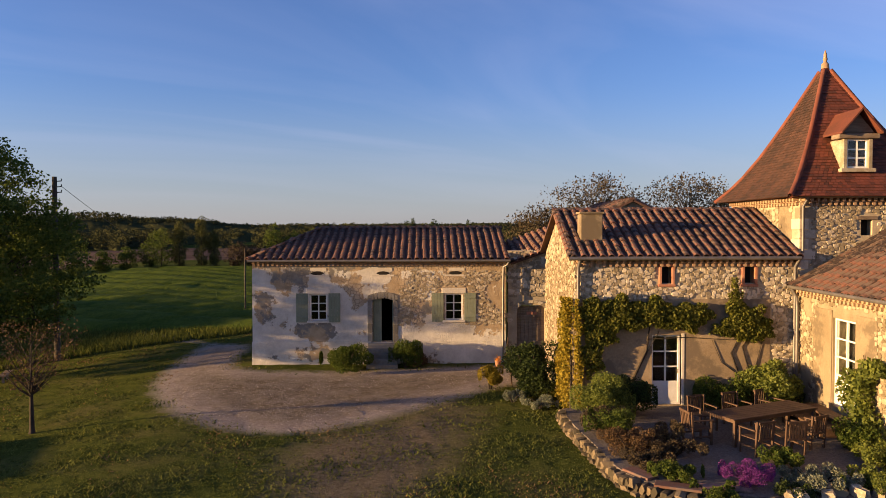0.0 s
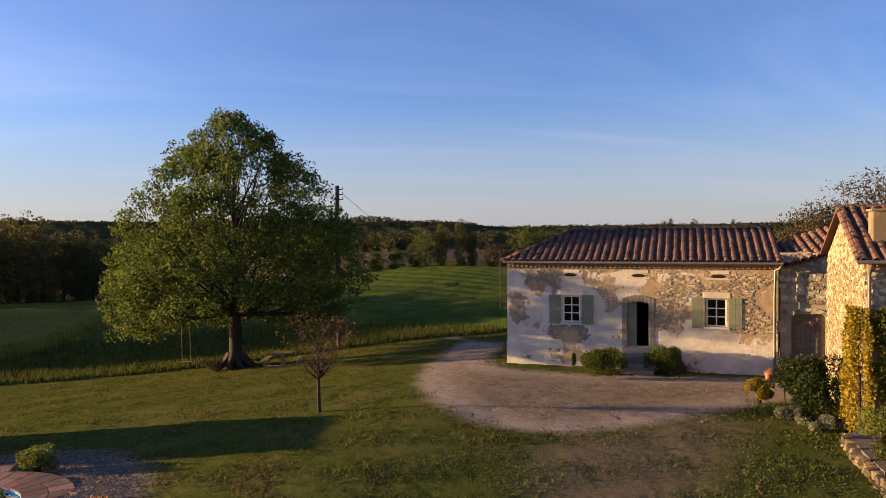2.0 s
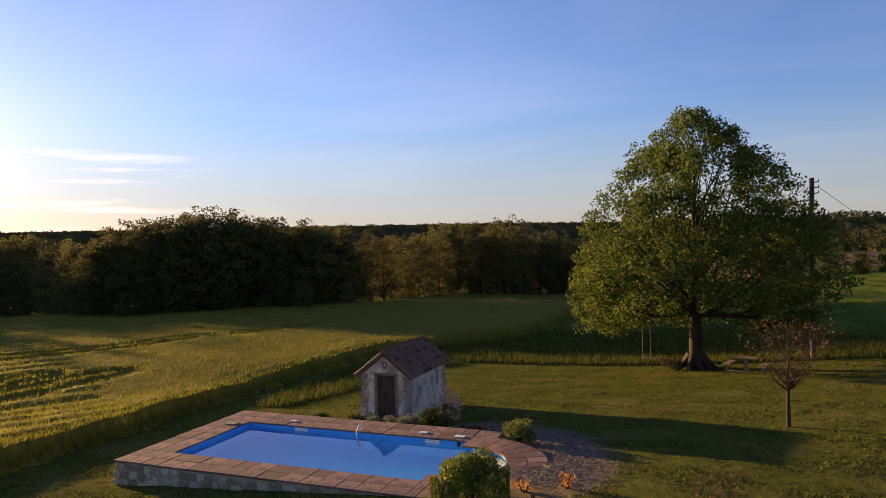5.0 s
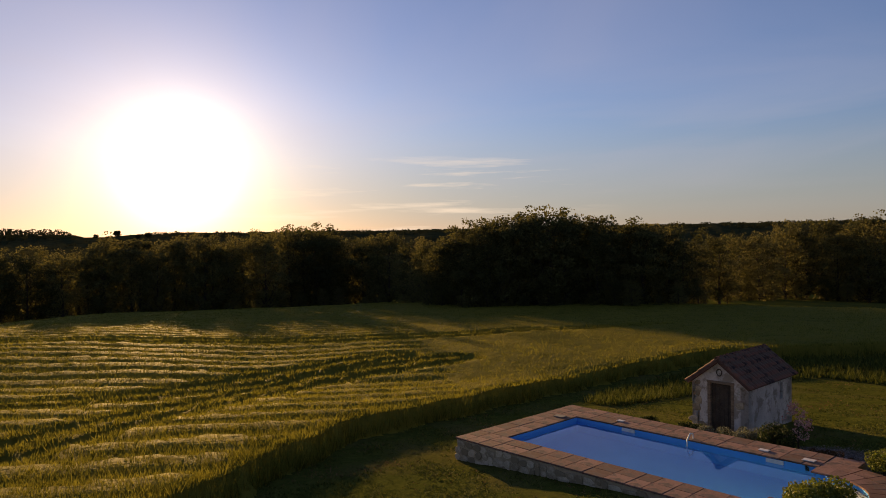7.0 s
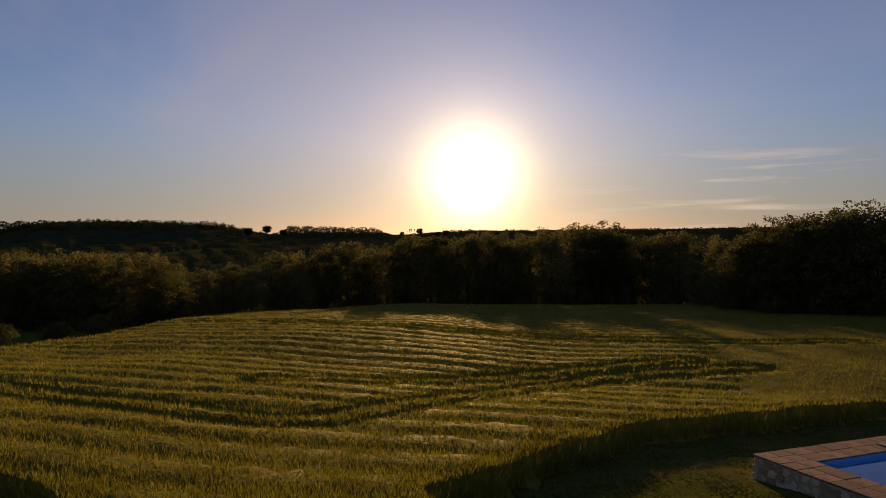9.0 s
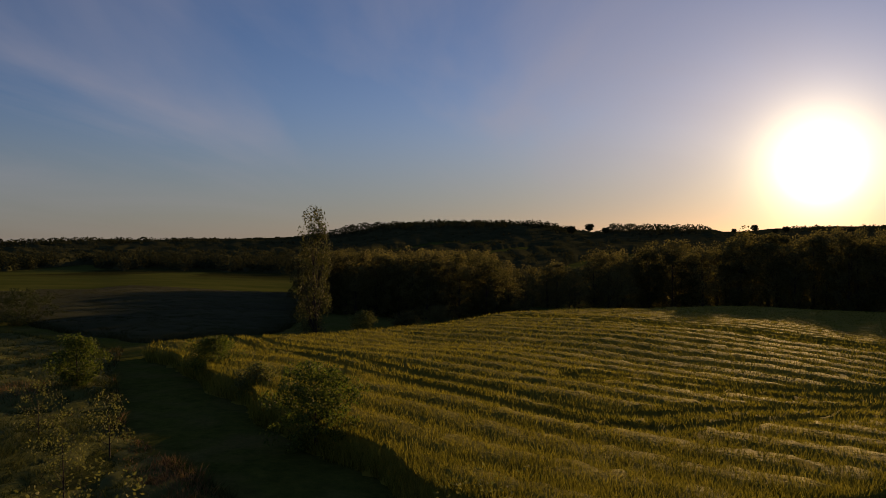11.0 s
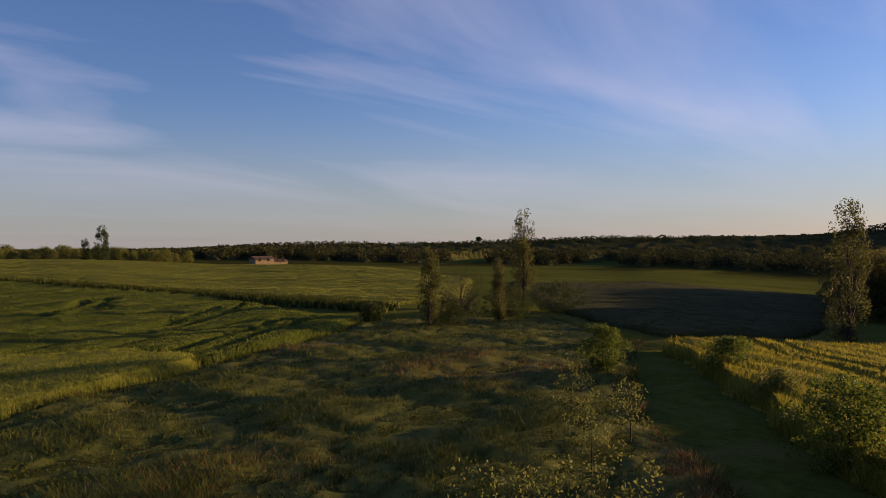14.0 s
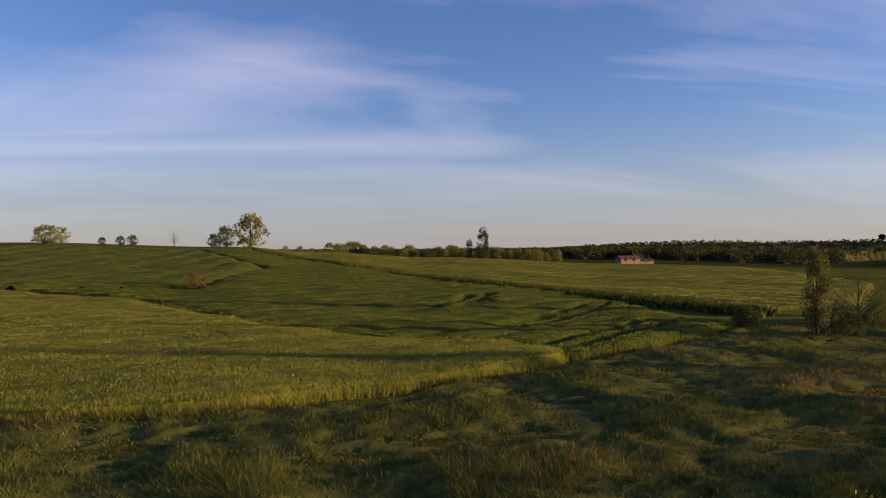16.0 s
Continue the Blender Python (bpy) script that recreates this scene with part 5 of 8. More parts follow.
# ---- the stone house with its tower
def stone_house():
    house = new("stone_house")
    tagged(house, "rubble stone house with tiled roofs and square tower", "house")
    # main range
    F = pose(4.2, 22.7, 0)
    length, eave, depth, base = 7.15, 5.02, 6.3, -0.2
    holes = [(2.48, 3.42, 0.33, 2.58), (2.78, 3.1, 4.22, 4.75), (5.42, 5.74, 4.22, 4.75)]
    front = wall("wall", F, length, base, eave, 0.5, holes, "mortar", house)
    # tan render on the lower front
    wall("rendered_wall", F @ pose(0.05, -0.035, 0), 6.2, base, 3.72, 0.035, [(2.43, 3.37, 0.33, 2.58)], "render_tan", house)

    def keep(x, z, w, h):
        if any(a - w - 0.1 < x < b3 + w + 0.1 and c - h - 0.06 < z < d2 + h + 0.06 for a, b3, c, d2 in holes):
            return False
        return z > 3.72 + h * 0.5 or x > 6.25 + w
    pieces("stone", rubble(F, length, 0.4, 4.85, 0.07, 0.15, 41, keep, 0.03), STONES, front, 300)
    gable = wall("wall", pose(4.2, 28.5, 0, 0, 0, -90), depth - 1.0, base, eave, 0.5, [], "mortar_ochre_dimmed", house)
    pieces("stone", rubble(pose(4.2, 29.0, 0, 0, 0, -90), depth, 0.4, 4.95, 0.08, 0.17, 42, None, 0.03), OCHRE_DIMMED_STONES, gable, 200, "stone_ochre_dimmed")
    ridge = 6.62
    bm = bmesh.new()
    v = [bm.verts.new(p) for p in ((4.2, 22.7, eave), (4.2, 29.0, eave), (4.2, 25.85, ridge - 0.1), (4.7, 22.7, eave), (4.7, 29.0, eave), (4.7, 25.85, ridge - 0.1))]
    for f in ((1, 0, 2), (3, 4, 5), (0, 3, 5, 2), (4, 1, 2, 5)):
        bm.faces.new([v[k] for k in f])
    gp = part("gable", bm, "mortar_ochre_dimmed", house)
    G2 = pose(4.2, 29.0, 0, 0, 0, -90)
    pieces("stone", rubble(G2, depth, eave - 0.1, ridge, 0.09, 0.2, 43, lambda x, z, w, h: abs(x - depth / 2) + w < (ridge - 0.1 - z - h) * 2.0, 0.045), OCHRE_DIMMED_STONES, gp, 60, "stone_ochre_dimmed")
    wall("wall", pose(11.35, 29.0, 0, 0, 0, 180), length, base, eave, 0.5, [], "mortar", house)
    roof = new("roof")
    roof.parent = house
    o = 0.3
    xw, xe = 4.2 - 0.22, 11.36
    yf, yb, e = 22.7 - o, 29.0 + o, eave + 0.06
    tiled_slope("roof_slope", (xw, yf, e), (xe, yf, e + 0.02), (xe, 25.85, ridge), (xw, 25.85, ridge), roof, 0.30, 0.36, 300, 9)
    tiled_slope("roof_slope", (xe, yb, e), (xw, yb, e), (xw, 25.85, ridge), (xe, 25.85, ridge), roof, 0.32, 0.38, 0, 10)
    ridge_tiles((xw, 25.85, ridge), (xe, 25.85, ridge), roof)
    ridge_tiles((xw + 0.06, yf, e), (xw + 0.06, 25.85, ridge), roof, 0.12)
    cornice(F @ pose(0, 0, eave - 0.24), length, house)
    pipe("gutter", [(xw, yf - 0.05, e - 0.04), (xe - 0.1, yf - 0.05, e - 0.03)], 0.065, "zinc", house, 8, "grey zinc gutter under the eave")
    pipe("downpipe", [(4.32, yf - 0.05, e - 0.08), (4.3, 22.55, e - 0.3), (4.3, 22.6, e - 0.45), (4.3, 22.6, 3), (4.3, 22.6, 0.4)], 0.05, "zinc", house, 8, "pale zinc downpipe")
    pipe("downpipe", [(11.22, yf - 0.05, e - 0.06), (11.2, 22.58, e - 0.3), (11.2, 22.6, 4), (11.2, 22.6, 0.4)], 0.05, "zinc", house, 8, "pale zinc downpipe")
    # small attic windows in brick surrounds
    for xa, xb, za, zb in holes[1:]:
        # near-black panel in place of the attic's shade
        box("opening_back", xa - 0.05, xb + 0.05, 0.32, 0.36, za - 0.05, zb + 0.05, "unlit_inside", house, F)
        for k, (bx0, bx1, bz0, bz1) in enumerate(((xa - 0.09, xa, za - 0.02, zb + 0.02), (xb, xb + 0.09, za - 0.02, zb + 0.02), (xa - 0.12, xb + 0.12, zb + 0.02, zb + 0.1), (xa - 0.12, xb + 0.12, za - 0.1, za - 0.02))):
            box("brick", bx0, bx1, -0.05, 0.2, bz0, bz1, "brick", house, F, 0.01)
    # glazed door
    xa, xb, za, zb = holes[0]
    sash("door", F @ pose(xa, 0, za), xb - xa, zb - za, house, 2, 3, panel=0.72, label="white half-glazed door in the rendered wall", depth=0.14)
    box("door_jamb", xb, xb + 0.1, -0.05, 0.12, za, zb + 0.05, "render_white", house, F, 0.01)
    # near-black panel stands in for the unlit room behind the door
    box("room", xa - 0.3, xb + 0.3, 0.6, 0.7, za, zb + 0.3, "unlit_inside", house, F)
    pipe("door_handle", [F @ Vector((xb - 0.09, 0.05, za + 1.0)), F @ Vector((xb - 0.09, 0.02, za + 1.15))], 0.018, "zinc", house, 6)
    # chimney stack
    bm = bmesh.new()
    add_box(bm, 4.52, 5.24, 23.35, 23.95, 5.2, 6.46, None, 0.02)
    add_box(bm, 4.47, 5.29, 23.3, 24.0, 6.46, 6.53, None, 0.015)
    part("chimney", bm, "render_ochre", house, "squat rendered chimney stack")

    # tower
    tower = new("tower")
    tower.parent = house
    tx0, tx1, ty0, ty1, tz = 11.38, 15.8, 22.72, 27.9, 6.98
    T = pose(tx0, ty0, 0)
    holes = [(1.95, 2.32, 5.75, 6.25)]
    tf = wall("tower_wall", T, tx1 - tx0, base, tz, 0.5, holes, "mortar", tower)

    def keep2(x, z, w, h):
        return x > 0.32 + w and not (1.85 - w < x < 2.45 + w and 5.6 - h < z < 6.4 + h)
    pieces("stone", rubble(T, tx1 - tx0, 4.1, 6.75, 0.065, 0.14, 51, keep2, 0.03), STONES, tf, 220)
    box("opening_back", 1.9, 2.4, 0.3, 0.34, 5.7, 6.3, "unlit_inside", tower, T)
    box("lintel", 1.8, 2.48, -0.05, 0.2, 6.25, 6.37, "wood_grey", tower, T, 0.01)
    W2 = pose(tx0, ty1, 0, 0, 0, -90)
    tw = wall("tower_wall", W2 @ pose(0.5, 0, 0), ty1 - ty0 - 1.0, base, tz, 0.5, [], "render_ochre", tower)
    pieces("stone", rubble(W2, ty1 - ty0, 5.0, 6.75, 0.09, 0.2, 52, lambda x, z, w, h: x < ty1 - ty0 - 0.35 - w and noise.noise(Vector((x * 0.8, 0, z))) > -0.2, 0.035), OCHRE_DIMMED_STONES, tw, 100, "stone_ochre_dimmed")
    wall("tower_wall", pose(tx1, ty0 + 0.5, 0, 0, 0, 90), ty1 - ty0 - 1.0, base, tz, 0.5, [], "mortar", tower)
    wall("tower_wall", pose(tx1, ty1, 0, 0, 0, 180), tx1 - tx0, base, tz, 0.5, [], "mortar", tower)
    z = 4.0
    k = 0
    while z < tz - 0.35:
        h = random.uniform(0.28, 0.36)
        a, b3 = (0.5, 0.28) if k % 2 else (0.28, 0.5)
        box("quoin", tx0 - 0.03, tx0 + a, ty0 - 0.035, ty0 + b3, z, z + h - 0.015, "stone", tower, None, 0.015)
        z += h
        k += 1
    cornice(T @ pose(0, 0, tz - 0.26), tx1 - tx0, tower)
    cornice(W2 @ pose(0, 0, tz - 0.26), ty1 - ty0, tower)
    pipe("gutter", [(tx0 - 0.2, ty0 - 0.33, tz + 0.02), (tx1 + 0.3, ty0 - 0.33, tz + 0.02)], 0.06, "zinc", tower, 8)
    pipe("downpipe", [(tx0 + 0.12, ty0 - 0.33, tz), (tx0 + 0.06, ty0 - 0.1, tz - 0.3), (tx0 + 0.06, ty0 - 0.1, 5.2)], 0.045, "zinc", tower, 8, "pale zinc downpipe")
    # steep roof with flared eaves, in courses of flat tiles
    cx, cy, top = 13.5, 25.3, 11.75
    hx, hy = (tx1 - tx0) / 2 + 0.54, (ty1 - ty0) / 2 + 0.48
    mx, my = (tx0 + tx1) / 2, (ty0 + ty1) / 2

    def ring(u):
        # u: 0 at the eave, 1 at the tip
        s = (1 - u) * (0.84 + 0.16 * (1 - u) ** 4) if u > 0 else 1.0
        z = tz + (top - tz) * (u ** 1.04)
        px, py = mx + (cx - mx) * u, my + (cy - my) * u
        return [Vector((px - hx * s, py - hy * s, z)), Vector((px + hx * s, py - hy * s, z)), Vector((px + hx * s, py + hy * s, z)), Vector((px - hx * s, py + hy * s, z))]

    verts, faces = [], []
    steps = 24
    for i in range(steps + 1):
        verts += [tuple(p) for p in ring(i / steps * 0.995)]
    for i in range(steps):
        for k in range(4):
            faces.append((i * 4 + k, i * 4 + (k + 1) % 4, i * 4 + 4 + (k + 1) % 4, i * 4 + 4 + k))
    faces.append((3, 2, 1, 0))
    troof = mesh_object("tower_roof", verts, faces, "flat_tile", tower)
    tagged(troof, "steep red flat-tile pyramid roof")
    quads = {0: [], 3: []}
    gen = random.Random(77)
    courses = 48
    for i in range(courses):
        low, high = ring(i / courses), ring(min((i + 1.25) / courses, 0.995))
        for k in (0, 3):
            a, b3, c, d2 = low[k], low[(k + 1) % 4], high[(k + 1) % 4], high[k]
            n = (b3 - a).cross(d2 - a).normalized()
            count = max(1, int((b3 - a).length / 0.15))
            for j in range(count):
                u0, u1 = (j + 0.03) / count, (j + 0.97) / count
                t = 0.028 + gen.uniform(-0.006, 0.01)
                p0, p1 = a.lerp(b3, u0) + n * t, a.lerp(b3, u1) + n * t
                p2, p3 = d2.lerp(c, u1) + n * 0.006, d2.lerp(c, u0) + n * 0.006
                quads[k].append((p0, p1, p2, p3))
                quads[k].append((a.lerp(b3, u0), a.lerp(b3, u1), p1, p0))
    for name, rows_of, mat in (("flat_tiles", quads[0], "flat_tile"), ("mossy_flat_tiles", quads[3], "flat_tile_brown")):
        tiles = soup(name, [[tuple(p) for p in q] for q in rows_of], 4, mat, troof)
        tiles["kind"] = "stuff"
    for k in (0, 1, 3):
        edge = [ring(u)[k] for u in (0, 0.1, 0.2, 0.35, 0.5, 0.65, 0.8, 0.95)]
        hv, hf = [], []
        tube(hv, hf, [p + Vector((0, 0, 0.02)) for p in edge], [0.085] * len(edge), 8)
        mesh_object("hip_tiles", hv, hf, "hip_red", troof, True)
    verts, faces = [], []
    tube(verts, faces, [(cx, cy, top - 0.15), (cx, cy, top + 0.02), (cx, cy, top + 0.1), (cx, cy, top + 0.18), (cx, cy, top + 0.3), (cx, cy, top + 0.34), (cx, cy, top + 0.5)], [0.14, 0.12, 0.05, 0.08, 0.05, 0.06, 0.01], 10)
    mesh_object("finial", verts, faces, "cornice_clay", tower, True)
    # dormer window in the front slope
    dorm = new("dormer")
    dorm.parent = tower
    tagged(dorm, "small gabled dormer with white casement and stone jambs")
    D2 = pose(12.96, 22.95, 7.9)
    w, h = 0.72, 0.95
    for xa, xb in ((-0.11, 0.02), (w - 0.02, w + 0.11)):
        box("jamb", xa, xb, -0.05, 1.4, -0.1, h, "stone", dorm, D2, 0.015)
    box("lintel", -0.3, w + 0.3, -0.12, 0.35, h, h + 0.16, "wood_grey", dorm, D2, 0.015)
    sash("window", D2, w, h, dorm, 2, 3, depth=0.06)
    box("opening_back", 0, w, 0.5, 0.55, 0, h, "unlit_inside", dorm, D2)
    box("window_sill", -0.2, w + 0.2, -0.1, 0.1, -0.12, 0.0, "stone", dorm, D2, 0.01)
    bm = bmesh.new()
    v = [bm.verts.new(D2 @ Vector(p)) for p in ((-0.18, 0.0, h + 0.2), (w + 0.18, 0.0, h + 0.2), (w / 2, 0.0, h + 0.85), (-0.18, 0.15, h + 0.2), (w + 0.18, 0.15, h + 0.2), (w / 2, 0.15, h + 0.85))]
    for f in ((0, 1, 2), (5, 4, 3), (0, 2, 5, 3), (2, 1, 4, 5)):
        bm.faces.new([v[k] for k in f])
    part("gable", bm, "wood_grey", dorm)
    for s in (-1, 1):
        bm = bmesh.new()
        q = [D2 @ Vector(p) for p in ((w / 2 + s * 0.66, -0.3, h + 0.14), (w / 2, -0.3, h + 0.9), (w / 2, 1.7, h + 0.9), (w / 2 + s * 0.66, 1.1, h + 0.14))]
        lo = [bm.verts.new(p) for p in q]
        hi = [bm.verts.new(p + Vector((0, 0, 0.07))) for p in q]
        bm.faces.new(lo)
        bm.faces.new(hi)
        for i in range(4):
            bm.faces.new((lo[i], lo[(i + 1) % 4], hi[(i + 1) % 4], hi[i]))
        bmesh.ops.recalc_face_normals(bm, faces=bm.faces)
        part("dormer_roof", bm, "flat_tile", dorm)

    # low wing that comes forward
    wing = new("wing")
    wing.parent = house
    W = pose(11.3, 22.6, 0, 0, 0, -90)
    wl = 8.6
    wh = [(2.05, 3.2, 0.85, 3.4)]
    ww = wall("wing_wall", W, wl, base, 4.1, 0.45, wh, "mortar_ochre_dimmed", wing)

    def keep3(x, z, w, h):
        return not (1.2 - w < x < 4.0 + w and z < 3.7 + h) and noise.noise(Vector((x, 9, z))) > -0.45
    pieces("stone", rubble(W, 5.2, 0.5, 3.95, 0.075, 0.16, 61, keep3, 0.028), OCHRE_DIMMED_STONES, ww, 200, "stone_ochre_dimmed")
    for a, b3 in ((1.0, 2.02), (3.22, 4.2)):
        box("rendered_wall", a, b3, -0.03, 0, 0.4, 3.6, "render_ochre", wing, W)
    sash("door", W @ pose(2.05, 0, 0.85), 1.15, 2.55, wing, 2, 3, panel=0.9, label="white half-glazed double door", depth=0.12)
    # near-black panel stands in for the wing's unlit room
    box("room", 1.8, 3.5, 0.6, 0.65, 0.8, 3.5, "unlit_inside", wing, W)
    cornice(W @ pose(0, 0, 3.86), wl, wing)
    pipe("gutter", [(10.98, 22.55, 4.13), (10.98, 14.0, 4.13)], 0.065, "zinc", wing, 8)
    pipe("downpipe", [(11.0, 22.4, 4.08), (11.16, 22.4, 3.8), (11.18, 22.4, 3.5), (11.18, 22.4, 0.4)], 0.05, "zinc", wing, 8, "brown-stained zinc downpipe")
    wr = new("wing_roof")
    wr.parent = wing
    tiled_slope("roof_slope", (11.02, 13.8, 4.16), (11.02, 22.66, 4.16), (14.3, 22.66, 6.0), (14.3, 13.8, 6.0), wr, 0.31, 0.37, 260, 12)
    tiled_slope("roof_slope", (17.6, 22.66, 4.16), (17.6, 13.8, 4.16), (14.3, 13.8, 6.0), (14.3, 22.66, 6.0), wr, 0.31, 0.37, 0, 13)
    wall("wing_wall", pose(11.76, 14.0, 0), 5.0, base, 4.1, 0.4, [], "mortar", wing)
    wall("wing_wall", pose(17.3, 14.0, 0, 0, 0, 90), 8.6, base, 4.1, 0.4, [], "mortar", wing)


stone_house()


def back_barn():
    barn = new("barn")
    tagged(barn, "tiled barn roof behind the stone house", "barn")
    F = pose(5.6, 35.0, 0)
    wall("wall", F, 7.2, 0, 5.6, 0.4, [], "mortar", barn)
    wall("wall", pose(5.6, 43.0, 0, 0, 0, -90), 8, 0, 5.6, 0.4, [], "mortar", barn)
    bm = bmesh.new()
    v = [bm.verts.new(p) for p in ((5.6, 35.1, 5.6), (12.8, 35.1, 5.6), (9.3, 35.1, 7.3))]
    bm.faces.new(v)
    part("gable", bm, "mortar", barn)
    tiled_slope("roof_slope", (5.3, 43, 5.5), (5.3, 34.8, 5.5), (9.3, 34.8, 7.4), (9.3, 43, 7.4), barn, 0.33, 0.38, 0, 14)
    tiled_slope("roof_slope", (13.3, 34.8, 5.5), (13.3, 43, 5.5), (9.3, 43, 7.4), (9.3, 34.8, 7.4), barn, 0.33, 0.38, 0, 15)


back_barn()

build_ground()

# ---- crops
TRACKS_WEST = [[(-27.5, -41), (-25.6, -36), (-25.2, -31), (-24.4, -27), (-23.6, -22), (-23.1, -18), (-22.3, -14.7), (-22.1, -12.2), (-22.9, -10.4), (-25.2, -9.5), (-28, -8.5), (-31.3, -7.1), (-36.2, -4.6), (-41, -1.9), (-43.7, 1), (-46.5, 5), (-48, 7.5)],
               [(-31, -17), (-33.5, -12.5), (-36, -9.3), (-41.2, -5.4), (-47.3, 0.8), (-49.5, 3.6)],
               [(-60, -40), (-58, -20), (-60, 5), (-66, 30)]]
TRACKS_SOUTH = [[(8.0, -70), (9.5, -58), (11.6, -48)], [(0.6, -61), (3.5, -50), (7.0, -38.5)], [(21.8, -76), (20.5, -69), (21.2, -62)]]
build_crop("crop_field", FIELD_WEST, 1.12, 0.5, 640000, 142, "knee-high green cereal crop with wheel tracks", TRACKS_WEST, ((2, 2.5, 0.34, 6),))
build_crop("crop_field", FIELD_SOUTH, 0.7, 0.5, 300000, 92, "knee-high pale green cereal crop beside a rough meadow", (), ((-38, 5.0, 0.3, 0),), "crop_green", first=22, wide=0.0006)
build_crop("crop_field", FIELD_MIDDLE, 0.62, 0.7, 190000, 185, "cereal crop with short wheel tracks, coloured deeper for weaker sun", TRACKS_SOUTH, ((-20, 4.0, 0.7, 0),), "crop_middle", first=38)
build_crop("crop_field", FIELD_HILL, 0.6, 1.0, 120000, 235, "sunlit yellow-green cereal crop on a low hill", (), ((62, 3.2, 1.1, 0),), "crop_pale", first=68)
build_crop("crop_field", FIELD_SHADE, 0.4, 1.0, 60000, 165, "low green crop in the hollow, coloured dark for the wood's shade", (), ((70, 9.0, 0.4, 0),), "crop_shaded", first=55)
build_crop("crop_field", FIELD_EAST, 0.6, 1.1, 60000, 190, "green cereal crop on rising ground", (), ((20, 6.0, 0.8, 0),), "crop_middle", first=60)
build_crop("crop_field", FIELD_NORTH, 0.45, 0.9, 80000, 116, "bright green young crop behind the farmhouse", (), ((62, 4.0, 1.5, 200),), "crop_fresh", first=44)


# ---- grass
def polar_scatter(count, b0, b1, r0, r1):
    bb, r = np.radians(rng.uniform(b0, b1, count)), np.exp(rng.uniform(math.log(r0), math.log(r1), count))
    return -np.sin(bb) * r, np.cos(bb) * r, r


def rough_grass():
    def tussocks(x, y):
        return np.sin(x * 0.8 + 2 * np.sin(y * 0.45)) + np.sin(y * 0.9 - x * 0.35) + 0.7 * np.sin(x * 2.3 + np.sin(y * 1.4)) * np.sin(y * 2.1 + np.sin(x * 1.1))

    # a soft uneven mat of old grass, and the blades that stand out of it
    gx, gy = np.meshgrid(np.arange(-22, 41, 0.4), np.arange(-61, -4.5, 0.4))
    gx, gy = gx + rng.uniform(-0.12, 0.12, gx.shape), gy + rng.uniform(-0.12, 0.12, gy.shape)
    d = edge_distance(gx, gy, MEADOW)
    gz = heights(gx, gy) + np.clip(-d / 0.8, 0, 1) * (0.15 + 0.085 * tussocks(gx, gy) + rng.normal(0, 0.05, gx.shape)) - 0.02 - np.clip(d, 0, 1) * 0.1
    index = -np.ones(gx.shape, dtype=int)
    keep = (d < 0.5) & (np.hypot(gx, gy) > 7)
    index[keep] = np.arange(keep.sum())
    a, b, c, e = index[:-1, :-1], index[:-1, 1:], index[1:, 1:], index[1:, :-1]
    ok = (a >= 0) & (b >= 0) & (c >= 0) & (e >= 0)
    mat = mesh_object("meadow_mat", np.stack([gx[keep], gy[keep], gz[keep]], 1), np.stack([a[ok], b[ok], c[ok], e[ok]], 1).tolist(), "meadow_grass", smooth_faces=True)
    tagged(mat, "soft uneven mat of dark meadow grass", "grass", kind="stuff")
    bx, by, r = polar_scatter(520000, 118, 242, 10, 66)
    keep = inside(bx, by, MEADOW)
    lump = tussocks(bx, by)
    keep &= rng.uniform(-2.6, 1.6, len(bx)) < lump + 0.4
    bx, by, r, lump = bx[keep], by[keep], r[keep], lump[keep]
    dry = 0.55 * np.sin(bx * 0.33 + 1.0) * np.sin(by * 0.27 + 0.4) + rng.normal(0, 0.3, len(bx))
    for px, py, wx, wy in ((-9.0, -33.0, 4.0, 3.2), (-8.2, -38.5, 2.6, 3.0), (-4.6, -32.2, 2.4, 1.6), (17.5, -21.6, 3.2, 0.9), (3.4, -40.0, 2.0, 1.0)):
        dry = dry + 0.95 * np.exp(-((bx - px) / wx) ** 2 - ((by - py) / wy) ** 2)
    dry = dry > 0.72
    dry |= path_distance(bx, by, [(-22.6, -46.5), (-14.6, -29.4), (-10.9, -21.4), (-8.7, -15.9), (-7.5, -11)]) < rng.uniform(0.1, 1.0, len(bx))
    tall = np.clip(0.22 + 0.13 * lump, 0.06, 0.58)
    for mat, sel, name, label in (("meadow_grass", ~dry, "meadow_grass", "long uneven dark green meadow grass"), ("dry_grass", dry, "dry_meadow_grass", "patches of brown dry meadow grass")):
        x, y, h, w = bx[sel], by[sel], tall[sel], 0.006 + 0.00055 * r[sel]
        ob = blade_mesh(name, x, y, heights(x, y) + 0.03, h * 0.5, h * 1.3, w, 0.32, mat)
        tagged(ob, label, "grass", kind="stuff")
    bx, by = rng.uniform(-12, 12, 16000), rng.uniform(-12, 12, 16000)
    keep = (np.hypot(bx, by) < 11.5) & (np.hypot(bx, by) > 0.6) & ~inside(bx, by, FIELD_WEST)
    bx, by = bx[keep], by[keep]
    ob = blade_mesh("rough_grass", bx, by, heights(bx, by) - 0.02, 0.06, 0.22, 0.012, 0.35, "grass")
    tagged(ob, "rough grass between the lawn and the meadow", "grass", kind="stuff")
    bx, by, r = polar_scatter(120000, 5, 75, 30, 62)
    keep = inside(bx, by, BANK)
    bx, by, r = bx[keep], by[keep], r[keep]
    ob = blade_mesh("bank_grass", bx, by, heights(bx, by) - 0.03, 0.18, 0.5, 0.012 + 0.0008 * r, 0.2, "grass")
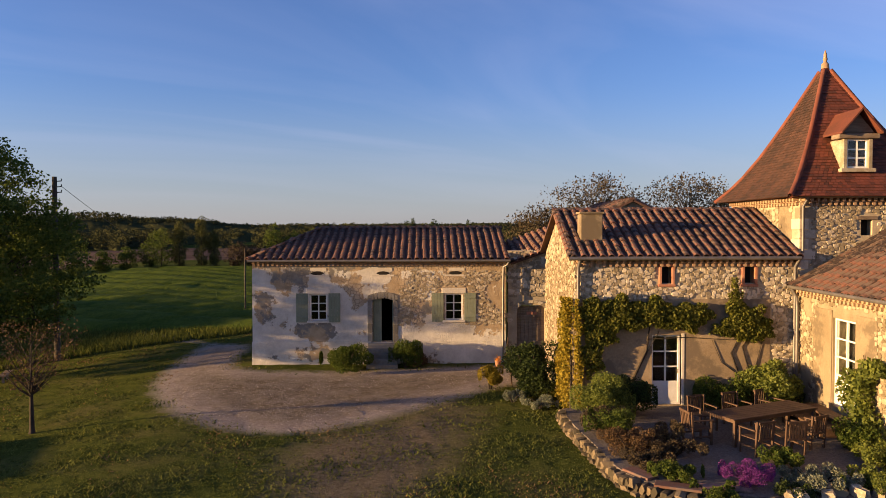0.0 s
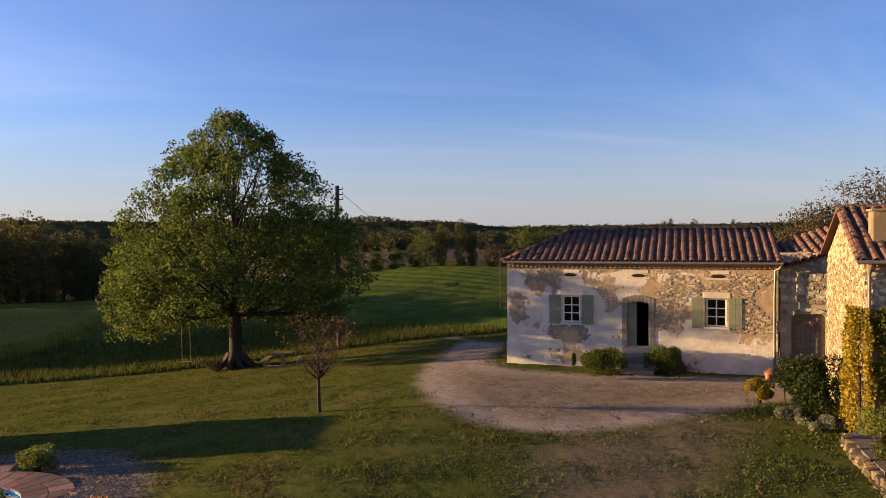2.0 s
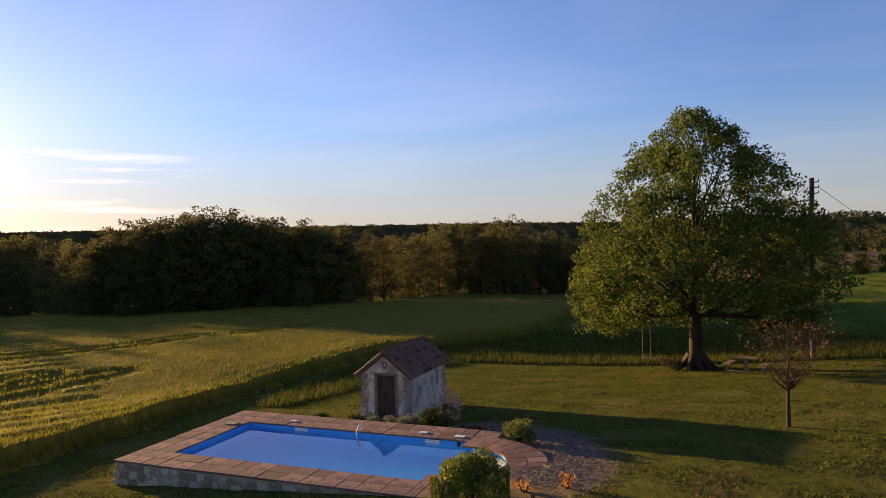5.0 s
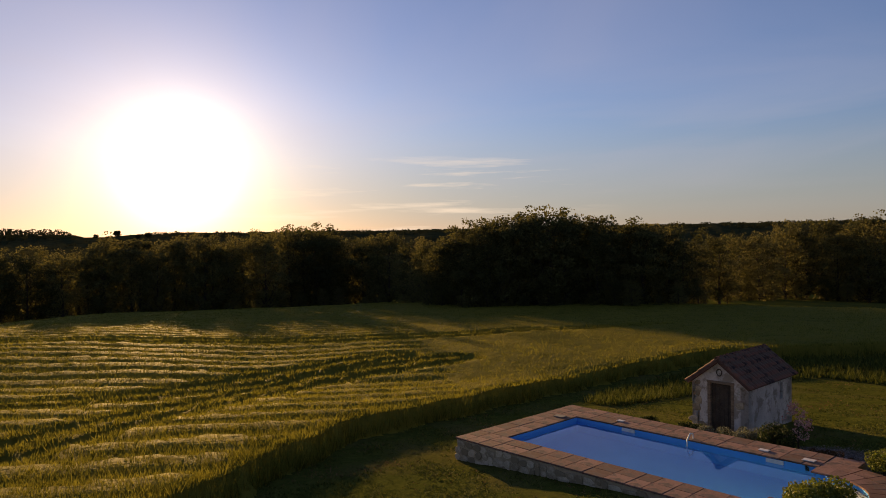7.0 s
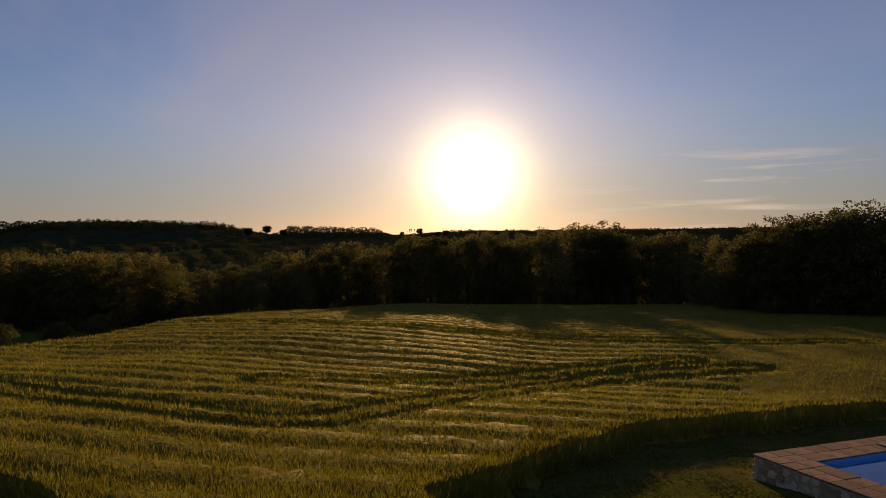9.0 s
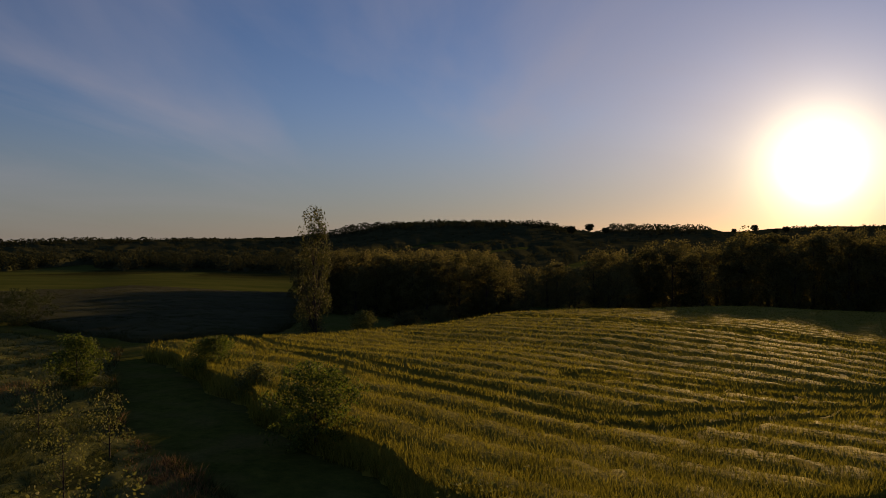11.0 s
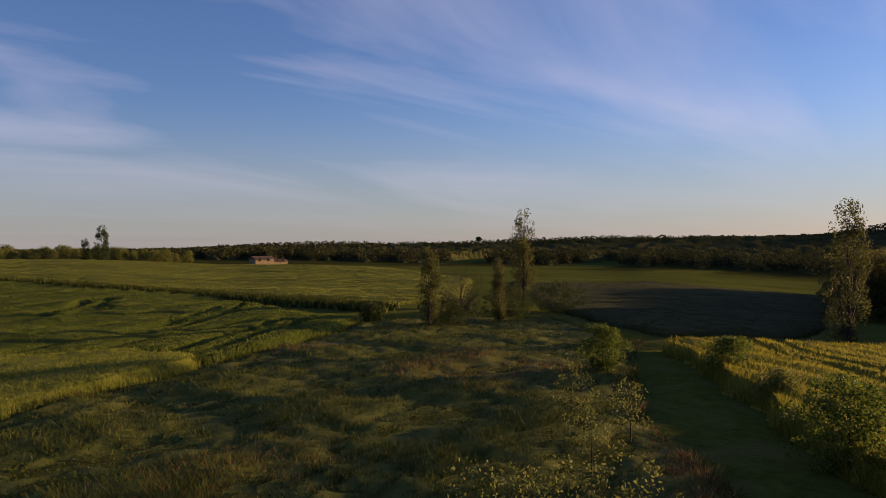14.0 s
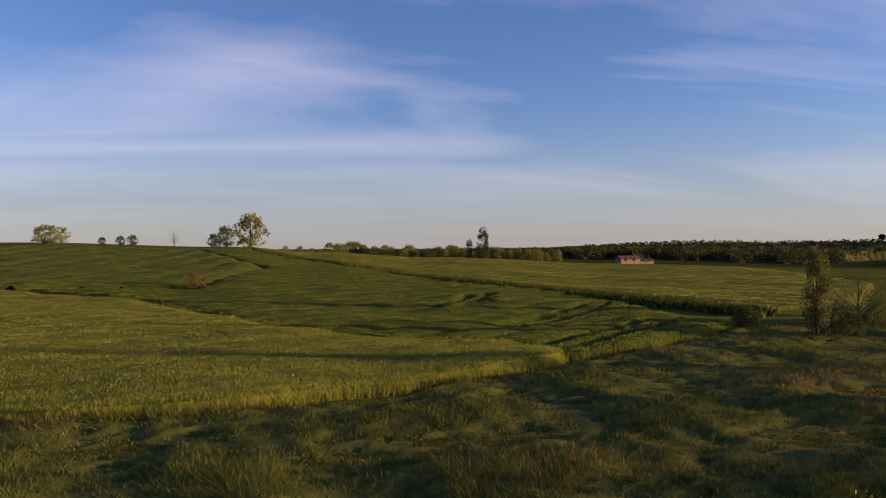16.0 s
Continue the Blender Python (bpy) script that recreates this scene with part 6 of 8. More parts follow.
    tagged(ob, "tall unmown grass along the lawn's edge", "grass", kind="stuff")


# Dark blades added as the shade line of the step between two crops.
def ditch_grass():
    line = [(-5, -68), (6, -79), (14, -87), (31, -98.5), (67, -130.5), (105, -155)]
    u = rng.uniform(0, len(line) - 1.001, 30000)
    k = u.astype(int)
    f = u - k
    pts = np.array(line, dtype=float)
    q = pts[k] * (1 - f)[:, None] + pts[k + 1] * f[:, None] + rng.normal(0, 1.1, (len(u), 2))
    ob = blade_mesh("ditch_grass", q[:, 0], q[:, 1], heights(q[:, 0], q[:, 1]) - 0.05, 0.5, 1.0, 0.05 + 0.001 * np.hypot(q[:, 0], q[:, 1]), 0.2, "meadow_grass")
    tagged(ob, "dark grass strip drawn in for the shaded step between two crops", "grass", kind="stuff")


def lawn_grass():
    bx, by, r = polar_scatter(420000, -20, 135, 10, 48)
    keep = (edge_distance(bx, by, DRIVE) > -0.7) & (edge_distance(bx, by, POOL_GRAVEL) > -0.1) & (edge_distance(bx, by, POOL_OUTLINE) > 0.5) & (edge_distance(bx, by, TERRACE) > 0.3)
    keep &= (edge_distance(bx, by, FIELD_WEST) > 0.2) & ~inside(bx, by, BANK) & ~((by > 31) & (bx > -9))
    d = edge_distance(bx, by, DRIVE)
    keep &= rng.uniform(0, 1.6, len(bx)) < np.clip((d + 0.7) / 1.2, 0, 1) + 0.15
    keep &= (edge_distance(bx, by, BARE) > 0) | (rng.uniform(0, 1, len(bx)) < 0.55)
    bx, by, r = bx[keep], by[keep], r[keep]
    lump = np.sin(bx * 1.7 + 2 * np.sin(by * 0.9)) + np.sin(by * 2.1 - bx * 0.7)
    dry = (np.sin(bx * 0.5 + 0.7) * np.sin(by * 0.41 + 2.0) + 0.5 * np.sin(bx * 1.9 + by) + rng.normal(0, 0.5, len(bx))) > 1.15
    tall = 0.045 + 0.014 * lump
    for mat, sel, name, label in (("grass", ~dry, "lawn_grass", "short mown lawn grass"), ("dry_grass", dry, "dry_lawn_grass", "straw-coloured dry patches in the lawn")):
        x, y, h, w = bx[sel], by[sel], np.clip(tall[sel], 0.02, 0.1), 0.009 + 0.0009 * r[sel]
        ob = blade_mesh(name, x, y, heights(x, y) - 0.012, h * 0.7, h * 1.5, w, 0.45, mat)
        tagged(ob, label, "grass", kind="stuff")




def loose_pebbles():
    for poly, n, name, label in ((DRIVE, 70000, "drive_pebbles", "loose pale gravel on the drive"), (POOL_GRAVEL, 60000, "pool_pebbles", "loose gravel beside the pool, coloured dark for weaker light")):
        xs, ys = [q[0] for q in poly], [q[1] for q in poly]
        px, py = rng.uniform(min(xs), max(xs), n), rng.uniform(max(min(ys), 15 if poly is DRIVE else 5), min(max(ys), 42), n)
        keep = edge_distance(px, py, poly) < rng.normal(-0.2, 0.45, n)
        keep &= rng.uniform(-1.4, 1.4, n) < np.sin(px * 1.1 + np.sin(py * 0.8)) + np.sin(py * 1.6 - px * 0.4) + 0.6
        px, py = px[keep], py[keep]
        c = np.stack([px, py, heights(px, py) + 0.012], 1)
        q = leaf_quads(c, 0.024 if name == "drive_pebbles" else 0.036, rng)
        q[:, :, 2] = (q[:, :, 2] - c[:, None, 2]) * 0.35 + c[:, None, 2]
        tagged(soup(name, q, 4, "pebble" if name == "drive_pebbles" else "pebble_shaded"), label, "gravel", kind="stuff")


rough_grass()
ditch_grass()
lawn_grass()
loose_pebbles()


# ---- trees
def skyline(bearing, rows):
    for (b0, e0), (b1, e1) in zip(rows, rows[1:]):
        if b0 <= bearing <= b1:
            return e0 + (e1 - e0) * (bearing - b0) / (b1 - b0)
    return rows[-1][1]


lime_tree = make_tree("lime_tree", "large broad lime tree in fresh leaf with a dark trunk", 13.8, 6.9, 2.2, lime, 60, 1380, 70, 0.082, 0.56, "leaf", 3, trunk=0.38, hollow=0.5, wave=0.6, bulge=(0.5, 0.37), fork=3.0, lifted=radians(-53), thin=0.25)
put(lime_tree, -24.3, 32.8)

WOOD_TOP = [(43, -1.2), (46, -0.4), (49, 0.6), (51, 1.5), (53, 1.1), (56, 0.9), (63, 0.7), (66, 0.9), (69, 1.7), (71, 1.95), (73, 2.4), (74.2, 2.8), (76, 2.2), (78, 1.8), (80, 1.3), (82, 0.65), (86, 0.95), (88, 0.4), (90, 0.8), (93, 1.35), (95, 1.0), (97, 0.7), (100, 0.85), (103.6, 0.75), (104.4, 0.4), (107.6, 0.45), (108.4, -0.6), (112, -0.1), (116, -0.4), (119, -1.3), (122, -2.0), (125, -1.9), (128, -0.9), (131, -0.5), (137, -0.6), (142, -1.0)]


def ragged(v):
    return 0.55 + 0.45 * math.sin(math.pi * min(1.0, 0.1 + 0.8 * v)) - 0.25 * max(0.0, v - 0.7)


def woodland():
    kinds = []
    for k in range(5):
        t = make_tree("woodland_tree", "broad-leaved woodland tree at the field's far edge", 12.0, 2.7 + 0.45 * (k % 3), 0.3 + 0.5 * (k % 2), (dome, ragged, ragged, ragged, dome)[k], 18, 95 + 8 * k, 44, 0.15, 0.85, "leaf_wood", 90 + k, trunk=0.2, hollow=0.25)
        tagged(t, group="wood behind the field")
        kinds.append(t)
    gen = random.Random(4)
    places = []
    b = 43.2
    while b < 141:
        far = max(smooth(80, 90, b), 1 - smooth(55, 65, b))
        for row in range(2):
            bb = b + gen.uniform(-0.5, 0.5)
            r = 108 + 44 * far + row * (6 + 9 * far) + gen.uniform(-2, 3) + 18 * smooth(83, 87, b) * (1 - smooth(94, 97, b)) - 66 * smooth(113, 128, b)
            x, y = -math.sin(radians(bb)) * r, math.cos(radians(bb)) * r
            z = height(x, y)
            top = 6 + r * math.tan(radians(skyline(bb, WOOD_TOP) + gen.uniform(-1.0, 0.3) - 0.15 * (1 - row) + 0.1 * math.sin(bb * 2.3)))
            places.append((x, y, max(4.0, top - z)))
        b += gen.uniform(0.8, 1.3)
    # deep rows added behind the wood's edge, to cast shade on the hollow
    for k in range(110):
        bb, r = gen.uniform(127, 141.5), 92 + 58 * gen.random()
        x, y = -math.sin(radians(bb)) * r, math.cos(radians(bb)) * r
        places.append((x, y, max(4.0, 6 + r * math.tan(radians(-0.75 + gen.uniform(-0.6, 0.2))) - height(x, y))))
    # low growth along the wood's edge
    for i in range(34):
        bb = 44 + i * 1.65 + gen.uniform(-0.3, 0.3)
        r = 104 + 44 * max(smooth(80, 90, bb), 1 - smooth(55, 65, bb)) + gen.uniform(-1, 2)
        x, y = -math.sin(radians(bb)) * r, math.cos(radians(bb)) * r
        places.append((x, y, gen.uniform(2.0, 5.0)))
    for i, (x, y, h) in enumerate(places):
        m = pose(x, y, height(x, y) - 0.1, 0, 0, gen.uniform(0, 360)) @ Matrix.Diagonal((h / 12 * gen.uniform(0.85, 1.15) + 0.12, h / 12 + 0.1, h / 12, 1))
        if i < 5:
            kinds[i].matrix_basis = m
        else:
            src = gen.choice(kinds)
            c = copy_thing(src, Matrix())
            c.matrix_basis = m


woodland()


FAR_TOP = [(-15, 0.5), (0, 0.38), (12, 0.34), (16.5, 0.33), (18, 0.66), (20.8, 0.84), (23, 0.86), (25, 1.15), (26.7, 1.25), (28, 1.05), (32, 0.95), (44, 0.85), (49, 0.97), (61, 1.0), (67, 0.95), (80, 0.85), (97, 0.82), (104, 0.86), (108.5, 0.45), (110.3, 1.03), (116.8, 1.25), (118.3, 0.62), (120, 1.06), (122.5, 1.58), (131, 1.68), (136, 1.5),
           (138, 1.25), (139.6, 0.77), (143.6, 0.2), (147, 0.33), (157, 0.42), (163, 0.3), (169, 0.08), (174, 0.05), (180, 0.2), (186, 0.0), (191, -0.22), (200, -0.2), (214, -0.2)]


def far_woods():
    """Distant woods on the hills round the valley: an uneven canopy with clearings, and loose foliage along its crests."""
    gen = np.random.default_rng(12)
    bear = np.arange(-14, 213, 0.13)
    dist = [230.0]
    while dist[-1] < 1480:
        dist.append(dist[-1] * 1.028)
    cap = np.array([math.tan(radians(skyline(b, FAR_TOP))) for b in bear])
    shape = (len(dist), len(bear))
    lump = gen.normal(0, 1, shape)
    for axis, k in ((1, 2), (1, 1), (0, 1)):
        lump = (lump + np.roll(lump, k, axis) + np.roll(lump, -k, axis)) / 1.8
    rr, bb = np.meshgrid(dist, bear, indexing="ij")
    px, py = -np.sin(np.radians(bb)) * rr, np.cos(np.radians(bb)) * rr
    ground = np.array([[height(x, y) for x, y in zip(xs, ys)] for xs, ys in zip(px, py)])
    clearing = np.sin(bb * 0.33 + rr * 0.006) * np.sin(rr * 0.011 + bb * 0.2) + 0.3 * np.sin(bb * 1.3 + rr * 0.02)
    first = np.interp(bb, (-14, 3, 9, 48, 55, 128, 152, 188, 197, 213), (235, 250, 345, 345, 240, 240, 430, 450, 650, 660)) + 25 * np.sin(bb * 1.7) + 14 * np.sin(bb * 4.3)
    full = np.clip((rr - first) / 70, 0, 1) * np.maximum(np.clip((0.62 - clearing) / 0.14, 0, 1), np.clip((rr - 1000) / 150, 0, 1))
    wooded = full > 0.05
    tall = full * (4.6 + 0.6 * np.clip(lump, -1.8, 1.8) + 1.2 * np.sin(bb * 0.9 + rr * 0.013) + 0.6 * np.sin(bb * 3.1 - rr * 0.02))
    room = 6 + rr * cap[None, :] * np.where(rr < 900, 0.85, 1.0) - ground - np.where(rr < 900, 0.0, 0.8) + 0.9 * np.clip(lump, -1, 1)
    tall = np.where(wooded, np.maximum(np.minimum(tall, room), -1.0), -1.5)
    verts = np.stack([px, py, ground + tall], 2).reshape(-1, 3)
    i, j = np.meshgrid(np.arange(shape[0] - 1), np.arange(shape[1] - 1), indexing="ij")
    a = (i * shape[1] + j).ravel()
    keep = (tall[:-1, :-1] > 0).ravel() | (tall[1:, 1:] > 0).ravel() | (tall[1:, :-1] > 0).ravel()
    a = a[keep]
    canopy = mesh_object("distant_woods", verts, np.stack([a, a + 1, a + 1 + shape[1], a + shape[1]], 1).tolist(), "leaf_far", smooth_faces=True)
    tagged(canopy, "dark distant woods on the valley's hills", "woods", kind="stuff")
    # crowns of small foliage standing in and before the canopy
    trees = 11000
    tb = gen.uniform(-13, 212, trees)
    edge = np.interp(tb, (-14, 3, 9, 48, 55, 128, 152, 188, 197, 213), (235, 250, 345, 345, 240, 240, 430, 450, 650, 660)) + 25 * np.sin(tb * 1.7) + 14 * np.sin(tb * 4.3)
    tr = np.where(gen.uniform(0, 1, trees) < 0.55, edge + np.abs(gen.normal(0, 70, trees)), gen.uniform(450, 1450, trees))
    gap = np.sin(tb * 0.33 + tr * 0.006) * np.sin(tr * 0.011 + tb * 0.2) + 0.3 * np.sin(tb * 1.3 + tr * 0.02)
    ok = (tr > edge) & ((gap < 0.6) | (tr > 1050))
    cen, size = [], []
    for b, q in zip(tb[ok], tr[ok]):
        x, y = -math.sin(radians(b)) * q, math.cos(radians(b)) * q
        z = height(x, y)
        limit = 6 + q * math.tan(radians(skyline(b, FAR_TOP))) * (0.85 if q < 900 else 1.0) - z + gen.uniform(-0.6, 0.6)
        h = min(gen.uniform(5.0, 9.5), limit)
        if h < 2.0:
            continue
        k = 44 if q < 620 else 18
        u = gen.normal(size=(k, 3))
        u /= np.linalg.norm(u, axis=1)[:, None]
        u *= gen.uniform(0.6, 1.0, (k, 1)) ** 0.5
        wide = h * gen.uniform(0.3, 0.45)
        cen.append(np.stack([x + u[:, 0] * wide, y + u[:, 1] * wide, z + h * 0.52 + u[:, 2] * h * 0.47], 1))
        size.append(np.full(k, 0.24 + 0.0010 * q))
    # closed crowns along the crests of the hills
    for b in np.arange(-13, 188, 0.1):
        if 117.1 < b < 119.8 or 104.2 < b < 109.6:
            continue
        q = gen.uniform(1180, 1400)
        bb = b + gen.uniform(-0.1, 0.1)
        x, y = -math.sin(radians(bb)) * q, math.cos(radians(bb)) * q
        z = height(x, y)
        crown = 6 + q * math.tan(radians(skyline(bb, FAR_TOP))) + gen.uniform(-3.5, 2.2)
        wide = gen.uniform(3.5, 7.5)
        k = 64
        u = gen.normal(size=(k, 3))
        u /= np.linalg.norm(u, axis=1)[:, None]
        cen.append(np.stack([x + u[:, 0] * wide, y + u[:, 1] * wide, np.maximum(crown - 7.0 + u[:, 2] * 7.0, z + 0.3)], 1))
        size.append(np.full(k, 1.5))
    soup("foliage", leaf_quads(np.concatenate(cen), np.concatenate(size), gen), 4, "leaf_far", canopy)


far_woods()


def ridge_trees():
    """Single trees that stand clear on the bare stretches of the ridge."""
    first = make_tree("ridge_tree", "lone round tree on the far ridge", 15.0, 7.0, 3.5, ball, 12, 60, 26, 0.9, 2.0, "leaf_far", 640, trunk=0.6, hollow=0.2)
    for k, (b, top, share) in enumerate(((118.63, 1.3, 1.0), (117.35, 1.0, 0.8), (120.0, 1.15, 1.0), (108.0, 0.78, 0.5), (106.6, 1.05, 0.75), (105.2, 0.75, 0.55), (104.5, 0.9, 0.7), (107.3, 0.62, 0.35), (167.3, 0.5, 0.7))):
        r = 1180
        x, y = -math.sin(radians(b)) * r, math.cos(radians(b)) * r
        t = first if k == 0 else copy_thing(first, Matrix())
        # the crown's top reaches the ridge's skyline
        lift = max(height(x, y), 6 + r * math.tan(radians(top)) - 15.0 * share)
        t.matrix_basis = pose(x, y, lift, 0, 0, b * 57) @ Matrix.Scale(share, 4)
        tagged(t, group="trees on the ridge")


ridge_trees()


def poplars():
    for x, y, h, w, seed in ((-37, -44.9, 10.2, 1.45, 101), (-14.1, -55.6, 5.2, 0.55, 52), (-7.7, -50.5, 5.7, 0.8, 57), (-20.8, -71.4, 9.8, 1.15, 97)):
        p = make_tree("poplar", "slender upright poplar in leaf beside a track", h, w, 0.25, column, 22, int(36 + h * 10), 52, 0.05 + 0.003 * h, 0.30 + 0.012 * h, "leaf_poplar", seed, trunk=0.05 + 0.012 * h, squash=1.5, hollow=0.1)
        tagged(p, group="poplars by the track")
        put(p, x, y)
    # cypresses beyond the fields and the farmhouse
    cy = make_tree("cypress", "narrow dark cypress in the distance", 10.0, 1.9, 0.0, column, 4, 150, 26, 0.16, 0.5, "leaf_dark", 71, trunk=0.12, squash=1.4)
    put(cy, -math.sin(radians(195.8)) * 225, math.cos(radians(195.8)) * 225)
    for b, r, h in ((196.9, 225, 6.2), (6.0, 170, 8.6), (2.6, 172, 10.2), (0.8, 172, 10.0), (-2.2, 170, 9.8), (-4.0, 175, 9.0)):
        x, y = -math.sin(radians(b)) * r, math.cos(radians(b)) * r
        c = copy_thing(cy, Matrix())
        c.matrix_basis = pose(x, y, height(x, y), 0, 0, b * 40) @ Matrix.Diagonal((h / 10, h / 10, h / 10, 1))
        tagged(c, group="distant cypresses")


poplars()


def hill_trees():
    big = make_tree("field_tree", "large spreading tree on the field's crest", 9.5, 4.4, 0.8, dome, 10, 90, 24, 0.3, 1.15, "leaf_pale", 81, trunk=0.3, hollow=0.2)
    x, y = -math.sin(radians(214.1)) * 212, math.cos(radians(214.1)) * 212
    put(big, x, y)
    for b, r, s in ((215.9, 212, 0.62), (216.8, 214, 0.4), (223.4, 230, 0.3), (222.6, 230, 0.34), (224.6, 232, 0.25), (211.5, 230, 0.22), (210.4, 232, 0.26), (209.5, 236, 0.22)):
        x, y = -math.sin(radians(b)) * r, math.cos(radians(b)) * r
        c = copy_thing(big, Matrix())
        c.matrix_basis = pose(x, y, height(x, y) - 0.2, 0, 0, b * 33) @ Matrix.Scale(s, 4)
        tagged(c, "rounded green bush on the field's crest")
    dome_bush = make_tree("bush", "rounded green bush on the field's crest", 5.0, 4.2, 0.0, ball, 8, 110, 30, 0.2, 0.8, "leaf_pale", 84, trunk=0.1, hollow=0.1, category="bush")
    put(dome_bush, -math.sin(radians(227.9)) * 206, math.cos(radians(227.9)) * 206, 0, 1, -0.5)
    # a broken line of trees along the skyline
    gen = random.Random(9)
    for i in range(46):
        b = 190 + 18 * (i / 45.0) + gen.uniform(-0.2, 0.2)
        r = 262 + gen.uniform(-10, 10)
        x, y = -math.sin(radians(b)) * r, math.cos(radians(b)) * r
        c = copy_thing(big, Matrix())
        c.matrix_basis = pose(x, y, height(x, y) - 0.3, 0, 0, gen.uniform(0, 360)) @ Matrix.Diagonal((1.1, 1.1, 1, 1)) @ Matrix.Scale(gen.uniform(0.28, 0.52), 4)
        tagged(c, "small tree in a hedge line along the skyline", group="skyline hedge")
    for b, r, s in ((219.7, 216, 0.5),):
        bare = make_tree("bare_tree", "small bare pale tree on the field's crest", 5.0, 2.0, 1.2, ball, 16, 20, 10, 0.06, 0.6, "leaf_pale", 83, trunk=0.12)
        put(bare, -math.sin(radians(b)) * r, math.cos(radians(b)) * r)
    # trees and bushes beyond the bright crop, at the edge of the ploughed land
    north = [(-41.7, 112.5, 7.1, 1.0, 'p'), (-38.3, 112.7, 7.6, 1.05, 'p'), (-36.5, 113.3, 5.8, 0.8, 'p'), (-53.5, 111.9, 3.1, 1.6, 'b'), (-50.4, 113.3, 3.5, 1.8, 'b'), (-44.2, 111.6, 6.1, 2.2, 'b'), (-46.9, 113.7, 4.3, 1.5, 'b'), (-34.4, 119.1, 3.9, 2.4, 'r'), (-31.7, 118.9, 3.2, 1.6, 'r'), (-28.5, 119.7, 6.9, 1.5, 'b'), (-56.8, 109.1, 6.2, 2.2, 'b'), (-57.0, 104.5, 7.2, 2.6, 'b'), (-21.4, 119.1, 6.2, 1.6, 'b'), (-25.3, 120.4, 5.7, 1.4, 'b')]
    leafs = {"p": "leaf_poplar", "b": "leaf", "r": "leaf_bronze_dark"}
    for k, (x, y, h, w, kind) in enumerate(north):
        if kind == "p":
            t = make_tree("poplar", "slender poplar beyond the bright green crop", h, w, 0.2, column, 10, 120, 34, 0.11, 0.5, leafs[kind], 600 + k, trunk=0.12, squash=1.4, hollow=0.1)
        else:
            label = "reddish-brown bare thicket beyond the crop" if kind == "r" else "rounded green bush beyond the crop"
            t = make_tree("bush", label, max(2.2, h), w, 0.1, ball, 10, int(50 + 20 * w), 30, 0.12, 0.6, leafs[kind], 600 + k, trunk=0.08, hollow=0.1, category="bush")
        tagged(t, group="trees beyond the bright crop")
        put(t, x, y)
    # trees behind the stone house, hardly in leaf
    for x, y, h, w, seed in ((9.8, 46, 9.3, 4.0, 61), (15.8, 46, 9.2, 4.2, 62), (7.0, 49, 7.6, 2.6, 63)):
        t = make_tree("garden_tree", "wide tree with bare twigs and few leaves behind the house", h, w, 2.2, dome, 90, 330, 40, 0.075, 0.8, "leaf_bronze_dark", seed, trunk=0.26, hollow=0.3)
        put(t, x, y)


hill_trees()


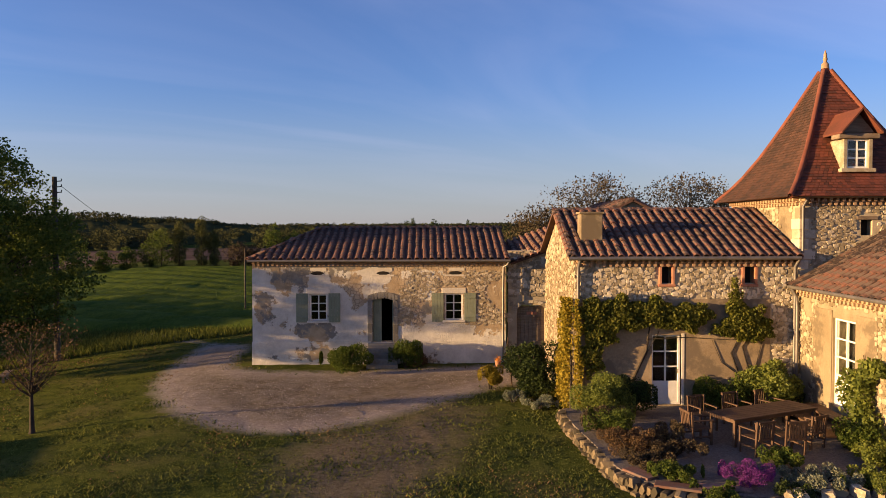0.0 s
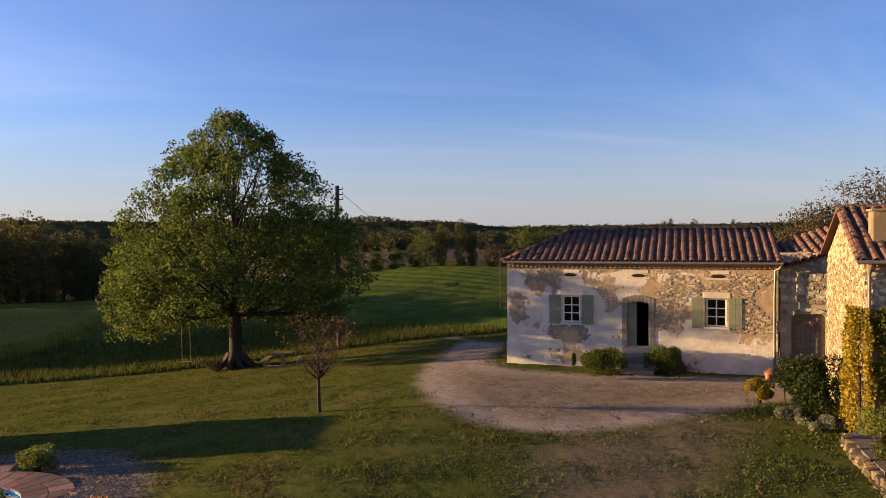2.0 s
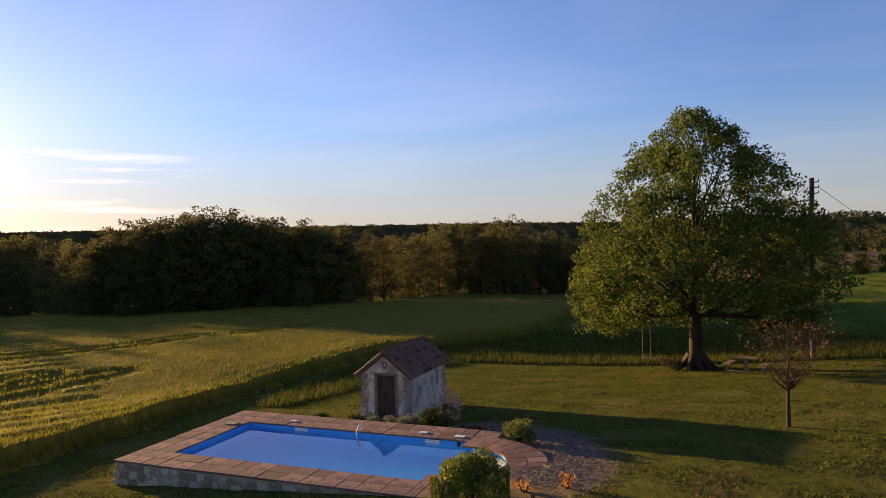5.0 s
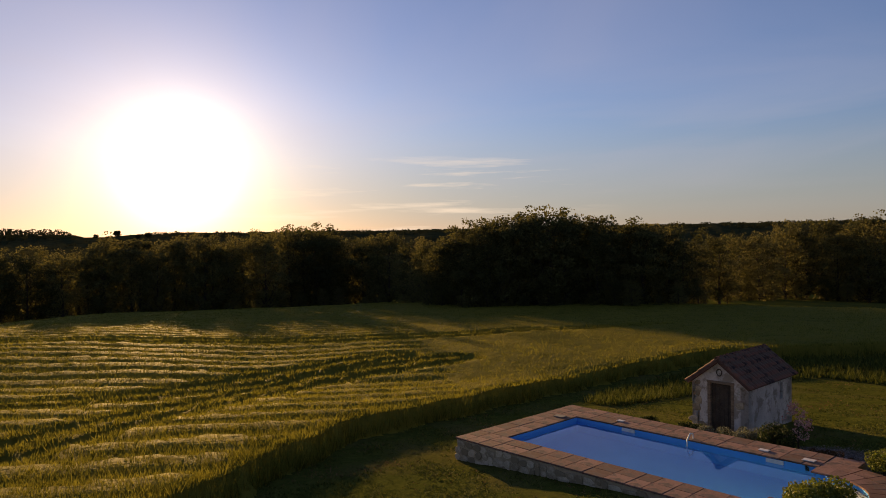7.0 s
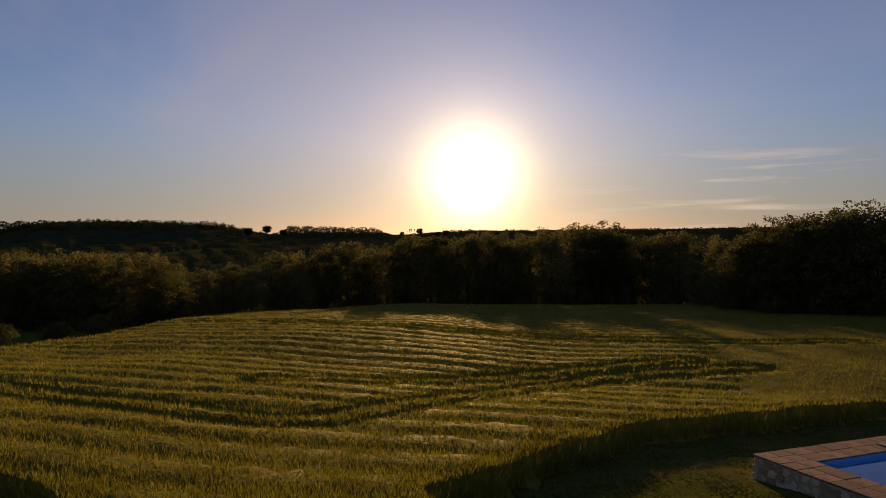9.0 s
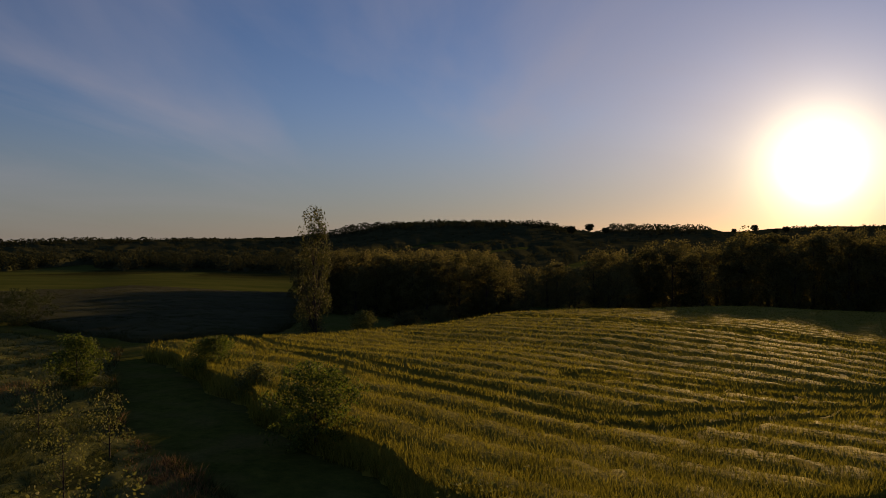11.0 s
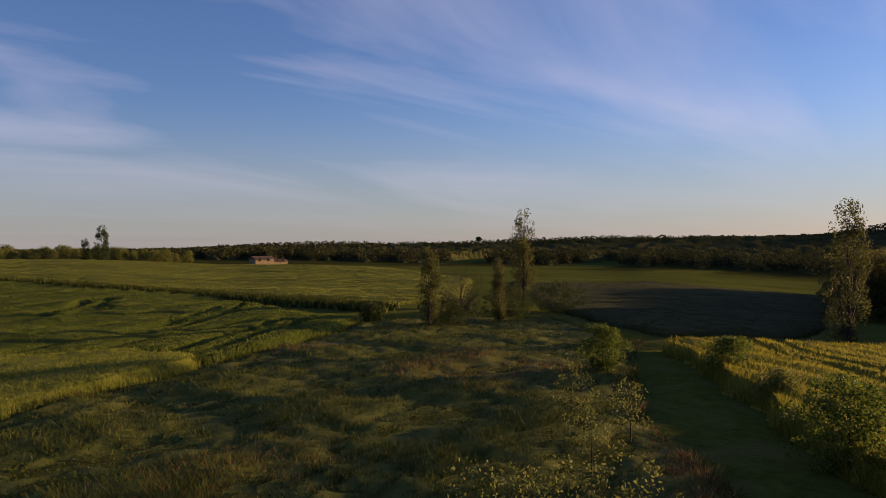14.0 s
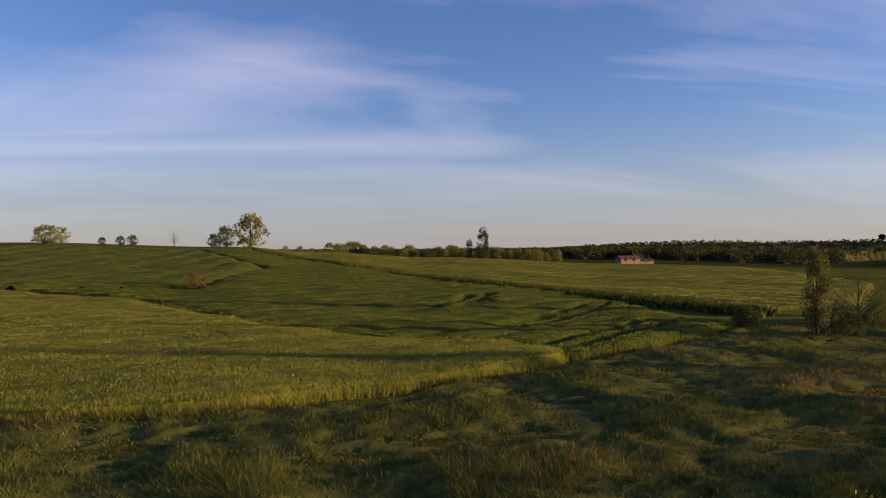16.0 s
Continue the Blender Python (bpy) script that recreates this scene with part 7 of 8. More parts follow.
def field_shrubs():
    # young trees and shrubs along the grass track
    spec = ((-13.9, -16.9, 2.6, 1.45, 0.1, "leaf", 170), (-12.8, -31.0, 2.3, 1.05, 0.25, "leaf", 171), (-19.1, -30.8, 1.9, 1.35, 0.1, "leaf", 172), (-17.2, -24.5, 1.4, 0.9, 0.1, "leaf_pale", 178),
            (-41.6, -44.1, 2.0, 1.2, 0.1, "leaf_pale", 173), (-50, -47, 1.7, 1.5, 0.1, "leaf_wood", 174), (-57, -49, 1.9, 1.5, 0.1, "leaf_wood", 175),
            (-9.5, -52.5, 2.2, 1.9, 0.05, "leaf_dark", 176), (-16.5, -61.0, 2.6, 2.4, 0.05, "leaf_dark", 177), (-22.5, -66, 3.0, 3.0, 0.05, "leaf_dark", 179), (-4.0, -56.5, 1.5, 1.0, 0.05, "leaf_dark", 180))
    for x, y, h, w, base, leaf, seed in spec:
        s = make_tree("shrub", "loose green shrub beside the grass track", h, w, base, ball, 16, int(60 + 70 * w), 44, 0.05, 0.30, leaf, seed, trunk=0.04, hollow=0.1, category="shrub")
        tagged(s, group="shrubs by the track")
        put(s, x, y)
    red = make_tree("shrub", "small rust-red shrub standing in the green crop", 1.9, 1.3, 0.1, ball, 22, 40, 20, 0.08, 0.35, "leaf_bronze", 191, trunk=0.05, hollow=0.1, category="shrub")
    put(red, 54.0, -68.3)
    # reddish thicket in front of the far crop
    th = make_tree("thicket", "reddish-brown leafless thicket between the poplars", 4.2, 3.0, 0.2, ball, 80, 40, 9, 0.07, 0.6, "leaf_bronze_dark", 190, trunk=0.11, hollow=0.1, category="shrub")
    put(th, -12.6, -63.5)
    # saplings close below the camera
    for b, r, h, seed in ((168, 11.8, 2.35, 201), (164.5, 12.4, 2.15, 202), (161, 11.6, 2.5, 203), (157.5, 12.6, 2.55, 204), (154, 12.0, 2.35, 205), (158.5, 18.5, 2.3, 206), (155.5, 22, 2.0, 207), (160, 24.5, 2.1, 208)):
        t = make_tree("sapling", "slim young tree with sparse pale leaves in long grass", h, 0.62, 0.5, column, 13, 26, 26, 0.034, 0.24, "leaf_pale", seed, trunk=0.022, hollow=0.15)
        tagged(t, group="young trees in the meadow")
        put(t, -math.sin(radians(b)) * r, math.cos(radians(b)) * r)
    for b, r, h, seed in ((127, 12.6, 2.2, 221), (124.5, 13.2, 2.1, 222), (130, 13.0, 1.9, 223), (186.5, 12.3, 1.75, 224)):
        t = make_tree("tall_weed", "thin dry weed standing above the crop", h, 0.45, 0.4, column, 9, 10, 9, 0.035, 0.2, "leaf_pale", seed, trunk=0.014, hollow=0.2, category="plant")
        put(t, -math.sin(radians(b)) * r, math.cos(radians(b)) * r)


field_shrubs()


def far_house(name, b, r, w, d, h, label):
    x, y = -math.sin(radians(b)) * r, math.cos(radians(b)) * r
    z = height(x, y)
    house = new(name)
    tagged(house, label, "house")
    house.matrix_basis = pose(x, y, z, 0, 0, b + 205)
    bm = bmesh.new()
    add_box(bm, -w / 2, w / 2, -d / 2, d / 2, -1, h)
    part("wall", bm, "render_ochre", house)
    bm = bmesh.new()
    v = [bm.verts.new(p) for p in ((-w / 2 - 0.3, -d / 2 - 0.4, h), (w / 2 + 0.3, -d / 2 - 0.4, h), (w / 2 + 0.3, d / 2 + 0.4, h), (-w / 2 - 0.3, d / 2 + 0.4, h), (-w / 2 - 0.3, 0, h + d * 0.2), (w / 2 + 0.3, 0, h + d * 0.2))]
    for f in ((0, 1, 5, 4), (2, 3, 4, 5), (3, 0, 4), (1, 2, 5), (3, 2, 1, 0)):
        bm.faces.new([v[k] for k in f])
    part("roof", bm, "tile", house)
    for k in (-0.25, 0.2):
        box("window", w * k, w * k + 0.9, d / 2, d / 2 + 0.05, 1.2, 2.4, "unlit_inside", house)


far_house("distant_house", 184.5, 246, 6.6, 5.0, 1.9, "distant low house with orange walls beyond the field")
far_house("distant_shed", 183.2, 250, 5.0, 3.5, 1.1, "distant pale shed beside a low house")

# ---- the pool
def swimming_pool():
    pool = new("swimming_pool")
    tagged(pool, "blue swimming pool with round end and terracotta coping", "pool")
    z = POOL_Z
    inner = roman(1.18, 11.0, 1.08, 4.97, 9.86, 1.4, 9.45)
    outer = roman(0.0, 11.0, 0.0, 6.24, 9.86, 2.5, 10.3)

    def strip(name, ring_a, za, ring_b, zb, material, label=""):
        n = len(ring_a)
        verts = [(*pool_at(*p), za) for p in ring_a] + [(*pool_at(*p), zb) for p in ring_b]
        faces = [(i, (i + 1) % n, n + (i + 1) % n, n + i) for i in range(n)]
        return tagged(mesh_object(name, verts, faces, material, pool), label)

    strip("outer_wall", outer, -1.9, outer, z - 0.05, "mortar", "rough stone retaining wall")
    strip("liner_wall", inner, z - 0.05, inner, z - 1.6, "pool_liner", "blue pool liner")
    n = len(inner)
    mesh_object("pool_floor", [(*pool_at(*p), z - 1.6) for p in inner], [tuple(range(n))], "pool_liner", pool)
    mesh_object("coping_bed", [(*pool_at(*p), z - 0.05) for p in inner] + [(*pool_at(*p), z - 0.05) for p in outer],
                [(i, (i + 1) % n, n + (i + 1) % n, n + i) for i in range(n)], "mortar", pool)
    water = mesh_object("water", [(*pool_at(*p), z - 0.16) for p in inner], [tuple(range(n))], "water", pool)
    water.visible_shadow = False
    # stones of the long retaining wall
    base = pose(*POOL_O, 0, 0, 0, math.degrees(math.atan2(POOL_U[1], POOL_U[0])))
    wall_stones = rubble(base, 10.4, -1.5, z - 0.08, 0.17, 0.30, 71, None, 0.04)
    wall_stones += rubble(base @ pose(0, 6.24, 0, 0, 0, -90), 6.24, -1.7, z - 0.08, 0.17, 0.3, 72, None, 0.04)
    pieces("stone", wall_stones, STONES, pool, 260)
    # coping slabs, each one its own
    gen = random.Random(8)
    shapes = []
    for k in range(3):
        bm = bmesh.new()
        add_box(bm, -0.5, 0.5, -0.5, 0.5, -0.05, 0.0, None, 0.012)
        me = bpy.data.meshes.new("slab")
        bm.to_mesh(me)
        bm.free()
        me.materials.append(MATS["coping"])
        shapes.append(me)
    placed = []

    def slab(u0, u1, v0, v1):
        g = 0.012
        placed.append(base @ Matrix.LocRotScale(((u0 + u1) / 2, (v0 + v1) / 2, z + gen.uniform(-0.004, 0.006)), Euler((0, 0, gen.uniform(-0.008, 0.008))), (u1 - u0 - g, v1 - v0 - g, 1)))

    u = -0.05
    while u < 9.7:
        w = gen.uniform(0.45, 0.75)
        for v0, v1 in ((-0.05, 0.52), (0.52, 1.12)):
            slab(u, min(u + w, 9.75), v0, v1)
        u += w
    u = -0.05
    while u < 9.4:
        w = gen.uniform(0.45, 0.75)
        for v0, v1 in ((4.93, 5.6), (5.6, 6.29)):
            slab(u, min(u + w, 9.45), v0, v1)
        u += w
    v = 1.12
    while v < 4.9:
        w = min(gen.uniform(0.45, 0.75), 4.93 - v)
        for u0, u1 in ((-0.05, 0.55), (0.55, 1.2)):
            slab(u0, u1, v, v + w)
        v += w
    pieces("slab", placed, shapes, pool, 300)
    # wedge slabs round the bay, and pale steps at its shoulder
    for k in range(14):
        a0, a1 = -math.pi / 2 + math.pi * k / 14 + 0.008, -math.pi / 2 + math.pi * (k + 1) / 14 - 0.008
        for r0, r1 in ((1.36, 1.95), (1.97, 2.55)):
            bm = bmesh.new()
            q = [(9.86 + math.cos(a) * r, 3.025 + math.sin(a) * r) for a, r in ((a0, r0), (a0, r1), (a1, r1), (a1, r0))]
            lo = [bm.verts.new((*pool_at(*p), z - 0.05)) for p in q]
            hi = [bm.verts.new((*pool_at(*p), z + 0.003)) for p in q]
            bm.faces.new(hi)
            for i in range(4):
                bm.faces.new((lo[i], lo[(i + 1) % 4], hi[(i + 1) % 4], hi[i]))
            bmesh.ops.recalc_face_normals(bm, faces=bm.faces)
            part("slab", bm, "coping", pool)
    for v0, v1 in ((1.1, 1.66), (4.4, 4.95)):
        bm = bmesh.new()
        add_box(bm, 9.43, 9.95, v0, v1, z - 0.05, z + 0.002, base, 0.01)
        part("slab", bm, "coping", pool)
    for v0, v1 in ((-0.05, 0.6), (0.6, 1.12), (4.95, 5.6), (5.6, 6.29)):
        bm = bmesh.new()
        add_box(bm, 9.46 if v0 > 3 else 9.76, 10.25, v0, v1, z - 0.05, z - 0.001, base, 0.01)
        part("slab", bm, "coping", pool)
    for k in range(3):
        bm = bmesh.new()
        pts = [(9.86 + math.cos(a) * (1.38 - 0.28 * k), 3.025 + math.sin(a) * (1.38 - 0.28 * k)) for a in [-1.35 + 2.7 * i / 12 for i in range(13)]]
        lo = [bm.verts.new((*pool_at(*p), z - 1.5)) for p in pts]
        hi = [bm.verts.new((*pool_at(*p), z - 0.22 - 0.25 * k)) for p in pts]
        bm.faces.new(hi)
        for i in range(13):
            bm.faces.new((lo[i], lo[(i + 1) % 13], hi[(i + 1) % 13], hi[i]))
        bmesh.ops.recalc_face_normals(bm, faces=bm.faces)
        part("pool_step", bm, "white_paint", pool, "pale curved pool step")
    # skimmers, a ladder rail and small covers on the far side
    for u in (3.1, 8.0):
        box("skimmer", u, u + 0.5, 4.90, 4.96, z - 0.2, z - 0.06, "white_paint", pool, base, 0.01, "white skimmer mouth")
    for u, v, w in ((2.6, 5.35, 0.26), (7.6, 5.3, 0.3), (8.9, 5.2, 0.34), (0.55, 4.35, 0.42)):
        box("cover", u, u + w, v, v + w * 0.7, z + 0.004, z + 0.03, "stone_grey" if u < 1 else "white_paint", pool, base, 0.008, "small access cover")
    pipe("pool_rail", [base @ Vector(p) for p in ((5.6, 5.15, z), (5.6, 5.12, z + 0.16), (5.6, 4.95, z + 0.2), (5.58, 4.8, z + 0.02), (5.58, 4.78, z - 0.3))], 0.025, "white_paint", pool, 8, "short white hose over the edge")


swimming_pool()


def pool_shed():
    shed = new("garden_shed")
    tagged(shed, "small white stone shed with tiled gable roof", "shed")
    base = pose(-24.25 - POOL_U[0] * 2.2, 14.65 - POOL_U[1] * 2.2, 0, 0, 0, math.degrees(math.atan2(POOL_U[1], POOL_U[0])))
    w, d, z0, eave, ridge = 2.2, 4.0, -2.0, 0.42, 1.36
    door = (0.72, 1.55, -1.6, 0.55)
    low_door = (0.72, 1.55, -1.6, 0.42)
    front = wall("wall", base, w, z0, eave, 0.3, [low_door], "shed_render", shed)
    wall("wall", base @ pose(w, 0, 0, 0, 0, 90), d, z0, eave, 0.3, [(2.8, 3.1, -0.45, 0.2)], "shed_render", shed)
    wall("wall", base @ pose(0, d, 0, 0, 0, -90), d, z0, eave, 0.3, [], "shed_render", shed)
    wall("wall", base @ pose(w, d, 0, 0, 0, 180), w, z0, eave, 0.3, [], "shed_render", shed)
    for y in (0.0, d - 0.3):
        bm = bmesh.new()
        q = [(0, eave), (w, eave), (w / 2, ridge - 0.05)]
        a = [bm.verts.new(base @ Vector((x, y, z))) for x, z in q]
        b2 = [bm.verts.new(base @ Vector((x, y + 0.3, z))) for x, z in q]
        bm.faces.new(a)
        bm.faces.new(b2[::-1])
        for i in range(3):
            bm.faces.new((a[i], a[(i + 1) % 3], b2[(i + 1) % 3], b2[i]))
        bmesh.ops.recalc_face_normals(bm, faces=bm.faces)
        part("gable", bm, "shed_render", shed)
    pieces("stone", rubble(base, w, -1.6, 0.4, 0.16, 0.3, 81, lambda x, z, a, c: not (0.6 - a < x < 1.67 + a) and noise.noise(Vector((x * 2, 1, z * 2))) > 0.05, 0.02), STONES, front, 40)
    box("lintel", 0.6, 1.67, -0.03, 0.2, 0.42, 0.52, "wood_grey", shed, base, 0.01)
    door_leaf = new("door")
    door_leaf.parent = shed
    tagged(door_leaf, "dark weathered plank door")
    for k in range(5):
        box("plank", 0.72 + k * 0.166, 0.72 + (k + 1) * 0.166 - 0.008, 0.12, 0.16, -1.6, 0.42, "wood_dark", door_leaf, base)
    for x0, x1 in ((0.62, 0.74), (1.53, 1.65)):
        box("door_jamb", x0, x1, -0.02, 0.2, -1.6, 0.42, "wood_grey", shed, base, 0.008)
    # near-black panel paints the shade inside the shed
    box("shed_window_back", w - 0.34, w - 0.25, 2.75, 3.15, -0.5, 0.25, "unlit_inside", shed, base)
    # iron ring in the gable
    ring_path = [base @ Vector((w / 2 + 0.1 * math.cos(a), -0.03, 0.85 + 0.13 * math.sin(a))) for a in [2 * math.pi * k / 12 for k in range(13)]]
    pipe("ring", ring_path, 0.02, "wood_dark", shed, 6, "dark iron ring in the gable")
    roof = new("roof")
    roof.parent = shed
    o = 0.14
    e = eave - 0.02
    tiled_slope("roof_slope", base @ Vector((w + o, -0.2, e)), base @ Vector((w + o, d + 0.15, e)), base @ Vector((w / 2, d + 0.15, ridge)), base @ Vector((w / 2, -0.2, ridge)), roof, 0.27, 0.34, 120, 16)
    tiled_slope("roof_slope", base @ Vector((-o, d + 0.15, e)), base @ Vector((-o, -0.2, e)), base @ Vector((w / 2, -0.2, ridge)), base @ Vector((w / 2, d + 0.15, ridge)), roof, 0.27, 0.34, 40, 17)
    ridge_tiles(base @ Vector((w / 2, -0.2, ridge)), base @ Vector((w / 2, d + 0.15, ridge)), roof, 0.12)


surface("shed_render", (0.40, 0.37, 0.33), (0.68, 0.64, 0.57), 1.4, 0.92, bump=0.7, fine=16, depth=0.02, stain=(0.30, 0.26, 0.21), stain_scale=1.8)
surface("wood_dark", (0.035, 0.028, 0.022), (0.085, 0.068, 0.050), 3, 0.85, bump=0.4, fine=24, depth=0.005)
surface("flower_purple", (0.07, 0.014, 0.10), (0.18, 0.032, 0.22), 3, 0.7, island=0.6, transmit=0.3)
surface("flower_pink", (0.42, 0.20, 0.18), (0.70, 0.42, 0.36), 3, 0.7, island=0.6, transmit=0.3)
surface("flower_orange", (0.55, 0.20, 0.02), (0.75, 0.34, 0.04), 3, 0.7, island=0.6, transmit=0.3)
surface("leaf_grey", (0.10, 0.115, 0.075), (0.22, 0.23, 0.15), 1.5, 0.8, island=0.6, transmit=0.2)
surface("leaf_lime", (0.080, 0.105, 0.016), (0.17, 0.195, 0.030), 1.5, 0.65, island=0.6, transmit=0.35)
pool_shed()


# ---- shrubs
def shrub(name, label, x, y, z, w, h, leaf, count, size, seed, lumps=17, category="shrub", second=None):
    """A rounded, uneven shrub: a few stems and leaves on overlapping lumps."""
    gen = np.random.default_rng(seed)
    count, size = int(count * 1.9), size * 0.74
    bush = new(name)
    bush.matrix_basis = pose(x, y, z)
    verts, faces = [], []
    for k in range(5):
        a = k * 1.26 + gen.uniform(-0.3, 0.3)
        tube(verts, faces, [(0.04 * math.cos(a), 0.04 * math.sin(a), -0.04), (0.12 * w * math.cos(a), 0.12 * w * math.sin(a), 0.35 * h), (0.28 * w * math.cos(a), 0.28 * w * math.sin(a), 0.72 * h)], [0.03, 0.02, 0.008], 5)
    mesh_object("stem", verts, faces, "bark", bush, True)
    cen = np.stack([gen.normal(0, 0.24 * w, lumps), gen.normal(0, 0.24 * w, lumps), gen.uniform(0.28, 0.70, lumps) * h], 1)
    cen[0] = (0, 0, 0.5 * h)
    rad = gen.uniform(0.17, 0.27, lumps) * np.minimum(w, h * 1.2)
    own = gen.integers(0, lumps, count)
    off = gen.normal(size=(count, 3))
    off /= np.linalg.norm(off, axis=1)[:, None]
    pts = cen[own] + off * (rad[own] * gen.uniform(0.72, 1.08, count))[:, None]
    lim = np.hypot(pts[:, 0], pts[:, 1]) / (0.56 * w)
    pts[:, :2] /= np.maximum(lim, 1.0)[:, None]
    pts[:, 2] = np.clip(np.abs(pts[:, 2]), 0.02, h * 1.02)
    if second:
        sel = gen.uniform(0, 1, count) < 0.35
        soup("flowers", leaf_quads(pts[sel], size * 0.8, gen), 4, second, bush)
        pts = pts[~sel]
    soup("foliage", leaf_quads(pts, size, gen), 4, leaf, bush)
    tagged(bush, label, category)
    return bush


def on_ground(x, y):
    return height(x, y)


TZ = 0.3
for args in (
    ("shrub", "low rounded dark green shrub beside the farmhouse steps", -4.05, 29.9, 0.0, 2.2, 1.2, "leaf", 6500, 0.05, 301),
    ("shrub", "green shrub with reddish side against the farmhouse wall", -1.62, 30.5, 0.0, 1.3, 1.4, "leaf", 3400, 0.05, 302),
    ("shrub", "small rust-red shrub against the farmhouse wall", -1.05, 30.6, 0.0, 0.7, 0.8, "leaf_bronze", 1300, 0.04, 303),
    ("shrub", "yellow-leaved shrub at the drive's edge", 1.75, 26.4, 0.0, 0.85, 1.15, "leaf_yellow", 2400, 0.045, 304),
    ("shrub", "large dark evergreen shrub at the lawn's corner", 3.1, 25.2, 0.0, 2.1, 2.15, "leaf_dark", 9000, 0.06, 305),
    ("shrub", "low grey-green herb clump at the bed's edge", 2.4, 24.4, 0.0, 1.0, 0.4, "leaf_grey", 1500, 0.035, 306),
    ("shrub", "low grey-green herb clump at the bed's edge", 3.2, 23.5, 0.0, 1.1, 0.45, "leaf_grey", 1600, 0.035, 307),
    ("shrub", "bright green clipped round shrub on the terrace", 4.75, 21.2, TZ, 1.75, 1.55, "leaf_lime", 9000, 0.042, 308),
    ("shrub", "dark green rounded shrub on the terrace", 5.75, 21.5, TZ, 1.3, 1.35, "leaf_dark", 5000, 0.045, 309),
    ("shrub", "low spreading reddish bedding plants on the wall", 4.75, 18.6, TZ - 0.05, 1.3, 0.5, "leaf_bronze", 3400, 0.026, 310),
    ("shrub", "low spreading brown heather on the wall", 5.7, 17.6, TZ - 0.05, 1.7, 0.6, "leaf_bronze_dark", 5200, 0.026, 311),
    ("shrub", "low spreading brown heather on the wall", 4.9, 17.0, TZ - 0.05, 1.3, 0.45, "leaf_bronze_dark", 4200, 0.026, 317),
    ("shrub", "mound of purple flowers beside the gravel", 6.75, 15.75, TZ - 0.1, 1.1, 0.62, "flower_purple", 6500, 0.02, 312),
    ("shrub", "grey-green lavender mound on the terrace edge", 8.3, 15.6, TZ - 0.1, 1.7, 0.6, "leaf_grey", 3200, 0.035, 313),
    ("shrub", "leafy light green shrub against the stone house", 10.1, 21.7, TZ, 1.9, 1.75, "leaf_lime", 5200, 0.06, 314),
    ("shrub", "loose green shrub against the rendered wall", 8.7, 22.1, TZ, 1.5, 1.1, "leaf", 3200, 0.05, 315),
    ("shrub", "dark green shrub beside the wing's steps", 10.85, 22.1, TZ, 0.7, 1.5, "leaf_dark", 2200, 0.045, 316),
    ("shrub", "mixed low herbs along the terrace wall", 4.35, 20.0, TZ, 1.2, 0.75, "leaf_bronze_dark", 2400, 0.035, 321),
    ("shrub", "mixed low herbs along the terrace wall", 4.55, 19.2, TZ, 1.3, 0.8, "leaf", 2400, 0.04, 322),
    ("shrub", "low spreading brown heather on the wall", 5.6, 18.5, TZ, 1.5, 0.6, "leaf_bronze_dark", 3000, 0.035, 323),
    ("shrub", "low spreading reddish bedding plants on the wall", 4.7, 17.9, TZ, 1.2, 0.65, "leaf_bronze", 2400, 0.035, 324),
    ("shrub", "green herb clump beside the terrace wall", 5.3, 16.1, TZ - 0.05, 1.1, 0.5, "leaf", 1800, 0.04, 325),
    ("shrub", "green weeds at the terrace wall's foot", 5.9, 14.9, 0.1, 1.2, 0.5, "leaf", 1800, 0.04, 326),
    ("shrub", "yellow-green herb clump in the flower bed", 9.3, 15.3, TZ - 0.05, 1.2, 0.55, "leaf_lime", 2000, 0.04, 327),
    ("shrub", "dark green groundcover in the flower bed", 7.6, 15.2, TZ - 0.1, 1.1, 0.4, "leaf_dark", 1600, 0.04, 328),
    ("shrub", "clump of green leaves under the garden chairs", 8.1, 16.9, TZ, 1.0, 0.45, "leaf", 1500, 0.045, 318),
    ("shrub", "flowering green border plants beside the wing", 10.6, 18.0, TZ, 1.3, 0.75, "leaf", 2600, 0.045, 319),
    ("shrub", "flowering green border plants beside the wing", 10.4, 16.7, TZ, 1.3, 0.6, "leaf_lime", 2200, 0.045, 320),
):
    shrub(*args)
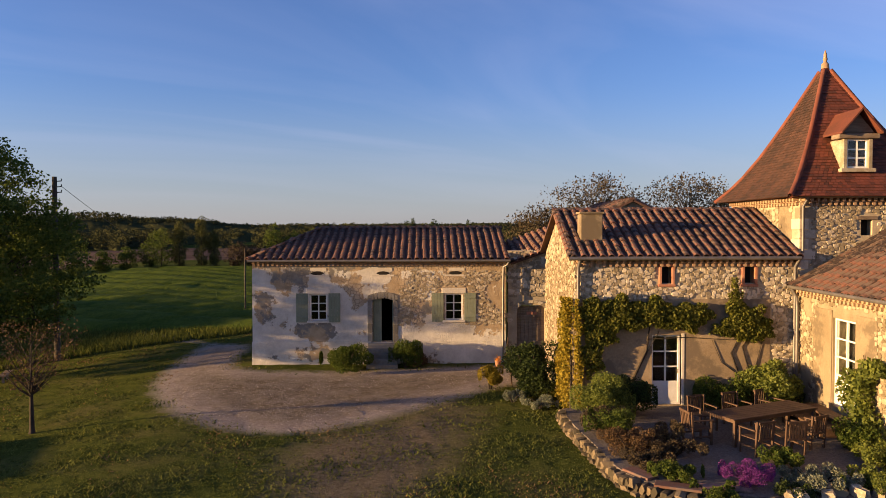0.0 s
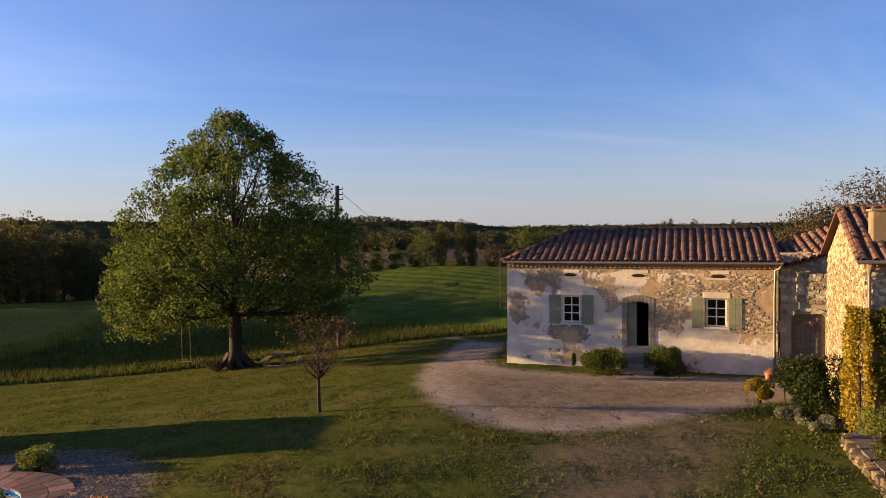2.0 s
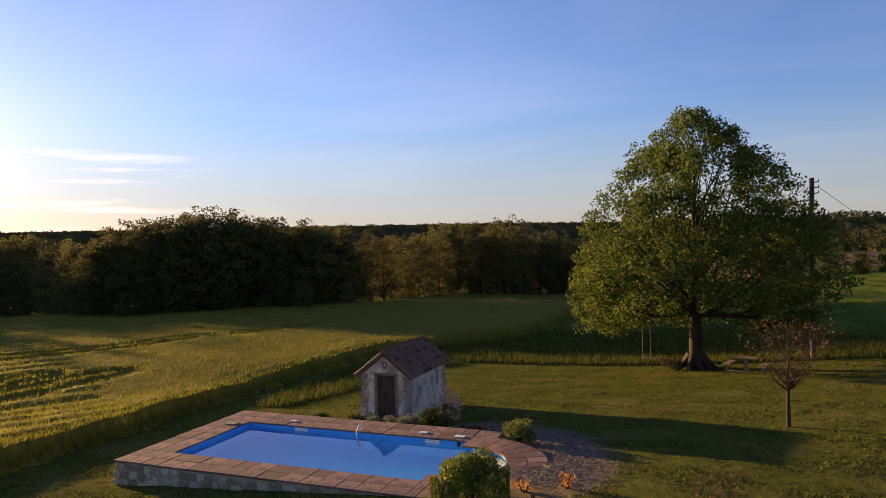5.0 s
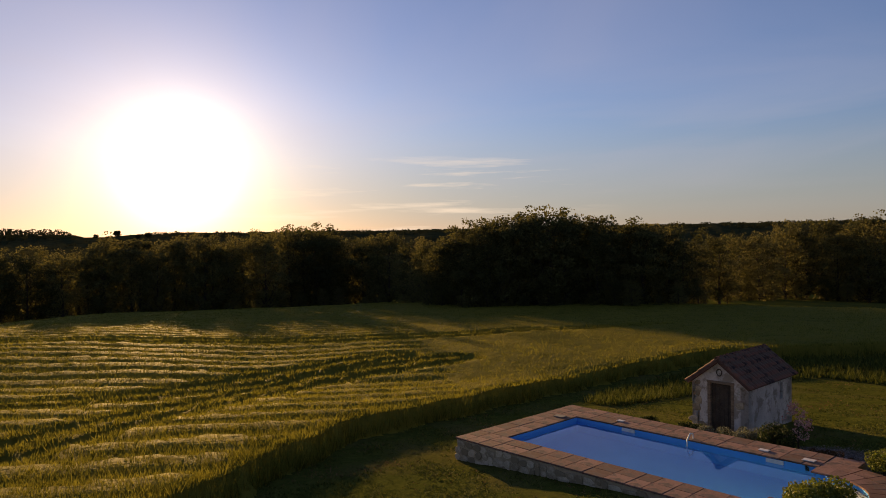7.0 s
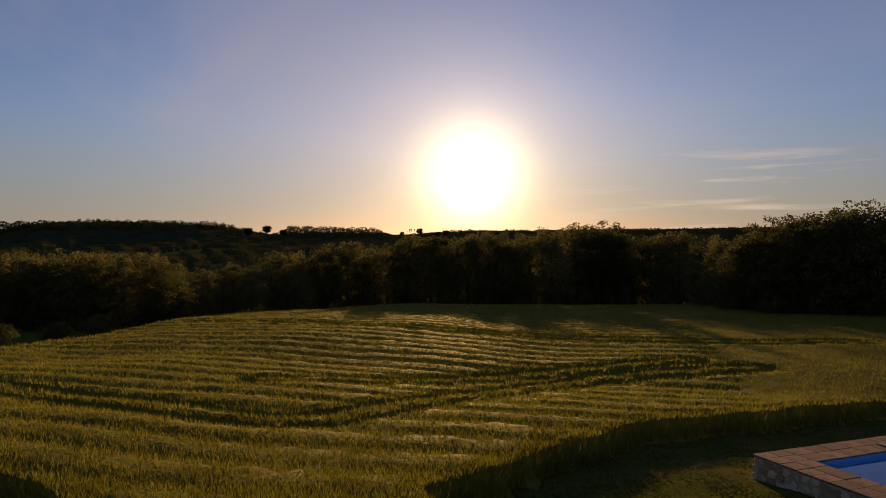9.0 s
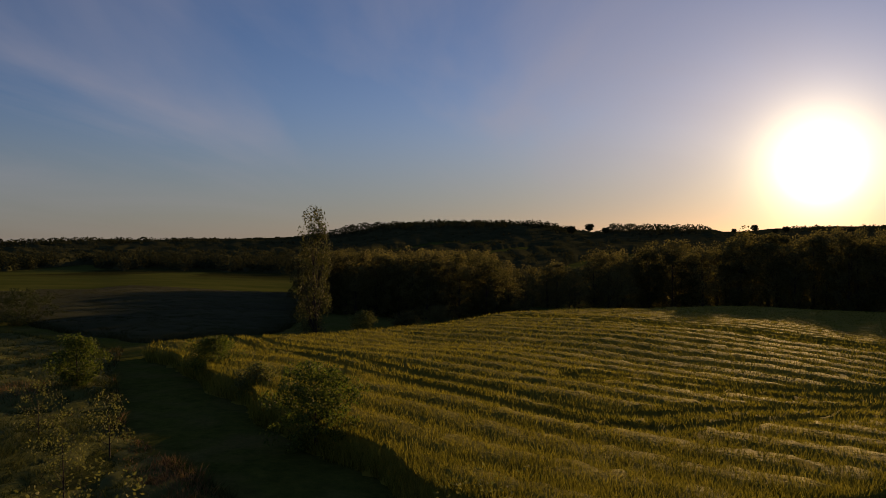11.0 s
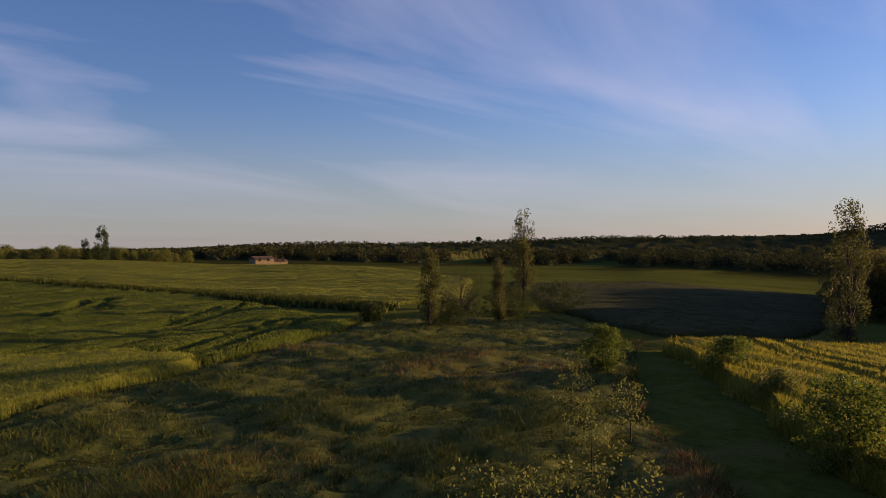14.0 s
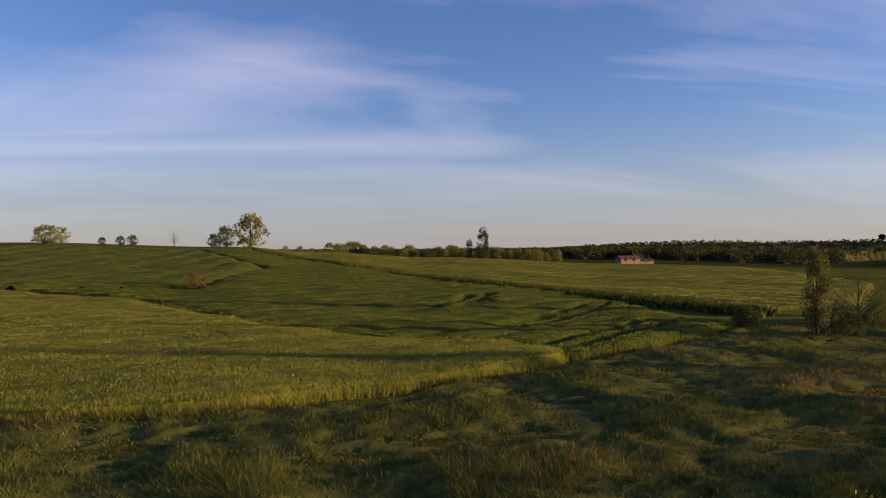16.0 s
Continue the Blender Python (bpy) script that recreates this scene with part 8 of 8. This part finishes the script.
for x, y, w, h, leaf, n, s, seed, label in (
    (-13.75, 9.9, 1.7, 1.3, "leaf_lime", 5200, 0.055, 331, "yellow-green rounded shrub beside the pool"),
    (-17.6, 14.7, 0.95, 0.95, "leaf_lime", 2200, 0.045, 332, "small bright green shrub in the gravel"),
    (-22.4, 13.2, 1.2, 0.7, "leaf_grey", 2200, 0.04, 333, "grey-green lavender mound behind the pool"),
    (-23.4, 12.6, 1.0, 0.65, "leaf_grey", 1800, 0.04, 334, "grey-green lavender mound behind the pool"),
    (-24.4, 12.4, 1.0, 0.65, "leaf_dark", 1800, 0.04, 335, "dark green mound behind the pool"),
    (-21.4, 13.9, 1.2, 1.0, "leaf_dark", 2200, 0.045, 336, "dark green shrub beside the shed"),
    (-19.6, 14.3, 1.3, 0.45, "leaf_bronze", 1600, 0.035, 337, "low reddish bedding plants by the pool"),
    (-18.6, 13.6, 1.2, 0.35, "leaf_bronze_dark", 1300, 0.035, 338, "low brown bedding plants by the pool"),
    (-12.9, 12.3, 0.4, 0.5, "flower_orange", 110, 0.035, 339, "clump of orange flowers in the gravel"),
    (-13.5, 11.4, 0.7, 0.3, "flower_orange", 110, 0.03, 340, "low orange flowers beside the pool"),
    (-12.2, 10.6, 0.8, 0.3, "leaf_bronze", 900, 0.03, 341, "low rust-coloured plants in the gravel"),
    (-26.7, 12.0, 0.9, 0.5, "leaf_dark", 1400, 0.04, 342, "dark weeds beside the shed"),
):
    shrub("shrub", label, x, y, on_ground(x, y), w, h, leaf, n, s, seed)
rose = make_tree("flowering_shrub", "upright shrub with pale pink blossom beside the shed", 1.75, 0.42, 0.15, column, 10, 34, 22, 0.04, 0.17, "flower_pink", 345, trunk=0.025, hollow=0.1, category="shrub")
put(rose, -21.9, 15.0)

# the bronze-leaved small tree on the lawn
plum = make_tree("plum_tree", "small lawn tree with bare reddish-brown crown", 3.5, 1.5, 1.35, lambda v: 0.35 + 0.65 * min(1.0, v * 1.6) - 0.35 * max(0.0, v - 0.75), 42, 95, 15, 0.036, 0.3, "leaf_bronze", 351, trunk=0.075, hollow=0.1)
put(plum, -12.7, 21.8)


# ---- climbers on the walls
def climber(name, label, spots, leaf, size, seed, stems):
    gen = np.random.default_rng(seed)
    vine = new(name)
    pts = []
    for cx, cz, rx, rz, n, y, depth in spots:
        n = int(n * 1.9)
        a, q = gen.uniform(0, 2 * math.pi, n), np.sqrt(gen.uniform(0, 1, n))
        lump = 1 + 0.18 * np.sin(a * 5 + cx) + 0.12 * np.sin(a * 9)
        pts.append(np.stack([cx + np.cos(a) * q * rx * lump, y - gen.uniform(0.03, depth, n) * (1.1 - 0.5 * q), cz + np.sin(a) * q * rz * lump], 1))
    pts = np.concatenate(pts)
    soup("foliage", leaf_quads(pts, size, gen), 4, leaf, vine)
    for path, rad in stems:
        verts, faces = [], []
        tube(verts, faces, path, [rad * (1 - 0.7 * k / (len(path) - 1)) for k in range(len(path))], 6)
        mesh_object("stem", verts, faces, "bark", vine, True)
    tagged(vine, label, "climbing plant")
    return vine


climber("climber", "dense green climber trained along the stone house wall",
        [(4.85, 3.35, 0.62, 0.42, 1700, 22.62, 0.38), (5.7, 3.25, 0.8, 0.55, 2400, 22.62, 0.38), (6.7, 3.3, 0.8, 0.45, 2200, 22.62, 0.35), (7.6, 3.15, 0.85, 0.42, 1900, 22.62, 0.35), (8.1, 3.3, 0.4, 0.3, 500, 22.62, 0.3),
         (5.0, 2.75, 0.55, 0.55, 1200, 22.62, 0.3), (4.75, 2.0, 0.35, 0.7, 700, 22.62, 0.3)], "leaf_vine", 0.05, 401,
        [([(6.0, 22.5, 0.4), (6.1, 22.645, 1.2), (6.5, 22.645, 2.1), (6.6, 22.645, 2.9)], 0.05), ([(6.1, 22.645, 1.2), (6.35, 22.645, 1.7), (6.9, 22.645, 2.7)], 0.03), ([(6.5, 22.645, 2.45), (7.8, 22.645, 2.5), (9.2, 22.645, 2.42), (10.6, 22.6, 2.55)], 0.02)])
climber("climber", "leafy climber with bare stems on the rendered wall",
        [(9.6, 3.0, 0.75, 0.55, 1700, 22.62, 0.35), (9.3, 3.55, 0.3, 0.4, 350, 22.62, 0.25), (10.0, 2.75, 0.5, 0.35, 700, 22.62, 0.3), (9.0, 2.75, 0.5, 0.2, 350, 22.62, 0.25), (9.25, 4.1, 0.12, 0.35, 120, 22.6, 0.2)], "leaf_vine", 0.048, 402,
        [([(9.5, 22.5, 0.4), (9.45, 22.645, 1.3), (9.2, 22.645, 2.0), (9.6, 22.645, 2.8)], 0.045), ([(9.5, 22.5, 0.5), (9.75, 22.645, 1.5), (9.55, 22.645, 2.2), (10.0, 22.645, 2.8)], 0.035), ([(9.6, 22.5, 0.5), (9.95, 22.645, 1.4), (10.2, 22.645, 2.4)], 0.025), ([(9.45, 22.645, 1.3), (8.9, 22.645, 1.7), (8.6, 22.645, 2.4)], 0.02)])


def corner_ivy():
    gen = np.random.default_rng(403)
    vine = new("ivy")
    n = 5200
    z = gen.uniform(0.2, 3.75, n)
    half = 0.75 - 0.12 * z + 0.1 * np.sin(z * 5)
    # wraps round the house's corner: along the gable wall, then along the front
    s = gen.uniform(-1, 0.35, n) * half * 2.3
    out = gen.uniform(0.03, 0.34, n)
    pts = np.stack([np.where(s < 0, 4.16 - out, 4.16 + s * 0.5), np.where(s < 0, 22.62 - s * 1.2, 22.6 - out), z], 1)
    soup("foliage", leaf_quads(pts, 0.055, gen), 4, "leaf_yellow", vine)
    verts, faces = [], []
    tube(verts, faces, [(4.08, 22.6, 0.1), (4.1, 22.7, 1.5), (4.08, 22.9, 3.3)], [0.05, 0.035, 0.01], 6)
    mesh_object("stem", verts, faces, "bark", vine, True)
    tagged(vine, "golden-yellow ivy climbing the stone house corner", "climbing plant")


corner_ivy()


def wing_climber():
    gen = np.random.default_rng(404)
    vine = new("climber")
    n = 3000
    z = gen.uniform(0.5, 2.6, n)
    s = gen.uniform(0, 1, n)
    y = 19.2 - s * (1.5 - 0.25 * z) - 0.25 * np.sin(z * 3)
    y = np.where(z > 2.2, y - 0.5, y)
    pts = np.stack([11.26 - gen.uniform(0.03, 0.5, n), y, z], 1)
    soup("foliage", leaf_quads(pts, 0.06, gen), 4, "leaf_lime", vine)
    verts, faces = [], []
    tube(verts, faces, [(11.1, 18.6, 0.4), (11.2, 18.7, 1.6), (11.22, 18.9, 2.6)], [0.05, 0.035, 0.01], 6)
    mesh_object("stem", verts, faces, "bark", vine, True)
    tagged(vine, "sunlit green climber on the wing's wall", "climbing plant")


wing_climber()


# ---- the terrace, its edge and furniture
def terrace():
    top = rounded([(3.75, 22.9), (3.75, 20.6), (4.0, 18.6), (4.12, 16.6), (4.7, 15.6), (6, 15.0), (9, 14.6), (13, 14.2), (13, 23.2)], 1)
    n = len(top)
    verts = [(x, y, TZ) for x, y in top] + [(x, y, -0.4) for x, y in top]
    faces = [tuple(range(n))] + [(i, n + i, n + (i + 1) % n, (i + 1) % n) for i in range(n)]
    ob = mesh_object("terrace", verts, faces, "gravel", None)
    tagged(ob, "raised gravel terrace before the stone house", "terrace", kind="structure")
    edge = new("terrace_wall")
    tagged(edge, "low curved retaining wall of rough stones", "wall")
    gen = random.Random(6)
    line = [(3.7, 22.3), (3.68, 20.8), (3.8, 19.4), (3.95, 18.0), (4.05, 16.8), (4.35, 15.9), (5.0, 15.25), (6.0, 14.85), (7.5, 14.6), (9.5, 14.4), (12, 14.1)]
    placed = []
    for (x0, y0), (x1, y1) in zip(line, line[1:]):
        d = math.hypot(x1 - x0, y1 - y0)
        ang = math.degrees(math.atan2(y1 - y0, x1 - x0))
        for course in range(2):
            s = 0.0
            while s < d:
                w = gen.uniform(0.12, 0.27)
                u = (s + w / 2) / d
                placed.append(pose(x0 + (x1 - x0) * u, y0 + (y1 - y0) * u, 0.0 + course * 0.19 + gen.uniform(-0.05, 0.05), gen.uniform(-10, 10), gen.uniform(-12, 12), ang + gen.uniform(-14, 14)) @ Matrix.Diagonal((w, 0.13 * gen.uniform(0.7, 1.5), 0.24 * gen.uniform(0.75, 1.25), 1)))
                s += w
    pieces("stone", placed, recoloured(STONES, "stone_mossy"), edge, 300, "stone_mossy")
    # flat terracotta slabs along the bed
    for x, y, a, w in ((5.15, 15.45, -22, 1.0), (6.15, 15.35, -8, 1.1), (4.55, 16.3, -60, 0.8)):
        b = new("garden_slab")
        b.matrix_basis = pose(x, y, TZ, 0, 0, a)
        tagged(b, "flat terracotta slab on the terrace edge", "slab")
        box("slab", -w / 2, w / 2, -0.18, 0.18, 0.0, 0.06, "coping", b, None, 0.012)
    # rocks in the bed
    for i in range(16):
        r = new("rock", gen.choice(STONES))
        x = 7.2 + i * 0.22 + gen.uniform(-0.1, 0.1)
        r.matrix_basis = pose(x, 14.95 + gen.uniform(-0.2, 0.25), TZ + 0.06, 0, 0, gen.uniform(-40, 40)) @ Matrix.Diagonal((gen.uniform(0.2, 0.4), 0.14, gen.uniform(0.16, 0.3), 1))
        tagged(r, "rough pale rock edging the flower bed", "rock", "rocks along the bed")


surface("stone_mossy", (0.052, 0.043, 0.027), (0.18, 0.138, 0.085), 2.5, 0.95, bump=0.6, fine=24, depth=0.012, island=0.5, jitter=0.6)
surface("gravel", (0.075, 0.062, 0.050), (0.22, 0.185, 0.15), 18, 0.95, bump=1.0, fine=60, depth=0.02)
terrace()


def garden_table(x, y, z, turn):
    t = new("garden_table")
    t.matrix_basis = pose(x, y, z, 0, 0, turn)
    tagged(t, "long slatted brown wooden garden table", "table")
    for k in range(7):
        box("slat", -1.55, 1.55, -0.49 + k * 0.14, -0.49 + k * 0.14 + 0.128, 0.71, 0.745, "wood_brown", t, None, 0.006)
    for sx in (-1, 1):
        box("apron", sx * 1.45 - 0.02, sx * 1.45 + 0.02, -0.42, 0.42, 0.62, 0.71, "wood_brown", t)
        for sy in (-1, 1):
            box("leg", sx * 1.45 - 0.04, sx * 1.45 + 0.04, sy * 0.42 - 0.04, sy * 0.42 + 0.04, 0.0, 0.71, "wood_brown", t, None, 0.006)
    for sy in (-1, 1):
        box("apron", -1.4, 1.4, sy * 0.42 - 0.015, sy * 0.42 + 0.015, 0.62, 0.70, "wood_brown", t)
    return t


def garden_chair():
    c = new("garden_chair")
    tagged(c, "brown wooden garden armchair with slatted back", "chair", "chairs round the garden table")
    for k in range(5):
        box("seat_slat", -0.26, 0.26, -0.24 + k * 0.1, -0.24 + k * 0.1 + 0.085, 0.42, 0.445, "wood_brown", c)
    for sx in (-1, 1):
        box("leg", sx * 0.27 - 0.025, sx * 0.27 + 0.025, -0.27, -0.22, 0, 0.64, "wood_brown", c, None, 0.004)
        box("leg", sx * 0.27 - 0.025, sx * 0.27 + 0.025, 0.23, 0.28, 0, 0.92, "wood_brown", c, pose(0, 0, 0, -4, 0, 0), 0.004)
        box("armrest", sx * 0.27 - 0.035, sx * 0.27 + 0.035, -0.29, 0.26, 0.64, 0.67, "wood_brown", c, None, 0.006)
        box("stretcher", sx * 0.27 - 0.015, sx * 0.27 + 0.015, -0.22, 0.23, 0.2, 0.24, "wood_brown", c)
    tilt = pose(0, 0, 0, -6, 0, 0)
    for k in range(6):
        box("back_slat", -0.22 + k * 0.08, -0.22 + k * 0.08 + 0.045, 0.27, 0.29, 0.48, 0.86, "wood_brown", c, tilt)
    box("top_rail", -0.27, 0.27, 0.26, 0.30, 0.86, 0.93, "wood_brown", c, tilt, 0.006)
    box("lower_rail", -0.25, 0.25, 0.265, 0.295, 0.44, 0.49, "wood_brown", c, tilt)
    return c


garden_table(8.72, 19.3, TZ, 24)
chair = garden_chair()
chair.matrix_basis = pose(7.35, 20.0, TZ, 0, 0, 18)
for x, y, a in ((8.5, 20.4, 22), (9.6, 20.75, 30), (7.9, 17.85, 202), (8.75, 17.9, 190), (9.5, 18.4, 208), (6.75, 18.75, 100)):
    copy_thing(chair, pose(x, y, TZ, 0, 0, a))


def bench_steps():
    s = new("wing_steps")
    tagged(s, "brown timber steps before the wing's glazed door", "steps")
    for k, (x0, x1, z) in enumerate(((10.2, 11.24, 0.25), (10.75, 11.24, 0.42))):
        for j in range(4):
            box("plank", x0 + (x1 - x0) * j / 4 + 0.006, x0 + (x1 - x0) * (j + 1) / 4 - 0.006, 19.1, 21.3, TZ + z - 0.05, TZ + z, "wood_brown", s)
        for y in (19.15, 20.2, 21.2):
            box("riser", x0 + 0.02, x1, y, y + 0.06, TZ, TZ + z - 0.05, "wood_brown", s)


bench_steps()


def flower_stand():
    st = new("plant_stand")
    st.matrix_basis = pose(2.3, 27.0, 0)
    tagged(st, "rusty iron tripod plant stand at the drive's edge", "plant stand")
    box("top", -0.32, 0.32, -0.2, 0.2, 0.72, 0.75, "wood_brown", st)
    for x, y in ((-0.3, -0.17), (0.3, -0.17), (-0.3, 0.17), (0.3, 0.17)):
        pipe("leg", [(x * 1.05, y * 1.05, -0.02), (x * 0.9, y * 0.9, 0.72)], 0.016, "wood_brown", st, 6)
    for a in (0, 2.1, 4.2):
        pipe("rod", [(0.12 + 0.12 * math.cos(a), 0.12 * math.sin(a), 0.75), (0.16, 0.0, 1.85)], 0.014, "wood_brown", st, 6)
    pot = new("flower_pot")
    pot.matrix_basis = pose(2.08, 26.92, 0.75)
    tagged(pot, "small terracotta pot with flowers on the stand", "flower pot")
    verts, faces = [], []
    tube(verts, faces, [(0, 0, 0), (0, 0, 0.17), (0, 0, 0.2), (0, 0, 0.21), (0, 0, 0.16)], [0.08, 0.115, 0.13, 0.12, 0.1], 14)
    mesh_object("pot", verts, faces, "brick", pot, True)
    gen = np.random.default_rng(6)
    soup("flowers", leaf_quads(gen.normal(0, 0.06, (120, 3)) + np.array([0, 0, 0.27]), 0.025, gen), 4, "flower_orange", pot)["kind"] = "stuff"


flower_stand()


# ---- under the lime tree
def swing():
    s = new("swing")
    x, y = -28.0, 33.2
    z = height(x, y)
    tagged(s, "simple rope swing hanging from the lime tree", "swing")
    for k in (-0.22, 0.22):
        pipe("rope", [(x + k, y + k * 0.4, z + 0.45), (x + k * 0.96, y + k * 0.4, z + 4.6)], 0.014, "wood_grey", s, 6)
    box("seat", -0.3, 0.3, -0.11, 0.11, 0.42, 0.46, "wood_grey", s, pose(x, y, z, 0, 0, 22))


swing()


def picnic_table():
    t = new("picnic_table")
    x, y = -20.9, 32.2
    t.matrix_basis = pose(x, y, height(x, y), 0, 0, 20)
    tagged(t, "pale wooden picnic table with two benches", "picnic table")
    for k in range(5):
        box("board", -0.55, 0.55, -0.36 + k * 0.145, -0.36 + k * 0.145 + 0.13, 0.74, 0.78, "wood_pale", t)
    box("post", -0.09, 0.09, -0.09, 0.09, -0.05, 0.74, "wood_pale", t)
    box("foot", -0.9, 0.9, -0.08, 0.08, -0.04, 0.06, "wood_pale", t)
    for s in (-0.85, 0.85):
        box("bench", s - 0.16, s + 0.16, -0.75, 0.75, 0.42, 0.47, "wood_pale", t, None, 0.006)
        for yy in (-0.5, 0.4):
            box("bench_leg", s - 0.05, s + 0.05, yy, yy + 0.08, -0.05, 0.42, "wood_pale", t)


surface("wood_pale", (0.17, 0.11, 0.065), (0.30, 0.21, 0.13), 3, 0.8, bump=0.3, fine=30, depth=0.004)
picnic_table()


# roots and ivy hummock at the lime's foot
def root_mound():
    m = new("root_mound")
    x, y = -24.3, 32.8
    z = height(x, y)
    for k in range(9):
        verts, faces = [], []
        a = k * 0.7
        tube(verts, faces, [(x + 0.3 * math.cos(a), y + 0.3 * math.sin(a), z + 0.75), (x + 0.7 * math.cos(a), y + 0.7 * math.sin(a), z + 0.28), (x + 1.3 * math.cos(a + 0.2), y + 1.3 * math.sin(a + 0.2), z - 0.06)], [0.24, 0.16, 0.05], 7)
        mesh_object("root", verts, faces, "bark", m, True)
    tagged(m, "spreading roots at the lime tree's foot", "roots")


root_mound()
shrub("shrub", "dry leafy suckers round the lime's foot", -25.2, 32.3, height(-25.2, 32.3), 1.6, 0.75, "leaf_bronze_dark", 1600, 0.05, 361)


def telegraph_pole(name, x, y, tall, thick, label, arms):
    p = new(name)
    z = height(x, y)
    tagged(p, label, "pole")
    verts, faces = [], []
    tube(verts, faces, [(x, y, z - 0.2), (x, y, z + tall * 0.5), (x, y, z + tall)], [thick, thick * 0.9, thick * 0.8], 8)
    mesh_object("shaft", verts, faces, "wood_dark", p, True)
    if arms:
        for k in range(3):
            pipe("insulator", [(x + 0.05, y, z + tall - 0.25 - 0.3 * k), (x + 0.32, y + 0.1, z + tall - 0.22 - 0.3 * k), (x + 0.32, y + 0.1, z + tall - 0.1 - 0.3 * k)], 0.03, "wood_dark", p, 6)
    return p


telegraph_pole("utility_pole", -20.8, 38.2, 9.9, 0.15, "dark wooden utility pole behind the lime tree", True)
telegraph_pole("wire_post", -16.3, 58.5, 5.2, 0.06, "thin dark wooden post beside the field", False)


def wire():
    w = new("overhead_wire")
    z0 = height(-20.8, 38.2) + 9.4
    path = []
    for k in range(15):
        u = k / 14
        path.append((-20.5 - 36.8 * u, 38.3 + 111 * u, z0 - 6.6 * u - 1.2 * 4 * u * (1 - u)))
    pipe("cable", path, 0.014, "wood_dark", w, 5)
    tagged(w, "thin black overhead cable from the pole", "cable")


wire()
